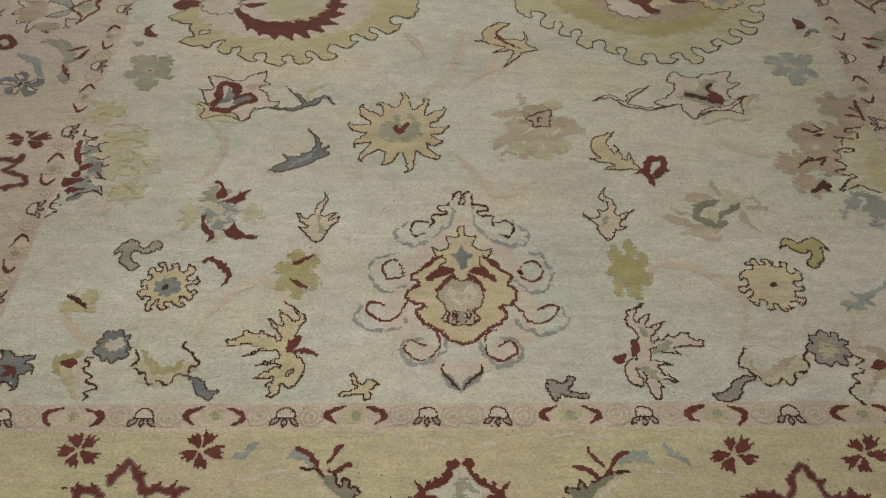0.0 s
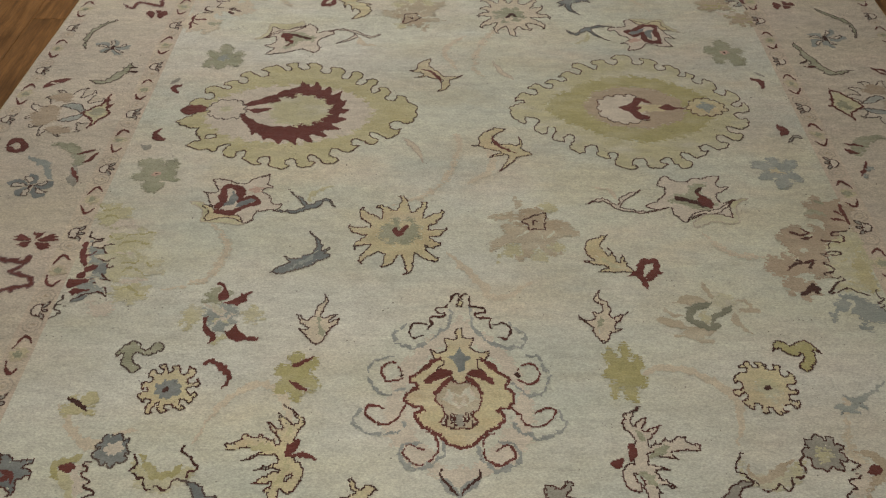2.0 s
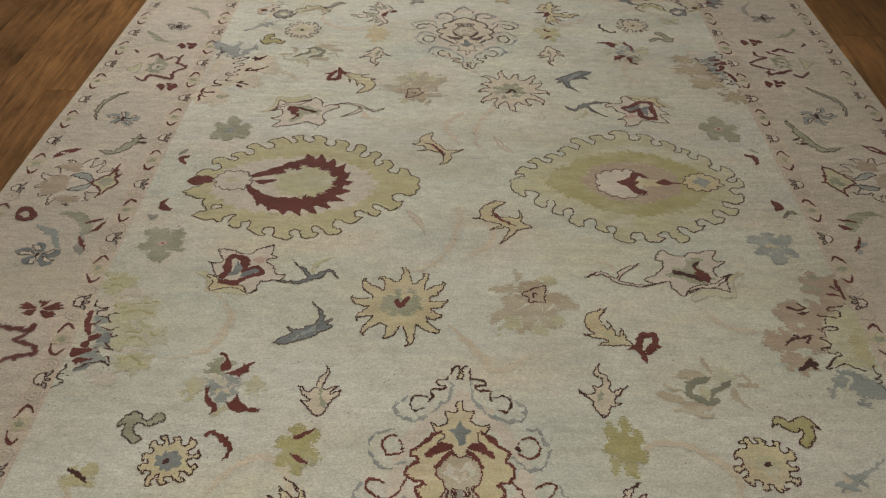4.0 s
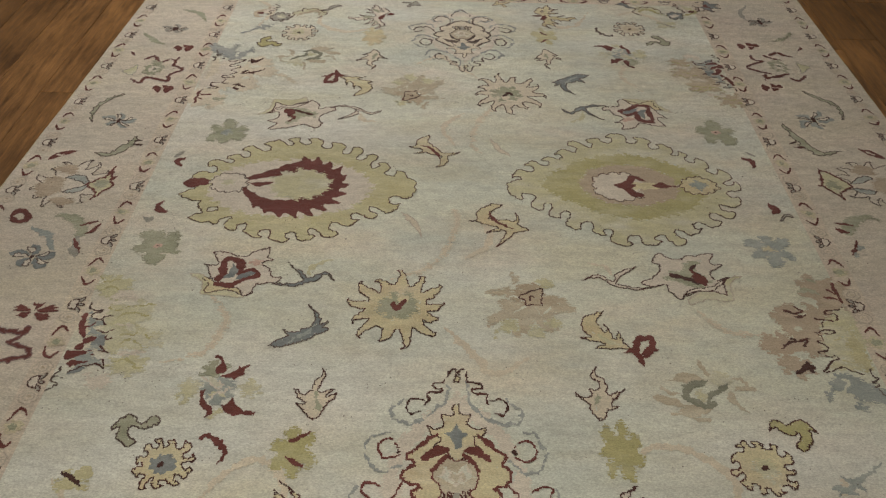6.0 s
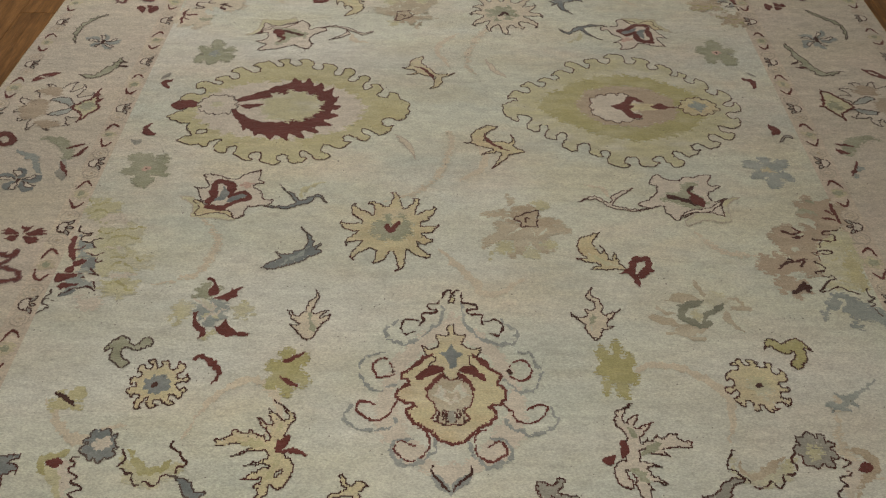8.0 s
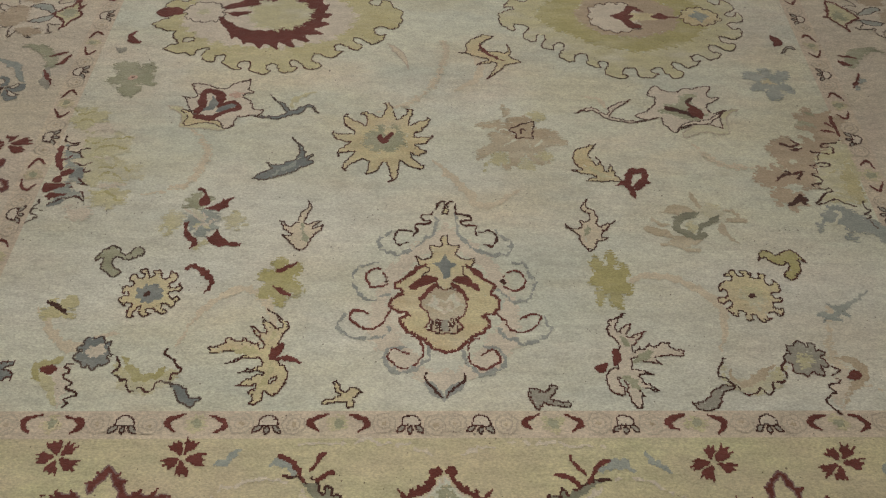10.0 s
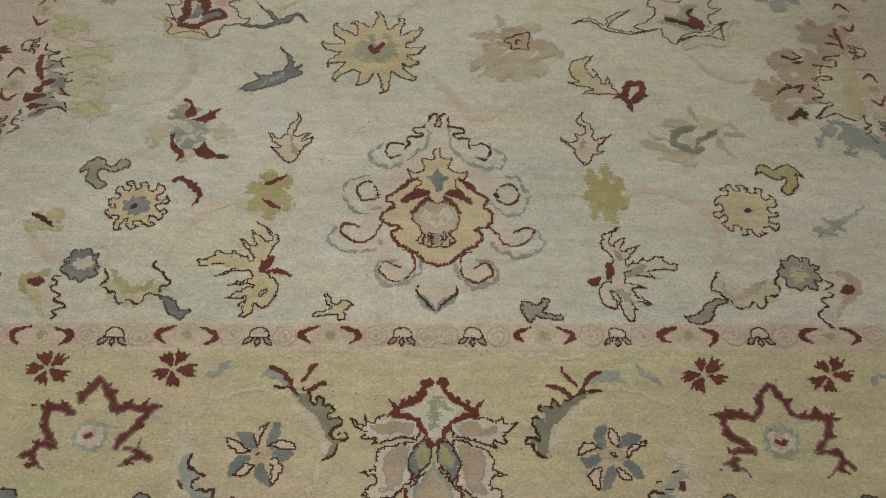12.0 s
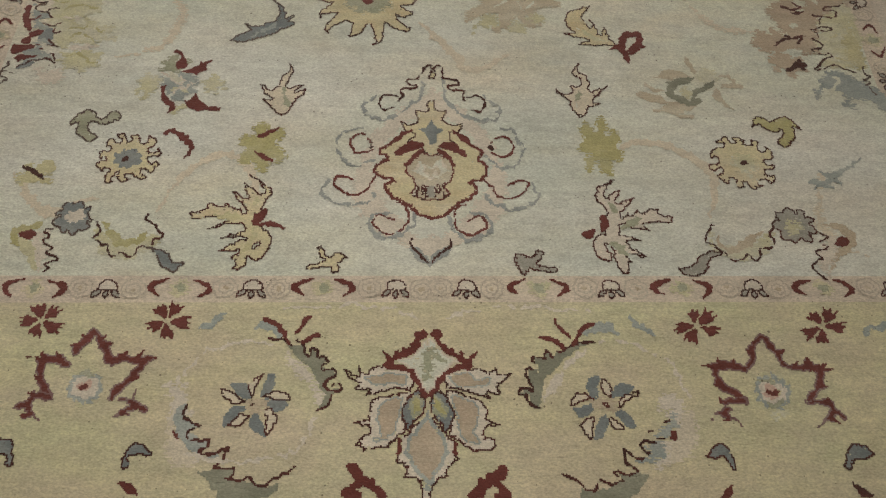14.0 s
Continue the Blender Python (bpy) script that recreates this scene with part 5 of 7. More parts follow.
weave('star_flower',
      shape("maroon", "plum", limb(1.7, (-66.7, 65.3), (-69.7, 66.4), (-71.9, 66.2), (-72.3, 64.3), (-71.2, 61.7), (-68.4, 58.7), k="e"), limb(1.6, (-67.0, 67.2), (-66.2, 69.3), (-64.8, 70.8), (-64.0, 73.2), k="e"), limb(1.6, (-63.9, 72.8), (-62.4, 70.6), (-60.9, 68.0), (-59.3, 65.4), k="e"), limb(1.6, (-59.4, 65.4), (-57.8, 67.0), (-55.1, 66.7), (-53.3, 66.3), (-54.7, 63.8), (-56.0, 61.7), (-57.4, 60.4), (-58.3, 58.7), k="e"),
            limb(2.0, (-71.7, 66.2), (-75.4, 67.0), k="t"), limb(2.4, (-71.7, 66.0), (-73.1, 68.3), k="t"), limb(2.4, (-69.3, 66.3), (-70.6, 68.3), k="t"), limb(2.0, (-71.2, 61.9), (-73.3, 62.9), k="t"), limb(2.0, (-66.0, 69.2), (-67.7, 69.4), k="t"), limb(2.0, (-64.7, 70.3), (-66.1, 71.7), k="t"), limb(2.0, (-62.6, 70.6), (-61.4, 71.9), k="t"), limb(2.0, (-61.5, 69.3), (-59.9, 70.4), k="t"), limb(2.4, (-58.0, 66.7), (-56.5, 68.7), k="t"), limb(2.5, (-55.3, 66.5), (-53.8, 68.8), k="t"), limb(2.1, (-54.0, 66.3), (-50.8, 67.1), k="t"), limb(2.1, (-55.4, 62.8), (-53.0, 63.2), k="t")),
      shape("maroon", "plum", limb(1.3, (-68.2, 58.8), (-71.1, 59.2), (-72.7, 58.3), (-75.1, 56.4), k="e"), limb(1.9, (-71.3, 59.1), (-73.5, 59.9), k="t"), limb(1.4, (-73.1, 57.7), (-71.7, 56.4), (-69.6, 54.3), k="t"), limb(2.0, (-71.3, 56.0), (-73.6, 55.2), k="t"), limb(1.2, (-57.0, 58.8), (-54.6, 59.0), (-53.6, 60.8), k="t"), limb(1.4, (-55.0, 58.8), (-52.8, 57.6), (-51.1, 56.2), k="e"), limb(1.3, (-53.3, 57.5), (-55.6, 56.4), (-57.3, 54.5), k="t"), limb(2.0, (-55.9, 56.5), (-53.4, 55.3), k="t")),
      dab("maroon", limb(1.2, (-71.7, 66.2), (-75.4, 67.0), k="t"), limb(1.5, (-71.7, 66.0), (-73.1, 68.3), k="t"), limb(1.5, (-69.3, 66.3), (-70.6, 68.3), k="t"), limb(1.2, (-71.2, 61.9), (-73.3, 62.9), k="t"), limb(1.2, (-66.0, 69.2), (-67.7, 69.4), k="t"), limb(1.2, (-64.7, 70.3), (-66.1, 71.7), k="t"), limb(1.2, (-62.6, 70.6), (-61.4, 71.9), k="t"), limb(1.2, (-61.5, 69.3), (-59.9, 70.4), k="t"), limb(1.5, (-58.0, 66.7), (-56.5, 68.7), k="t"), limb(1.6, (-55.3, 66.5), (-53.8, 68.8), k="t"), limb(1.3, (-54.0, 66.3), (-50.8, 67.1), k="t"), limb(1.3, (-55.4, 62.8), (-53.0, 63.2), k="t"), limb(1.2, (-71.3, 59.1), (-73.5, 59.9), k="t"), limb(1.2, (-71.3, 56.0), (-73.6, 55.2), k="t"), limb(1.2, (-55.9, 56.5), (-53.4, 55.3), k="t")),
      dab("goldpale", bloom((-63.2, 61.2), 4.2, 5.0, 9, 0.25, "f")),
      shape("shell", "sky", bloom((-63.2, 60.9), 3.7, 3.6, 13, 0.25, "f"), w=2),
      dab("sage", bloom((-63.2, 63.7), 1.1, 0.7, 5, 0.3), bloom((-60.6, 62.0), 0.5, 1.0, 5, 0.3)),
      dab("rose", bloom((-63.3, 61.3), 1.3, 1.2, 6, 0.2)),
      dab("maroon", limb(0.7, (-64.2, 61.4), (-63.5, 60.8), (-62.6, 61.5), k="e"), bloom((-63.5, 60.9), 0.6, 0.6, 5, 0.2)), far=((0, 60), (0.9, 394.1)))
weave('star_flower',
      shape("maroon", "plum", limb(1.6, (60.9, 66.2), (58.2, 67.3), (54.5, 67.2), (55.1, 64.6), (55.9, 62.6), (58.2, 61.2), (59.7, 59.3), k="e"), limb(1.5, (60.7, 66.8), (62.2, 68.8), (62.9, 71.2), (65.2, 74.0), k="e"), limb(1.5, (65.2, 73.8), (66.5, 71.9), (67.8, 69.1), (69.1, 66.3), k="e"), limb(1.6, (69.2, 66.5), (72.3, 66.9), (75.2, 67.2), (74.4, 64.2), (72.8, 61.9), (70.4, 59.6), k="e"),
            limb(2.0, (54.8, 67.1), (52.3, 67.0), k="t"), limb(2.1, (56.6, 67.2), (55.9, 69.2), k="t"), limb(2.1, (58.7, 67.1), (58.5, 68.8), k="t"), limb(2.0, (55.7, 62.9), (54.1, 63.5), k="t"), limb(2.1, (62.3, 69.9), (60.7, 70.7), k="t"), limb(2.0, (63.8, 72.2), (62.8, 72.9), k="t"), limb(2.1, (67.2, 69.8), (69.4, 70.9), k="t"), limb(1.9, (70.6, 66.7), (71.7, 68.5), k="t"), limb(2.2, (73.3, 67.0), (73.6, 69.3), k="t"), limb(2.0, (75.1, 67.1), (77.9, 67.3), k="t"), limb(1.9, (75.4, 67.2), (76.7, 68.3), k="t"), limb(2.1, (74.2, 63.5), (75.8, 63.6), k="t")),
      shape("maroon", "plum", limb(1.4, (59.6, 59.8), (57.3, 60.2), (54.7, 59.7), k="e"), limb(1.9, (55.1, 59.7), (54.4, 61.0), k="t"), limb(1.4, (56.5, 58.7), (54.0, 58.1), (52.2, 56.5), k="t"), limb(1.4, (53.8, 58.2), (56.2, 56.9), (58.6, 54.8), k="t"), limb(1.9, (56.1, 56.9), (54.4, 56.1), k="t"), limb(1.3, (70.8, 60.0), (73.9, 59.9), (75.6, 59.5), (76.2, 58.3), (77.9, 56.9), k="e"), limb(2.0, (75.0, 59.5), (75.6, 61.2), k="t"), limb(1.4, (76.0, 58.4), (74.2, 57.0), (71.7, 55.0), k="t"), limb(2.0, (74.2, 57.2), (76.3, 56.0), k="t")),
      dab("maroon", limb(1.2, (54.8, 67.1), (52.3, 67.0), k="t"), limb(1.3, (56.6, 67.2), (55.9, 69.2), k="t"), limb(1.3, (58.7, 67.1), (58.5, 68.8), k="t"), limb(1.2, (55.7, 62.9), (54.1, 63.5), k="t"), limb(1.3, (62.3, 69.9), (60.7, 70.7), k="t"), limb(1.2, (63.8, 72.2), (62.8, 72.9), k="t"), limb(1.3, (67.2, 69.8), (69.4, 70.9), k="t"), limb(1.2, (70.6, 66.7), (71.7, 68.5), k="t"), limb(1.4, (73.3, 67.0), (73.6, 69.3), k="t"), limb(1.2, (75.1, 67.1), (77.9, 67.3), k="t"), limb(1.2, (75.4, 67.2), (76.7, 68.3), k="t"), limb(1.3, (74.2, 63.5), (75.8, 63.6), k="t"), limb(1.2, (55.1, 59.7), (54.4, 61.0), k="t"), limb(1.2, (56.1, 56.9), (54.4, 56.1), k="t"), limb(1.2, (75.0, 59.5), (75.6, 61.2), k="t"), limb(1.2, (74.2, 57.2), (76.3, 56.0), k="t")),
      dab("goldpale", bloom((64.9, 62.0), 5.2, 5.4, 9, 0.25, "f")),
      shape("shell", "sky", bloom((65.0, 62.1), 3.9, 4.0, 13, 0.25, "f"), w=2),
      dab("sage", limb(0.8, (63.1, 64.1), (64.7, 64.5), (66.5, 63.8), k="e"), limb(0.8, (63.7, 59.9), (65.2, 59.3), (66.9, 60.6), k="e")),
      dab("rose", bloom((64.9, 62.0), 1.4, 1.5, 6, 0.2)),
      dab("maroon", limb(0.8, (63.9, 62.1), (64.9, 61.4), (65.9, 62.1), k="e")), far=((0, 60), (0.9, 394.1)))
weave('border_palmette',
      shape("shell", "brown", patch((-2.0, 64.8), (-4.7, 65.7), (-7.4, 65.9), (-11.1, 65.9), (-11.5, 64.8), (-13.1, 66.4), (-13.2, 64.6), (-16.4, 65.3), (-14.5, 63.4), (-13.2, 62.2), (-14.3, 61.6), (-13.6, 60.8), (-11.2, 61.4), (-12.0, 59.7), (-9.5, 60.5), (-6.7, 61.6), (-3.6, 61.4), smooth=False)),
      shape("shell", "brown", patch((-3.5, 61.4), (-7.2, 60.7), (-9.5, 59.9), (-10.8, 58.4), (-11.1, 55.7), (-13.5, 54.7), (-10.5, 54.0), (-10.4, 52.8), (-12.9, 51.0), (-11.1, 49.9), (-9.1, 50.1), (-6.8, 50.5), (-5.8, 51.8), (-4.5, 52.9), (-3.8, 58.1), smooth=False)),
      shape("mauve", "sky", patch((-3.6, 64.3), (-7.4, 65.1), (-9.7, 64.0), (-12.3, 64.1), (-11.0, 62.4), (-7.3, 62.4), (-4.6, 62.5)), patch((-4.6, 60.3), (-7.2, 60.0), (-9.0, 58.9), (-9.4, 55.3), (-8.7, 53.5), (-9.7, 51.5), (-7.9, 51.7), (-6.1, 52.7), (-5.5, 55.3))),
      shape("shell", "brown", patch((0.2, 57.0), (-2.4, 54.6), (-5.0, 52.2), (-5.0, 48.7), (-5.9, 48.0), (-4.1, 47.2), (-3.5, 45.7), (-4.3, 45.0), (-2.1, 44.7), (-1.1, 43.2), (0.0, 40.8), (0.5, 40.8), smooth=False)),
      shape("mauve", "sky", patch((0.2, 57.3), (-2.1, 54.1), (-3.9, 51.7), (-4.1, 49.4), (-2.5, 46.9), (0.0, 42.8), (0.5, 42.8), smooth=False), w=2),
      shape("slate", "brown", patch((-2.2, 61.5), (-4.1, 59.8), (-5.0, 57.0), (-4.4, 54.6), (-3.2, 53.2), (-2.4, 54.9), (-0.6, 57.2), (-0.7, 59.8))),
      dab("sage", limb(2.8, (-1.8, 60.3), (-3.2, 55.7))),
      dab("olive", limb(1.6, (-1.8, 59.9), (-3.1, 56.6))),
      dab("maroon", limb(1.15, (-0.3, 73.1), (-1.8, 71.9), (-2.9, 70.2), (-5.1, 68.5), (-7.2, 67.4), k="e"), limb(1.15, (-7.9, 66.3), (-4.7, 65.8), (-2.8, 64.5), (-1.7, 62.1), (-0.3, 59.9), k="e"), limb(1.4, (-7.2, 67.1), (-9.6, 69.5), k="t"), limb(1.6, (-7.2, 67.1), (-8.2, 65.8), k="e"), limb(1.7, (-1.4, 72.1), (-2.5, 73.6), k="e"), limb(1.3, (-0.9, 72.9), (-1.6, 73.8), k="e"), limb(1.2, (-4.3, 69.0), (-4.9, 70.1), k="e"), limb(1.1, (-2.8, 70.3), (-3.3, 71.1), k="e"), limb(1.2, (-5.9, 68.0), (-6.6, 69.2), k="e"), limb(0.8, (-5.2, 51.9), (-5.0, 48.7), k="e")),
      shape("ivory", "shell", patch((-0.2, 71.8), (-1.7, 70.6), (-3.8, 68.3), (-6.3, 67.1), (-4.0, 66.5), (-2.2, 64.4), (-0.7, 61.1), (-0.1, 60.8), smooth=False)),
      dab("sage", limb(1.9, (-0.3, 70.0), (-0.3, 67.2), (-0.2, 63.0), k="e"), limb(1.3, (-0.8, 69.6), (-1.9, 68.5), (-3.1, 67.1))),
      dab("maroon", limb(1.9, (-14.0, 47.1), (-12.1, 45.2), (-10.0, 43.5), (-7.1, 41.2), k="e"), limb(1.2, (-9.7, 45.3), (-9.4, 43.3)), limb(1.3, (-10.8, 44.7), (-12.8, 43.6), (-14.6, 42.2)), limb(2.2, (-14.6, 42.8), (-12.0, 41.1), k="e")), mirror=-0.1, far=((0, 60), (0.9, 394.1)))
weave('sickle_leaf',
      dab("shell", patch((-27.1, 69.3), (-23.9, 66.8), (-21.0, 63.2), (-18.8, 58.7), (-20.3, 57.4), (-22.1, 60.9), (-24.7, 64.7), (-26.8, 66.7))),
      dab("sky", limb(1.8, (-33.6, 73.8), (-31.2, 74.5), (-29.1, 72.6), (-27.5, 70.7))),
      dab("moss", patch((-27.5, 70.6), (-24.6, 70.0), (-22.7, 68.0), (-21.9, 69.4), (-20.8, 68.1), (-19.2, 67.9), (-19.9, 66.1), (-18.0, 65.1), (-18.2, 63.7), (-19.0, 62.5), (-18.8, 60.9), (-16.9, 61.5), (-18.2, 59.8), (-18.5, 58.5), (-20.3, 57.4), (-19.2, 60.1), (-21.0, 63.6), (-24.0, 67.0), smooth=False)),
      dab("brown", thread((-31.2, 71.6), (-28.1, 71.2), (-26.0, 70.1)), thread((-25.5, 71.0), (-24.1, 69.9), (-23.4, 68.7), (-22.4, 67.7), (-22.3, 69.3), (-21.5, 69.5), (-20.6, 68.1), (-19.6, 68.2), (-19.1, 67.1), (-19.9, 66.3), (-19.8, 65.0)), thread((-19.8, 65.0), (-18.7, 65.7), (-17.7, 64.8), (-18.1, 63.7), (-19.1, 63.1), (-19.1, 61.3), (-17.8, 60.7), (-16.6, 61.2), (-17.0, 62.2), (-18.0, 62.2), (-18.4, 61.3)), thread((-18.0, 60.2), (-18.2, 58.9), (-19.2, 57.7), (-20.8, 57.1))),
      dab("maroon", limb(0.9, (-32.1, 75.5), (-29.8, 74.8), (-28.3, 72.6), (-26.5, 70.3), k="e"), limb(0.9, (-23.5, 76.5), (-24.3, 74.4), (-25.9, 72.3), k="e"), limb(1.0, (-20.8, 72.6), (-22.8, 71.9), (-24.6, 70.2), k="e")), far=((0, 60), (0.9, 394.1)))
weave('sickle_leaf',
      dab("shell", patch((30.1, 70.9), (26.0, 67.4), (23.4, 64.3), (20.8, 58.9), (22.8, 61.3), (26.0, 65.5), (29.3, 68.4))),
      dab("sky", limb(1.8, (29.7, 72.4), (32.7, 74.8), (35.4, 74.5), (37.0, 72.9))),
      dab("moss", patch((30.3, 71.6), (26.8, 70.7), (23.4, 68.4), (22.7, 69.7), (21.7, 68.2), (19.9, 68.1), (20.8, 66.1), (18.7, 66.0), (18.9, 64.0), (19.5, 61.5), (18.1, 62.1), (17.0, 61.0), (18.6, 60.5), (18.8, 59.1), (20.3, 58.2), (20.7, 60.6), (22.3, 64.3), (25.1, 67.6), smooth=False)),
      dab("brown", thread((32.0, 71.7), (29.6, 71.6), (26.8, 70.7), (24.7, 69.2), (23.3, 68.3), (23.0, 69.4), (22.3, 69.7), (21.8, 68.2)), thread((21.8, 68.2), (20.1, 68.2), (19.8, 67.4), (20.7, 66.5), (20.9, 65.3)), thread((20.0, 65.6), (18.8, 66.1), (18.4, 64.9), (19.2, 63.1), (19.4, 61.3)), thread((19.4, 61.3), (18.6, 62.2), (17.3, 61.9), (16.8, 60.9), (18.1, 60.6), (18.6, 59.3), (19.5, 58.4), (20.6, 58.0))),
      dab("maroon", limb(0.9, (32.9, 76.0), (30.8, 75.4), (29.3, 73.2), (27.6, 70.8), k="e"), limb(0.7, (24.6, 77.1), (25.2, 75.2), (27.1, 72.5), k="e"), limb(1.0, (21.4, 72.5), (23.9, 72.3), (25.9, 70.2), k="e")), far=((0, 60), (0.9, 394.1)))
weave('pinwheel_flower',
      dab("slate", limb(2.3, (-36.8, 62.2), (-34.6, 61.2), (-32.6, 59.0)), limb(2.1, (-30.1, 64.3), (-29.4, 62.1), (-30.4, 59.4)), limb(2.1, (-30.2, 59.2), (-27.8, 58.0), (-25.7, 58.1)), limb(2.3, (-31.4, 56.6), (-30.9, 54.0), (-28.9, 52.0)), limb(2.2, (-33.1, 57.7), (-35.6, 56.4), (-36.9, 54.0))),
      shape("blush", "brown", limb(1.8, (-38.2, 61.3), (-36.4, 59.6), (-33.4, 58.5)), limb(1.8, (-31.2, 64.1), (-32.4, 62.3), (-32.5, 59.4)), limb(1.8, (-30.4, 59.8), (-28.0, 59.7), (-25.2, 58.8)), limb(2.0, (-30.0, 57.5), (-28.1, 55.4), (-29.1, 52.0)), limb(1.8, (-32.1, 56.2), (-34.1, 55.2), (-36.4, 53.9))),
      dab("fawn", bloom((-31.7, 58.2), 2.4, 2.0, 7, 0.3)),
      dab("brown", limb(0.5, (-32.5, 58.4), (-31.5, 58.4), k="e")), far=((0, 60), (0.9, 394.1)))
weave('pinwheel_flower',
      dab("slate", limb(2.3, (32.4, 64.4), (30.7, 62.6), (31.9, 59.9)), limb(2.2, (34.3, 60.4), (36.2, 62.0), (38.6, 62.6)), limb(2.2, (34.6, 57.5), (36.6, 56.5), (37.8, 54.6)), limb(2.2, (32.5, 56.9), (31.5, 54.6), (30.1, 52.3)), limb(2.2, (31.1, 58.6), (28.3, 57.5), (26.5, 58.4))),
      shape("blush", "brown", limb(1.8, (32.5, 64.4), (33.6, 62.6), (34.0, 59.9)), limb(1.8, (35.0, 58.4), (36.8, 60.1), (39.7, 61.9)), limb(1.8, (32.9, 56.6), (34.7, 54.9), (37.2, 54.2)), limb(2.0, (30.6, 56.6), (28.8, 54.7), (29.7, 52.2)), limb(2.0, (31.1, 60.1), (28.3, 60.3), (26.0, 58.9))),
      dab("fawn", bloom((32.6, 58.8), 2.6, 2.2, 7, 0.3)),
      shape("shell", "brown", bloom((32.7, 58.7), 0.6, 0.6, 5, 0.1)), far=((0, 60), (0.9, 394.1)))
weave('sickle_leaf',
      dab("shell", limb(5.0, (-45.9, 60.8), (-45.1, 56.4), (-43.4, 50.1), (-40.3, 46.6)), bloom((-46.7, 60.5), 2.8, 2.4, 6, 0.45, "f")),
      dab("blush", limb(4.2, (-46.8, 55.3), (-44.2, 49.1), (-40.7, 46.1))),
      dab("sky", patch((-44.2, 58.4), (-44.1, 55.7), (-41.4, 53.6), (-42.9, 52.5), (-39.4, 50.9), (-40.6, 49.4), (-37.6, 48.4), (-38.7, 47.3), (-41.1, 48.5), (-43.6, 50.8), (-45.4, 53.7), (-45.6, 56.8))),
      dab("moss", patch((-40.4, 45.9), (-34.2, 46.0), (-34.3, 44.2), (-28.1, 43.1), (-26.0, 43.5), (-27.9, 41.0), (-35.6, 40.9), (-38.4, 44.0))),
      dab("brown", thread((-43.9, 58.2), (-44.4, 56.6), (-43.8, 55.1), (-42.5, 54.3), (-40.8, 53.6)), thread((-40.8, 53.6), (-43.0, 52.7), (-42.7, 51.6), (-41.1, 51.2), (-39.3, 51.3), (-39.4, 50.2)), thread((-39.4, 50.2), (-40.6, 49.5), (-39.8, 48.8), (-37.9, 48.6), (-36.9, 49.1), (-35.7, 49.9), (-35.6, 49.1)), thread((-35.9, 49.7), (-36.3, 47.8), (-37.7, 46.6), (-36.6, 46.1), (-34.3, 46.0), (-34.1, 46.5)), thread((-34.1, 46.2), (-34.3, 45.0), (-35.0, 44.3), (-32.6, 43.7), (-31.1, 44.5), (-30.4, 43.3), (-28.5, 43.1), (-27.2, 44.3), (-24.9, 45.5), (-23.0, 47.1))),
      dab("maroon", patch((-45.8, 53.0), (-44.5, 52.7), (-44.5, 51.3), (-45.8, 51.9), smooth=False)), far=((0, 60), (0.9, 394.1)))
weave('sickle_leaf',
      dab("shell", limb(5.0, (45.3, 62.1), (45.8, 57.7), (44.2, 51.2), (40.6, 47.0)), bloom((44.4, 59.7), 3.0, 2.6, 6, 0.45, "f")),
      dab("blush", limb(4.6, (48.0, 58.8), (46.7, 52.3), (42.6, 47.1))),
      dab("sky", patch((44.5, 58.5), (44.0, 56.3), (42.1, 54.6), (40.5, 53.9), (43.2, 52.7), (39.4, 51.8), (39.7, 49.8), (36.5, 48.8), (38.7, 47.8), (41.7, 49.1), (44.7, 52.7), (46.3, 56.0), (46.2, 58.6))),
      dab("moss", patch((39.5, 46.4), (34.2, 46.4), (34.2, 44.7), (30.1, 43.3), (27.1, 43.3), (27.9, 41.5), (34.9, 41.6), (38.2, 44.0))),
      dab("brown", thread((44.5, 58.1), (44.0, 56.3), (42.2, 54.7), (40.2, 54.0), (41.0, 53.3), (43.0, 52.8)), thread((41.3, 52.0), (39.0, 51.9), (38.9, 50.6), (40.1, 50.0), (38.8, 49.1), (37.3, 48.7)), thread((37.3, 48.7), (36.3, 49.6), (35.3, 50.4), (35.5, 48.7), (36.5, 47.4), (37.3, 46.6), (35.9, 46.2), (34.2, 46.4), (33.2, 46.4), (33.9, 45.2), (34.8, 44.4)), thread((34.4, 44.7), (32.7, 44.2), (31.3, 44.7), (30.4, 45.2), (29.9, 43.5), (28.2, 43.3), (27.1, 44.1), (25.6, 44.9), (23.8, 45.8), (22.5, 47.5))),
      dab("maroon", patch((44.4, 54.0), (45.7, 54.0), (45.3, 52.4), (44.1, 52.2), smooth=False)), far=((0, 60), (0.9, 394.1)))
weave('hook_leaf',
      shape("slate", "brown", limb(2.6, (-53.4, 48.2), (-51.7, 49.6), (-48.4, 48.9)), limb(1.5, (-53.1, 48.8), (-53.2, 46), k="e")), far=((0, 60), (0.9, 394.1)))
weave('hook_leaf',
      shape("slate", "brown", limb(2.6, (-73.1, 48), (-74.7, 49.8), (-77.6, 50.1)), limb(1.5, (-73.2, 48.6), (-73.1, 46), k="e")), far=((0, 60), (0.9, 394.1)))
weave('hook_leaf',
      shape("slate", "brown", limb(2.6, (54.9, 49), (52.9, 50.3), (49.6, 49.4)), limb(1.5, (54.6, 49.6), (54.9, 47), k="e")), far=((0, 60), (0.9, 394.1)))
weave('hook_leaf',
      shape("slate", "brown", limb(2.6, (76.2, 49.5), (78.3, 50.9), (81.2, 50)), limb(1.5, (76.8, 50.1), (75.3, 47.2), k="e")), far=((0, 60), (0.9, 394.1)))
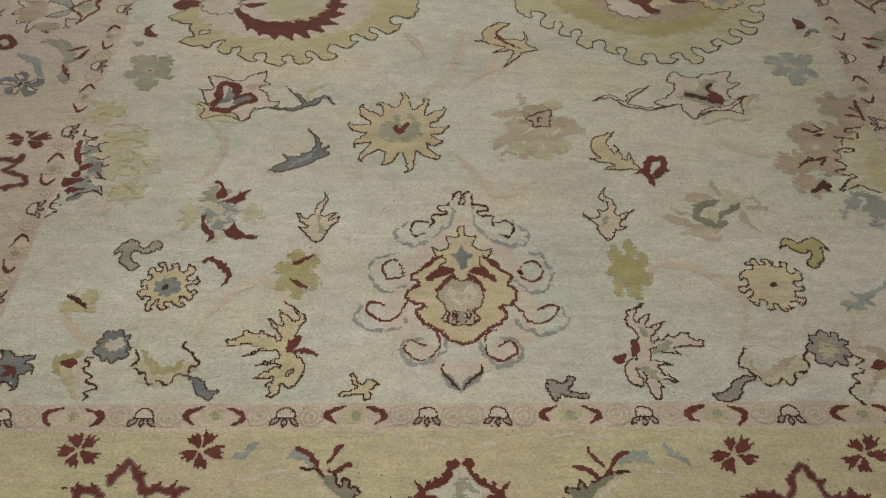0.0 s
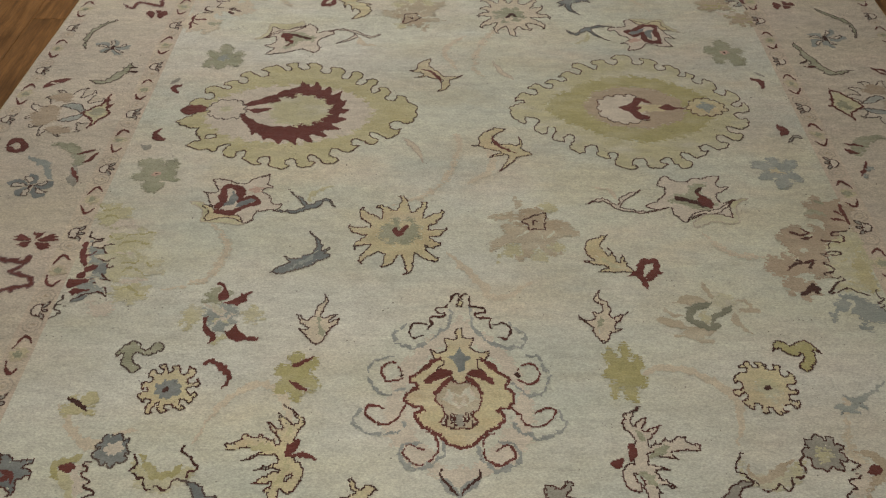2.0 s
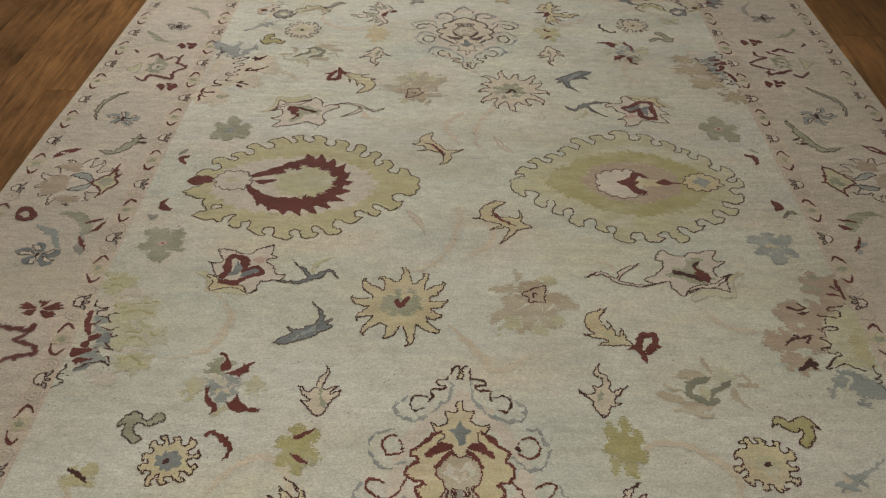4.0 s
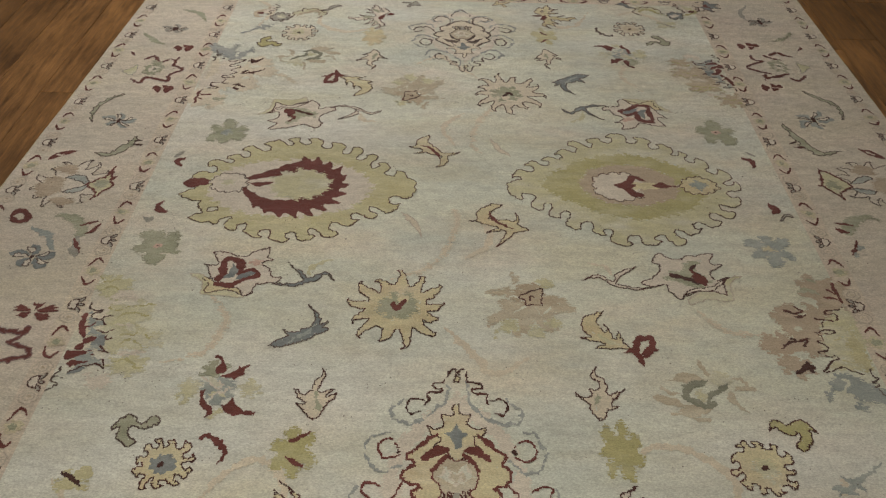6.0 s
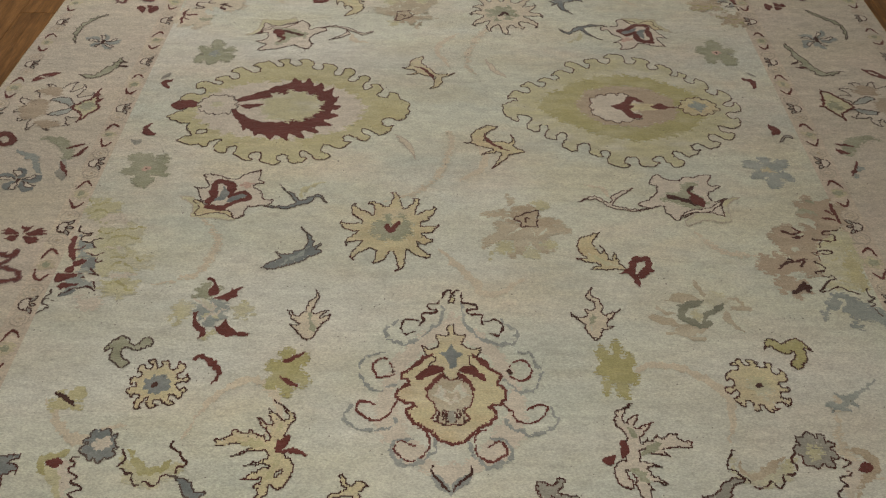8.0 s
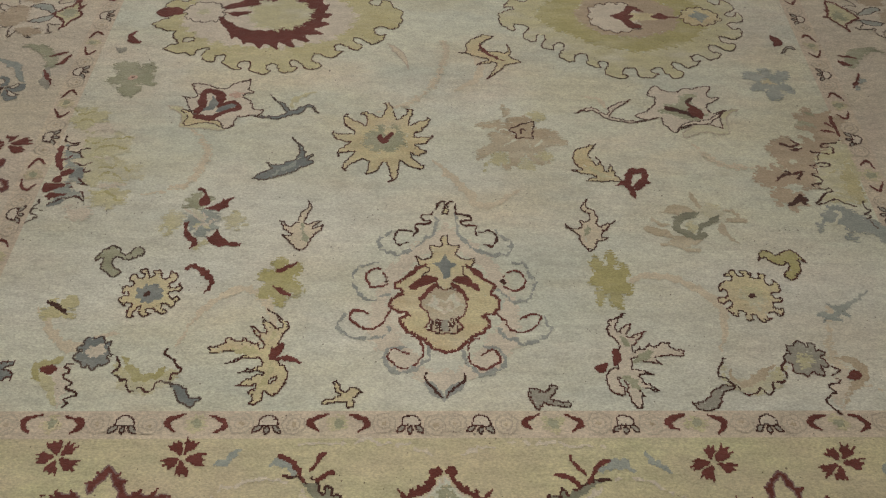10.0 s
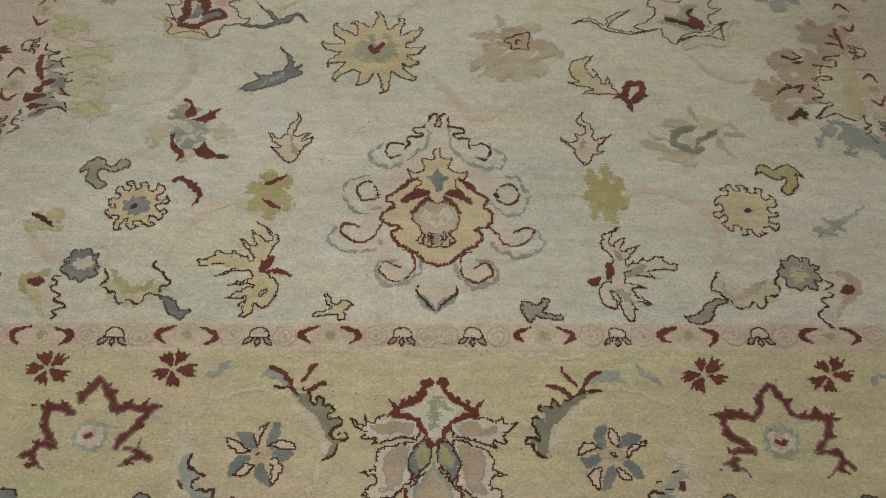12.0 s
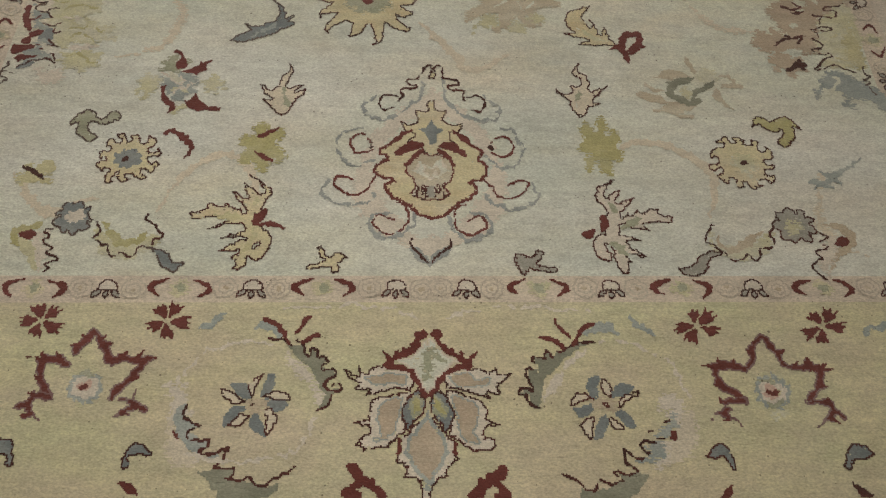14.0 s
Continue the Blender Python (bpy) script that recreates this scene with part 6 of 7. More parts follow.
weave('tiny_bud',
      shape("maroon", None, limb(1.6, (-53.4, 43.8), (-51.4, 42.5), (-49.9, 41.5))), far=((0, 60), (0.9, 394.1)))
weave('tiny_bud',
      shape("maroon", None, limb(1.6, (54.2, 44.3), (51.4, 42.1))), far=((0, 60), (0.9, 394.1)))
weave('tiny_bud',
      shape("brown", None, limb(1.4, (75.5, 45), (79, 42.4))), far=((0, 60), (0.9, 394.1)))
weave('faded_sprig',
      shape("sky", None, limb(1.8, (-44.3, 73), (-42, 74.5), (-39, 76.8))), far=((0, 60), (0.9, 394.1)))
weave('faded_sprig',
      shape("sky", None, limb(1.8, (39.3, 77.7), (41.1, 75.5), (44.6, 73.6))), far=((0, 60), (0.9, 394.1)))
weave('faded_sprig',
      shape("sky", None, limb(1.8, (85.6, 74.3), (88.5, 75.9), (92.5, 77.7))), far=((0, 60), (0.9, 394.1)))
weave('tendril',
      shape("shell", None, limb(0.6, (-47.1, 57.5), (-46.2, 63), (-42.6, 67.9), (-35.6, 70.8), (-30.2, 70.7), k="e")), far=((0, 60), (0.9, 394.1)))
weave('tendril',
      shape("shell", None, limb(0.6, (-28.8, 77.7), (-17.9, 78.9), (-7.8, 78.1), (-1.7, 76), k="e")), far=((0, 60), (0.9, 394.1)))
weave('tendril',
      shape("shell", None, limb(0.6, (2.2, 76.1), (10, 78.5), (20.1, 79.4), (31.3, 78.8), k="e")), far=((0, 60), (0.9, 394.1)))
weave('tendril',
      shape("shell", None, limb(0.6, (32.9, 71.7), (40.5, 71.1), (46.5, 66.7), (48.9, 60.3), k="e")), far=((0, 60), (0.9, 394.1)))
weave('tendril',
      shape("shell", None, limb(0.6, (-43.7, 49.1), (-33.5, 47.2), (-23.8, 49.3), (-20.4, 55.7), k="e")), far=((0, 60), (0.9, 394.1)))

# side borders
weave('side_border_palmette',
      shape("shell", "bark", curls((-125.7, 219.9), 12.6, 13.6, 13)),
      shape("mauve", None, bloom((-131.2, 218.1), 5.1, 6.1, 5, 0.2), bloom((-129.2, 227.6), 4.4, 2.9, 5, 0.2), bloom((-124.8, 210.6), 4.5, 2.3, 5, 0.2)),
      shape("sky", "bark", limb(3, (-128.5, 223), (-124, 223.2), (-118.4, 219.3)), limb(3, (-127, 215.6), (-122.4, 216.4), (-119.4, 219))),
      shape("goldpale", "maroon", patch((-113.7, 227.4), (-116.3, 224.1), (-120.5, 219.2), (-116, 215.4), (-116.3, 211.2), (-111.4, 219.2), smooth=False), w=2),
      shape("sage", None, bloom((-115.1, 220.4), 2.7, 2.8, 6, 0.2)),
      shape("maroon", None, limb(1.6, (-114.6, 225.5), (-114.2, 230), k="t"), limb(1.6, (-112.6, 223), (-111.4, 224.9), k="t")))
weave('side_border_palmette',
      shape("shell", "bark", curls((139.2, 229.7), 13.6, 14.3, 13)),
      shape("mauve", None, bloom((138, 236.9), 4.7, 3.4, 5, 0.2), bloom((143, 228.1), 5.7, 6.5, 5, 0.2)),
      shape("sky", "bark", limb(3, (130.7, 229.4), (136.3, 232.2), (139.1, 232.3)), limb(3, (130.2, 226.9), (133.6, 225.1), (138.4, 225.2))),
      shape("goldpale", "maroon", patch((122.5, 238.4), (127.2, 233.2), (131.4, 228.2), (125.6, 223.6), (125.9, 219.3), (120.4, 227.8), smooth=False), w=2),
      shape("sage", None, bloom((124.7, 228.3), 2.8, 2.9, 6, 0.2)),
      shape("maroon", None, limb(1.6, (122.7, 231.1), (120.4, 232.3), k="t"), limb(1.6, (120.8, 227.8), (118.9, 227.7), k="t")))
weave('sickle_leaf',
      shape("sage", None, limb(4.4, (-124.9, 202.8), (-118.3, 202.4), (-114, 197.5), (-112.8, 192.2))),
      shape("taupe", None, limb(3, (-113.8, 194), (-112.5, 187.5), (-110.7, 183.5))),
      shape("maroon", None, limb(1.3, (-114.4, 198.6), (-109.7, 201)), limb(1.4, (-112.1, 194.9), (-110.1, 196), (-108.8, 199.4)), limb(1.2, (-114.2, 192.2), (-110.1, 185.6))))
weave('sickle_leaf',
      shape("sage", None, limb(4.4, (133.8, 210.6), (126.5, 211), (120.8, 205.1), (120.7, 200.1))),
      shape("sky", None, limb(3.2, (118.1, 192.1), (121, 196.4), (122.8, 194.8))),
      shape("maroon", None, limb(1.3, (117.9, 207.8), (123.3, 207.1)), limb(1.4, (116.9, 206.1), (118.6, 203.9), (121.2, 203.4)), limb(1.2, (121.9, 199.6), (117.6, 192.6))))
weave('pinwheel_flower',
      shape("slate", None, limb(2.8, (-122.3, 183.9), (-119.1, 184), (-117.6, 185.8)), limb(2.8, (-123.5, 184.4), (-123.3, 186.9), (-125.6, 189.2)), limb(2.8, (-124.3, 183.9), (-127.5, 185.3), (-130.3, 184.9)), limb(2.8, (-123.5, 182.9), (-125.5, 181.3), (-125.1, 179.1)), limb(2.8, (-122.3, 182.9), (-120.5, 180.5), (-117.4, 179.6))),
      shape("shell", "bark", limb(1.8, (-122.6, 184.2), (-119.8, 185), (-119.6, 186.5)), limb(1.8, (-123.8, 184.4), (-124.9, 187.1), (-126.6, 188.1)), limb(1.8, (-124.2, 183.6), (-127.5, 184.3), (-129, 183.5)), limb(1.8, (-123.1, 182.9), (-124.1, 180.6), (-123.4, 179.2)), limb(1.8, (-122.2, 183.2), (-119.5, 181.3), (-117.6, 181.1))),
      shape("brown", None, bloom((-123.2, 183.6), 0.6, 1, 5, 0.1)))
weave('pinwheel_flower',
      shape("sky", None, limb(2.4, (132.7, 269.6), (135.9, 269.3), (139, 271)), limb(2.4, (132.1, 270.4), (134.8, 273.3), (134.9, 276.2)), limb(2.4, (130.7, 269.9), (129.4, 272.3), (126, 272.2)), limb(2.4, (130.5, 268.7), (127.2, 267.4), (125, 264.6)), limb(2.4, (131.8, 268.8), (131.1, 265.6), (133.1, 264.1))),
      shape("shell", "bark", limb(1.6, (132.6, 270), (136.3, 270.5), (138, 272.2)), limb(1.6, (131.7, 270.4), (133.4, 273.7), (132.9, 275.3)), limb(1.6, (130.6, 269.5), (128.1, 271), (126.1, 270.6)), limb(1.6, (130.9, 268.7), (127.6, 266.3), (127.1, 264.7)), limb(1.6, (132.2, 268.8), (132.9, 266.5), (134.5, 265.7))),
      shape("brown", None, bloom((131.6, 269.6), 0.8, 1.6, 5, 0.1)))
weave('sickle_leaf',
      shape("sage", "bark", limb(3, (-123.7, 237.8), (-117.5, 237.4), (-113.1, 243.8), (-112.3, 248.9), teeth=5)),
      shape("brown", None, limb(1.2, (-113, 243.5), (-108.7, 243.3)), limb(1.2, (-112.2, 246), (-109.9, 246.1))))
weave('sickle_leaf',
      shape("sage", "bark", limb(3, (133.9, 248.9), (126.3, 247.5), (121.9, 255.4), (119.3, 266.7), teeth=5)),
      shape("brown", None, limb(1.2, (117.6, 253), (120.9, 255.3)), limb(1.3, (118.3, 250.8), (123.1, 251))))
weave('bud_ring',
      shape("maroon", None, limb(2, (-136.7, 202.1), (-136, 205.2), (-132.5, 203.6), (-132, 200.6), (-134.6, 200.2), (-136.7, 202.1), k="e"), limb(1.4, (-131.7, 200.9), (-130.1, 202))))
weave('bud_ring',
      shape("maroon", None, limb(3, (-137.5, 233.2), (-134.7, 236.7), (-129.7, 239))),
      shape("shell", None, limb(1.2, (-135.9, 235.3), (-133.2, 236.8))))
weave('bud_ring',
      shape("maroon", None, limb(3, (141, 250.9), (144.3, 248.2), (148.1, 244.8))),
      shape("shell", None, limb(1.2, (143.4, 248.5), (145.7, 246.8))))
weave('pinwheel_flower',
      shape("sky", None, limb(2.4, (-121, 258.6), (-117.9, 258.3), (-115.8, 259.6)), limb(2.4, (-122.1, 259.3), (-121.4, 261.7), (-122.9, 264)), limb(2.4, (-122.9, 258.9), (-125.6, 260.7), (-128.6, 260.6)), limb(2.4, (-122.4, 257.8), (-124.9, 256.9), (-125.2, 254.6)), limb(2.4, (-121.4, 257.8), (-120.1, 255.2), (-117.6, 254.1))),
      shape("shell", "bark", limb(1.6, (-121.3, 259), (-118.4, 259.5), (-117.6, 260.7)), limb(1.6, (-122.5, 259.3), (-122.7, 262), (-124.1, 263.1)), limb(1.6, (-123, 258.5), (-126, 259.5), (-127.7, 259.1)), limb(1.6, (-122.2, 257.8), (-123.8, 255.8), (-123.4, 254.7)), limb(1.6, (-121.1, 258.2), (-119.2, 256), (-117.2, 255.3))),
      shape("brown", None, bloom((-122, 258.6), 0.8, 1.6, 5, 0.1)))
weave('sickle_leaf',
      shape("sage", "bark", limb(1.8, (-131.1, 257), (-133, 265.6), (-130.8, 273), (-125.5, 277.4), teeth=7)))
weave('sickle_leaf',
      shape("sage", "bark", limb(1.8, (132.9, 292.7), (139, 285.9), (144, 279.4), (143.1, 269.6), teeth=-7)))
weave('star_flower',
      shape("maroon", "plum", limb(1.5, (-127.6, 290.1), (-123.0, 286.2), (-121.7, 290.8), (-117.4, 289.6), (-112.5, 288.5), (-112.9, 293.4), (-108.7, 297.8), (-113.6, 300.9), (-113.2, 308.1), k="e"), limb(1.4, (-126.5, 305.1), (-123.1, 308.2), (-119.7, 303.5), (-116.1, 306.0), k="e"), limb(1.4, (-122.5, 307.7), (-123.9, 309.6), k="t"), limb(1.4, (-112.8, 289.8), (-114.6, 292.5), k="t"), limb(1.4, (-124.6, 287.5), (-126.0, 285.7), k="t"), limb(1.4, (-113.4, 304.7), (-115.8, 306.5), k="t"), limb(1.6, (-133.9, 312.1), (-130.8, 308.8))),
      dab("sage", bloom((-120.7, 298.2), 4.2, 6.5, 8, 0.35)),
      dab("shell", bloom((-120.6, 297.7), 2.4, 3.6, 7, 0.3)),
      dab("moss", bloom((-120.4, 297.3), 1.0, 1.2, 5, 0.3)),
      shape("goldpale", "taupe", patch((-132.4, 295.3), (-129.8, 298.7), (-127.7, 300.7), (-126.6, 294.7), (-128.5, 292.3))))
weave('star_flower',
      shape("maroon", "plum", limb(1.4, (121.9, 321.1), (122.4, 316.2), (125.6, 315.3), (118.3, 310.6), (121.0, 306.9), (125.8, 304.7), k="e"), limb(1.4, (127.1, 320.4), (130.2, 318.0), (133.5, 316.7), k="e"), limb(1.5, (129.9, 320.5), (133.8, 323.2), (136.3, 321.3), (139.2, 319.9), k="e"), limb(1.8, (123.3, 304.6), (123.5, 301.4), (129.0, 303.0), (133.7, 305.1), k="e"), limb(1.6, (132.7, 301.8), (135.0, 299.1), (139.7, 303.9), k="e"), limb(1.4, (123.0, 301.8), (122.1, 299.4), k="t"), limb(1.4, (134.7, 299.5), (137.2, 300.6), k="t"), limb(1.5, (145.6, 329.0), (143.7, 325.2))),
      dab("sage", bloom((130.8, 311.6), 4.4, 6.5, 8, 0.35)),
      dab("shell", bloom((130.8, 311.6), 2.6, 3.6, 7, 0.3)),
      dab("moss", limb(1.6, (130.3, 312.1), (131.7, 310.7))),
      shape("goldpale", "taupe", patch((139.2, 315.5), (140.8, 313.1), (144.0, 312.2), (141.5, 308.3), (138.4, 305.8))))
weave('crimson_petal',
      shape("maroon", None, limb(3, (-112.8, 316.3), (-111.2, 316.8), (-109.5, 317.2), k="b")), wobble=0.7)
weave('crimson_petal',
      shape("maroon", None, limb(3, (-113.4, 316.6), (-113.1, 317.8), (-113, 318.6), k="b")), wobble=0.7)
weave('crimson_petal',
      shape("maroon", None, limb(3, (-114.1, 316.3), (-115.9, 316.6), (-117.4, 317), k="b")), wobble=0.7)
weave('crimson_petal',
      shape("maroon", None, limb(3, (-113.9, 315.8), (-115, 314.8), (-115.8, 314.2), k="b")), wobble=0.7)
weave('crimson_petal',
      shape("maroon", None, limb(3, (-112.9, 315.7), (-111.6, 314.7), (-110.4, 313.8), k="b")), wobble=0.7)
weave('crimson_petal',
      shape("maroon", None, limb(3, (-112.1, 282.4), (-110.4, 282.9), (-108.7, 283.4), k="b")), wobble=0.7)
weave('crimson_petal',
      shape("maroon", None, limb(3, (-112.7, 282.7), (-112.4, 284), (-112.3, 284.8), k="b")), wobble=0.7)
weave('crimson_petal',
      shape("maroon", None, limb(3, (-113.4, 282.4), (-115.3, 282.9), (-116.8, 283.2), k="b")), wobble=0.7)
weave('crimson_petal',
      shape("maroon", None, limb(3, (-113.1, 281.9), (-114.3, 281), (-115.1, 280.4), k="b")), wobble=0.7)
weave('crimson_petal',
      shape("maroon", None, limb(3, (-112.2, 281.9), (-110.8, 280.9), (-109.6, 280), k="b")), wobble=0.7)
weave('crimson_petal',
      shape("maroon", None, limb(3, (123.5, 329.2), (125.7, 329.7), (127.8, 330.2), k="b")), wobble=0.7)
weave('crimson_petal',
      shape("maroon", None, limb(3, (123, 329.5), (124, 330.8), (124.6, 331.7), k="b")), wobble=0.7)
weave('crimson_petal',
      shape("maroon", None, limb(3, (122, 329.2), (120.2, 329.6), (118.7, 329.9), k="b")), wobble=0.7)
weave('crimson_petal',
      shape("maroon", None, limb(3, (122, 328.6), (120.2, 327.6), (118.9, 327), k="b")), wobble=0.7)
weave('crimson_petal',
      shape("maroon", None, limb(3, (123, 328.6), (124, 327.5), (124.8, 326.6), k="b")), wobble=0.7)
weave('crimson_petal',
      shape("maroon", None, limb(3, (123.5, 293.8), (125.5, 294.3), (127.5, 294.7), k="b")), wobble=0.7)
weave('crimson_petal',
      shape("maroon", None, limb(3, (123.1, 294.1), (124.1, 295.4), (124.6, 296.2), k="b")), wobble=0.7)
weave('crimson_petal',
      shape("maroon", None, limb(3, (122.1, 293.7), (120.5, 294.2), (119.1, 294.6), k="b")), wobble=0.7)
weave('crimson_petal',
      shape("maroon", None, limb(3, (122.1, 293.3), (120.3, 292.2), (119.2, 291.6), k="b")), wobble=0.7)
weave('crimson_petal',
      shape("maroon", None, limb(3, (123, 293.2), (123.9, 292.1), (124.6, 291.2), k="b")), wobble=0.7)
weave('pinwheel_flower',
      shape("taupe", None, limb(2.2, (-120.6, 333.8), (-117.9, 333.3), (-116, 334.5)), limb(2.2, (-121.5, 334.3), (-120.7, 336), (-122, 338.1)), limb(2.2, (-122.5, 334.2), (-124.7, 335.2), (-127.5, 335.6)), limb(2.2, (-122.2, 333.1), (-124.4, 332.5), (-124.8, 330.3)), limb(2.2, (-121, 333.2), (-120.2, 331), (-118, 330.1))),
      shape("shell", "bark", limb(1.5, (-121, 334.3), (-118.4, 334.4), (-117.5, 335.6)), limb(1.5, (-122, 334.2), (-122.1, 336.5), (-123.1, 337.5)), limb(1.5, (-122.6, 333.7), (-125.3, 334.6), (-126.5, 334)), limb(1.5, (-121.7, 333.2), (-123.4, 331.4), (-123.1, 330.4)), limb(1.5, (-120.7, 333.2), (-119.1, 331.6), (-117.5, 331.2))),
      shape("brown", None, bloom((-121.6, 333.7), 1, 2.2, 5, 0.1)))
weave('pinwheel_flower',
      shape("taupe", None, limb(2.2, (135.9, 352.8), (138.5, 352.4), (141.2, 353.6)), limb(2.2, (135.3, 353.4), (137.1, 355.2), (137, 357.6)), limb(2.2, (134.3, 353.3), (132.5, 354.4), (129.9, 354.9)), limb(2.2, (133.9, 352.1), (131.2, 351.4), (129.6, 349)), limb(2.2, (135.2, 352.2), (134.8, 349.9), (136.5, 348.8))),
      shape("shell", "bark", limb(1.5, (135.8, 353.4), (138.6, 353.5), (140.2, 354.8)), limb(1.5, (134.8, 353.3), (136, 355.7), (135.5, 356.9)), limb(1.5, (133.8, 352.7), (131.6, 353.8), (129.9, 353.1)), limb(1.5, (134.4, 352.2), (131.7, 350.3), (131.3, 349.1)), limb(1.5, (135.5, 352.2), (136.2, 350.5), (137.6, 350))),
      shape("brown", None, bloom((134.9, 352.8), 1, 2.4, 5, 0.1)))
weave('sickle_leaf',
      shape("sage", None, limb(2.6, (-133.5, 328.8), (-126.5, 321.2), (-121.9, 318.8))))
weave('sickle_leaf',
      shape("sage", None, limb(2.6, (147.5, 344.8), (140, 336.2), (133, 333.2))))
weave('sickle_leaf',
      shape("sage", None, limb(2.4, (-123, 353.2), (-114.5, 349.4), (-110, 341))))
weave('sickle_leaf',
      shape("taupe", None, limb(2, (133.4, 370.8), (128.3, 361.3), (130.1, 353.7))))
weave('crimson_petal',
      shape("maroon", None, limb(2.6, (-113.2, 161.8), (-111.1, 162.3), (-109.1, 162.7), k="b"), limb(1.3, (-111.5, 161.9), (-107.5, 161.9), k="t"), limb(1.3, (-111.6, 162.2), (-108.2, 163), k="t"), limb(1.3, (-111.9, 162.4), (-109.4, 164.1), k="t")), wobble=0.7)
weave('crimson_petal',
      shape("maroon", None, limb(2.6, (-113.9, 162.2), (-113.7, 163.6), (-113.6, 164.5), k="b"), limb(1.3, (-113.4, 163.2), (-112.1, 164.6), k="t"), limb(1.3, (-113.8, 163.3), (-113.7, 165), k="t"), limb(1.3, (-114.2, 163.3), (-115.2, 165.1), k="t")), wobble=0.7)
weave('crimson_petal',
      shape("maroon", None, limb(2.6, (-114.9, 161.8), (-117.2, 162.4), (-119.1, 162.8), k="b"), limb(1.3, (-116.6, 162.4), (-119.6, 163.9), k="t"), limb(1.3, (-116.7, 162.2), (-120, 162.9), k="t"), limb(1.3, (-116.7, 162), (-120, 161.9), k="t")), wobble=0.7)
weave('crimson_petal',
      shape("maroon", None, limb(2.6, (-114.5, 161.3), (-116, 160.3), (-117, 159.6), k="b"), limb(1.3, (-115.9, 160.7), (-118.5, 160), k="t"), limb(1.3, (-115.6, 160.5), (-117.4, 159.2), k="t"), limb(1.3, (-115.3, 160.3), (-115.9, 158.6), k="t")), wobble=0.7)
weave('crimson_petal',
      shape("maroon", None, limb(2.6, (-113.4, 161.2), (-111.6, 160), (-110, 159), k="b"), limb(1.3, (-112.2, 160.2), (-110.6, 158), k="t"), limb(1.3, (-112, 160.3), (-109.2, 158.5), k="t"), limb(1.3, (-111.7, 160.4), (-108.3, 159.3), k="t")), wobble=0.7)
weave('star_flower',
      shape("maroon", "plum", limb(1.4, (-124.8, 155.4), (-120, 154.2), (-114.5, 153.5), (-113, 156), k="e", teeth=5), limb(1.3, (-112.8, 155.5), (-113.7, 152.3), (-116.5, 150.2), k="e"), limb(1.3, (-116.5, 150.2), (-112.2, 148.7), (-109.1, 146.3), (-113.5, 144.4), (-118.5, 142.4), k="e", teeth=5)))
weave('sickle_leaf',
      shape("sky", None, limb(2.6, (-129.1, 197.5), (-122.9, 193.7), (-118, 186.2))))

# guard stripes


def fan(x, y, turn):
    """A small fan flower, upright where turn is 0."""
    m = np.array(Matrix.Rotation(radians(turn), 2))
    at = lambda *pts: [tuple(np.array(p) @ m.T + (x, y)) for p in pts]
    weave("fan_flower", shape("taupe", "brown", limb(1.5, *at((-0.8, -0.2), (-2.9, -2.0))), limb(1.4, *at((0, -0.4), (0, -2.5))), limb(1.5, *at((0.8, -0.2), (2.9, -2.0)))),
          shape("shell", "brown", patch(*at((-1.9, -0.5), (-1.6, 1.4), (0, 2.1), (1.6, 1.4), (1.9, -0.5)))), wobble=0.35)


def brackets(x, y, turn, gap=5.2, w=1.35):
    """Two facing crescents with a pale lozenge between."""
    m = np.array(Matrix.Rotation(radians(turn), 2))
    at = lambda s, *pts: [tuple(np.array((s * p[0], p[1])) @ m.T + (x, y)) for p in pts]
    weave("lozenge", dab("sand", bloom((x, y), 2.6, 2.2, 8, 0.2)), dab("sage", bloom((x, y), 1.2, 1.1, 5, 0.3)), wobble=0.6)
    for s in (-1, 1):
        weave("crescent", dab("maroon", limb(w, *at(s, (gap - 3.0, 2.1), (gap, 0.9), (gap + 0.5, -0.3), (gap - 1.4, -1.9)))), wobble=0.7)


def rings(x, y):
    """Nested scrolls beside a fan flower."""
    weave("scroll_ring", shape("stripe", "dust", bloom((x, y), 2.6, 2.4, 7, 0.12)), shape("stripe", "dust", bloom((x, y), 1.6, 1.4, 6, 0.15)), dab("fawn", bloom((x, y), 0.6, 0.5, 5, 0.2)), wobble=0.5)


def near_y(x):
    return 83.1 + 0.0205 * x


for k in range(4):
    for s, first, step in ((-1, -6.9, 28.4), (1, 7.3, 29.2)):
        x = first + s * k * step
        if -102 < x < 106:
            fan(x, near_y(x), 0)
            rings(x - 5.2, near_y(x)), rings(x + 5.2, near_y(x))
            fan(-x + 4, 371.5, 180)
        x = first + s * (k * step + 0.5 * step)
        if -98 < x < 104:
            brackets(x, near_y(x), 0)
            brackets(-x + 4, 371.5, 180)
for x, y, step, turn in ((-103.9, 219.3, 27.4, 90), (111.0, 226.3, 27.8, -90), (-141.6, 243.6, 27.8, 90), (153.6, 286.0, 26.8, -90)):
    for k in range(-7, 8):
        for what, yy in ((fan, y + k * step), (brackets, y + (k + 0.5) * step)):
            if 92 < yy < 366 or (abs(x) > 120 and 45 < yy < 425):
                lean = 0.03 * (yy - 240) if x < -120 else 0
                what(x + lean, yy, turn, *((4.9, 0.95) if what is brackets else ()))
                if what is fan:
                    rings(x + lean, yy - 4.6), rings(x + lean, yy + 4.6)


def near_side(y):
    """Left edge of the rug at y."""
    return -148.6 + 0.028 * (y - 150)


RUG_NEAR, RUG_FAR, RIGHT = 26.0, 428.0, 159.2
rug = tagged(new("rug"), "worn ivory and gold hand-knotted floral rug lying on the floor", "rug")


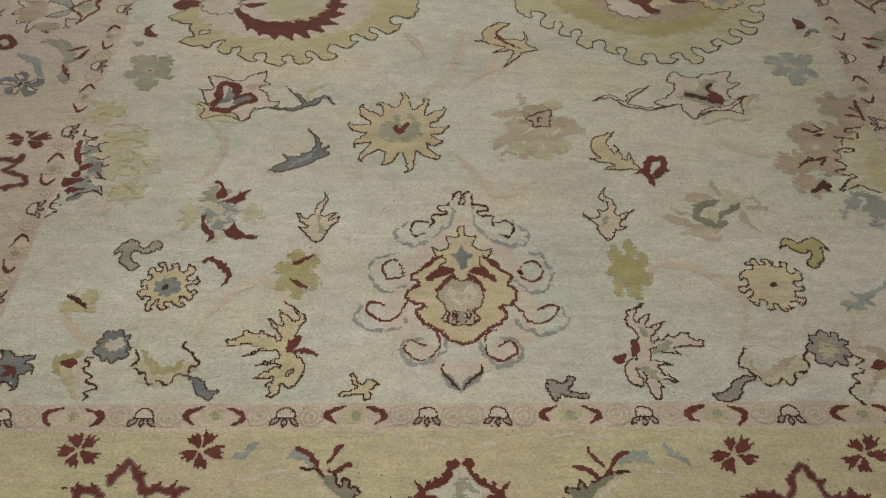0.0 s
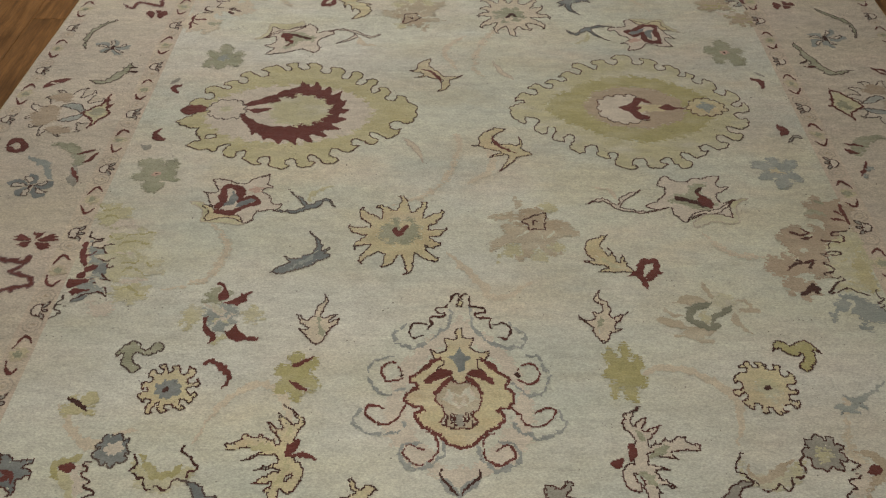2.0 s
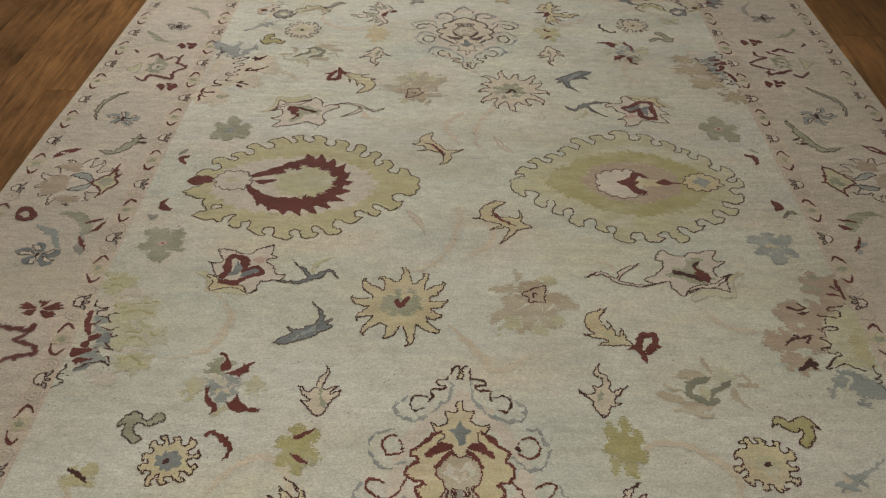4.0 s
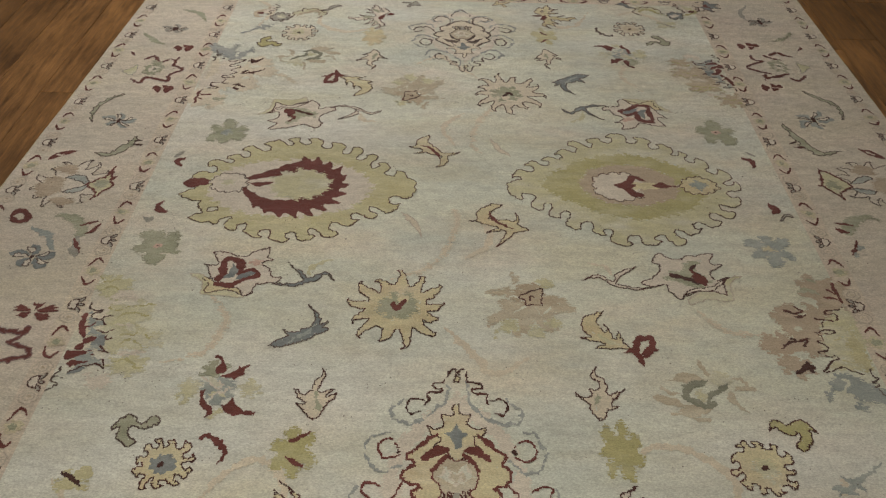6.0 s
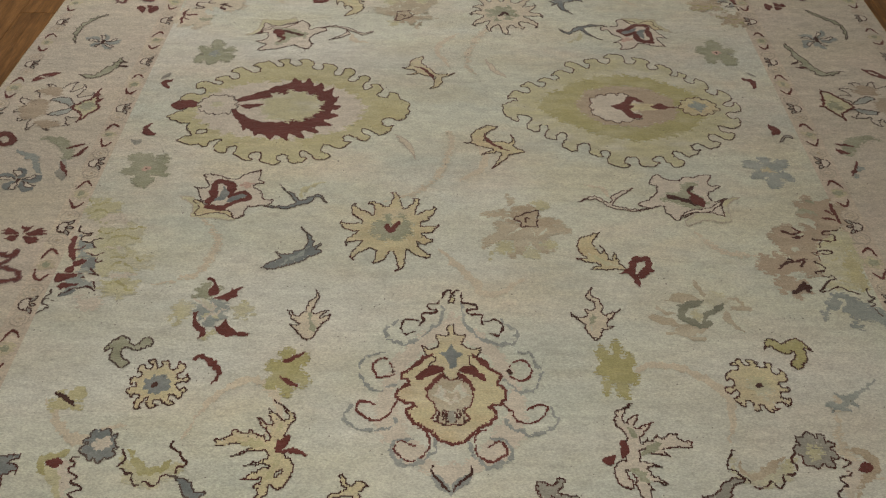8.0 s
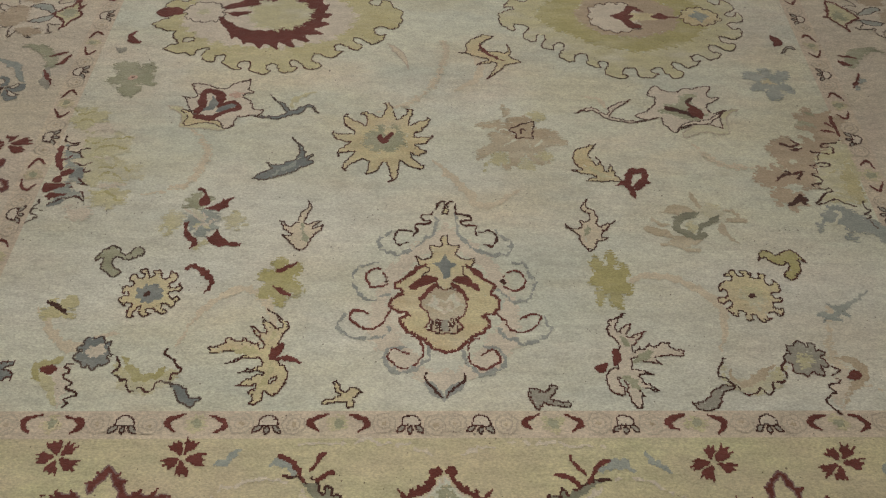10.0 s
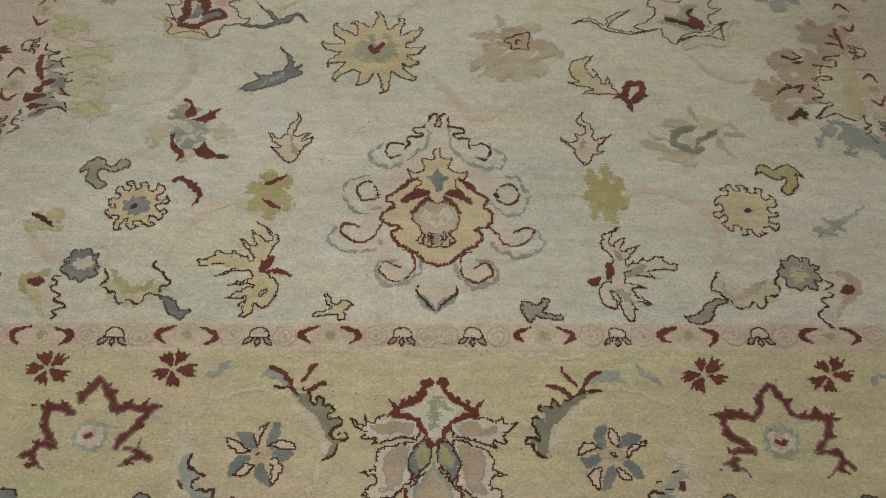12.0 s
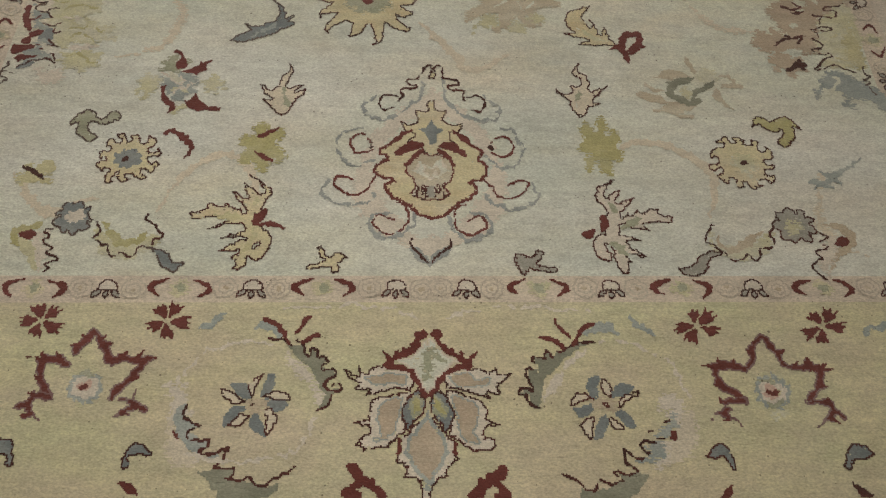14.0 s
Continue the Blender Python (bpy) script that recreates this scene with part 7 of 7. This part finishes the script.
def sheet(name, corners, z, wool, parent=rug, label=""):
    """One flat woven ground, cut into strips so that it follows the edge."""
    bm = bmesh.new()
    (ax, ay), (bx, by), (cx, cy), (dx, dy) = corners
    rows = []
    for i in range(9):
        f = i / 8
        rows.append([bm.verts.new(((1 - f) * p + f * q, (1 - f) * u + f * v, z)) for p, u, q, v in ((ax, ay, dx, dy), (bx, by, cx, cy))])
    for (a, b), (d, c) in zip(rows, rows[1:]):
        bm.faces.new((a, b, c, d))
    for v in bm.verts:
        v.co.x, v.co.y = v.co.x / 100, v.co.y / 100
    return part(name, bm, wool, parent, label)


LOW = -0.0012
fl, fr, sl, sr = -100.7, 107.6, -107.2, 114.4
n0, n1, f0, f1 = 80.0, 86.0, 368.5, 374.5
gl, gr = -137.6, 149.6
sheet("field", ((fl, n1 - 2), (fr, n1 + 2.2), (fr, f0), (fl, f0)), LOW, WOOL["ivory"])
sheet("inner_stripe", ((sl, n0 - 2.2), (sr, n0 + 2.3), (fr, n1 + 2.2), (fl, n1 - 2)), LOW, WOOL["stripe"])
sheet("inner_stripe", ((fl, f0), (fr, f0), (sr, f1), (sl, f1)), LOW, WOOL["stripe"])
sheet("inner_stripe", ((sl, n0 - 2.2), (fl, n1 - 2), (fl, f0), (sl, f1)), LOW, WOOL["stripe"])
sheet("inner_stripe", ((fr, n1 + 2.2), (sr, n0 + 2.3), (sr, f1), (fr, f0)), LOW, WOOL["stripe"])
e0, e1 = near_side(RUG_NEAR), near_side(RUG_FAR)
sheet("border", ((e0, RUG_NEAR), (RIGHT, RUG_NEAR), (sr, n0 + 2.3), (sl, n0 - 2.2)), LOW, WOOL["sand"])
sheet("border", ((sl, f1), (sr, f1), (RIGHT, RUG_FAR), (e1, RUG_FAR)), LOW, WOOL["sand"])
sheet("border", ((e0, RUG_NEAR), (sl, n0 - 2.2), (sl, f1), (e1, RUG_FAR)), LOW, WOOL["beige"])
sheet("border", ((sr, n0 + 2.3), (RIGHT, RUG_NEAR), (RIGHT, RUG_FAR), (sr, f1)), LOW, WOOL["beige"])


def backing():
    bm = bmesh.new()
    ring = [(e0, RUG_NEAR), (RIGHT, RUG_NEAR), (RIGHT, RUG_FAR), (e1, RUG_FAR)]
    lo = [bm.verts.new((x / 100, y / 100, FLOOR + 0.0005)) for x, y in ring]
    hi = [bm.verts.new((x / 100, y / 100, LOW - 0.002)) for x, y in ring]
    bm.faces.new(lo[::-1]), bm.faces.new(hi)
    for i in range(4):
        j = (i + 1) % 4
        bm.faces.new((lo[i], lo[j], hi[j], hi[i]))
    return bm


part("foundation", backing(), FOUNDATION, rug)


def selvedge(a, b, r=0.0055):
    """An overcast cord along an edge, a little uneven."""
    bm = bmesh.new()
    a, b = Vector((*a, 0)) / 100, Vector((*b, 0)) / 100
    side = (b - a).normalized().cross(Vector((0, 0, 1)))
    n, rows = 120, []
    for i in range(n + 1):
        c = a.lerp(b, i / n) + Vector((0, 0, FLOOR + r)) + side * 0.0016 * noise.noise((i * 0.15, a.x, 0))
        rr = r * (1 + 0.10 * noise.noise((i * 0.6, a.x, 3)))
        rows.append([bm.verts.new(c + side * rr * math.cos(k * math.pi / 4) + Vector((0, 0, rr * math.sin(k * math.pi / 4)))) for k in range(8)])
    for p, q in zip(rows, rows[1:]):
        for k in range(8):
            bm.faces.new((p[k], p[(k + 1) % 8], q[(k + 1) % 8], q[k])).smooth = True
    return bm


for a, b in (((e0, RUG_NEAR), (e1, RUG_FAR)), ((RIGHT, RUG_NEAR), (RIGHT, RUG_FAR)), ((e0, RUG_NEAR), (RIGHT, RUG_NEAR)), ((e1, RUG_FAR), (RIGHT, RUG_FAR))):
    part("selvedge", selvedge(a, b), WOOL["goldpale"], rug, "pale overcast edge cord")




def knot_runs(ys, xs):
    """Runs of knots (row, start, end) and the piece that each run belongs to."""
    val = np.zeros((ys.max() - ys.min() + 1, xs.max() - xs.min() + 3), np.int8)
    val[ys - ys.min(), xs - xs.min() + 1] = 1
    step = np.diff(val, axis=1)
    r, c = np.nonzero(step == 1)
    end = np.nonzero(step == -1)[1]
    head = list(range(len(r)))

    def top(i):
        while head[i] != i:
            head[i] = head[head[i]]
            i = head[i]
        return i

    first = np.searchsorted(r, np.arange(r.max() + 2))
    for row in range(1, r.max() + 1):
        i, j = first[row - 1], first[row]
        while i < first[row] and j < first[row + 1]:
            if c[i] < end[j] and c[j] < end[i]:
                head[top(j)] = top(i)
            if end[i] < end[j]:
                i += 1
            else:
                j += 1
    return r + ys.min(), c + xs.min(), end + xs.min(), np.array([top(i) for i in range(len(r))])


def knot_mesh(name, r, c, end, colour, parent):
    """One piece of the pattern in one colour, standing just proud of the ground."""
    run = end - c
    rows = np.repeat(r, run)
    cols = np.repeat(c, run) + np.arange(run.sum()) - np.repeat(np.cumsum(run) - run, run)
    span = GW + 1
    corners = (rows * span + cols)[:, None] + np.array((0, 1, span + 1, span))
    ids, index = np.unique(corners.ravel(), return_inverse=True)
    n = len(rows)
    co = np.zeros((len(ids), 3))
    co[:, 1], co[:, 0] = np.divmod(ids, span)
    co[:, 0] = (GX + co[:, 0] * KNOT) / 100
    co[:, 1] = (GY + co[:, 1] * KNOT) / 100
    me = bpy.data.meshes.new(name)
    me.vertices.add(len(ids)), me.loops.add(4 * n), me.polygons.add(n)
    me.vertices.foreach_set("co", co.ravel())
    me.loops.foreach_set("vertex_index", index.ravel().astype(np.int32))
    me.polygons.foreach_set("loop_start", np.arange(n) * 4)
    me.materials.append(WOOL[COLOURS[colour]])
    me.update(calc_edges=True)
    ob = new(name, me)
    ob.parent = parent
    return ob


order = np.argsort(owner, axis=None, kind="stable")
cuts = np.searchsorted(owner.ravel()[order], np.arange(len(motifs) + 2))
for i, (name, label) in enumerate(motifs, 1):
    cells = order[cuts[i]:cuts[i + 1]]
    if not len(cells):
        continue
    ys, xs = np.divmod(cells, GW)
    col = canvas.ravel()[cells]
    found = sorted(set(col.tolist()), key=lambda u: -(col == u).sum())
    body = None
    for u in found:
        at = col == u
        r, c, end, piece = knot_runs(ys[at], xs[at])
        size = {p: (end - c)[piece == p].sum() for p in set(piece.tolist())}
        big = max(size, key=size.get)
        for p in size:
            if size[p] < (7 if COLOURS[u] in FADED else 3) and p != big:          # worn-away stray knots
                piece[piece == p] = -1
        for p in sorted(set(piece.tolist()) - {-1}, key=lambda q: -size[q]):
            own = piece == p
            role = name if body is None else ROLE.get(COLOURS[u], "inlay")
            ob = knot_mesh(role, r[own], c[own], end[own], u, body or rug)
            if body is None:
                body = tagged(ob, label)

# floor boards, laid the long way of the rug
BOARD = 0.19
boards = {}


def board(length):
    if length not in boards:
        bm = box(-BOARD / 2 + 0.0007, 0.0007, -0.006, BOARD / 2 - 0.0007, length - 0.0007, 0)
        top = [e for e in bm.edges if all(v.co.z > -0.001 for v in e.verts)]
        bmesh.ops.bevel(bm, geom=top, offset=0.0012, segments=1, affect="EDGES")
        me = bpy.data.meshes.new("plank")
        bm.to_mesh(me)
        bm.free()
        me.materials.append(WOOD)
        boards[length] = me
    return boards[length]


pick = random.Random(4)
x = X0 + BOARD / 2
while x < X1 - BOARD / 2 + 0.01:
    y = Y0 - pick.choice((0.0, 0.4, 0.8, 1.1))
    while y < Y1:
        length = pick.choice((1.2, 1.5, 1.8))
        a, b = max(y, Y0), min(y + length, Y1)
        if b - a > 0.05:
            ob = new("plank", board(round(b - a, 2)))
            ob.location = (x, a, FLOOR)
            ob.parent = floor
        y += length
    x += BOARD
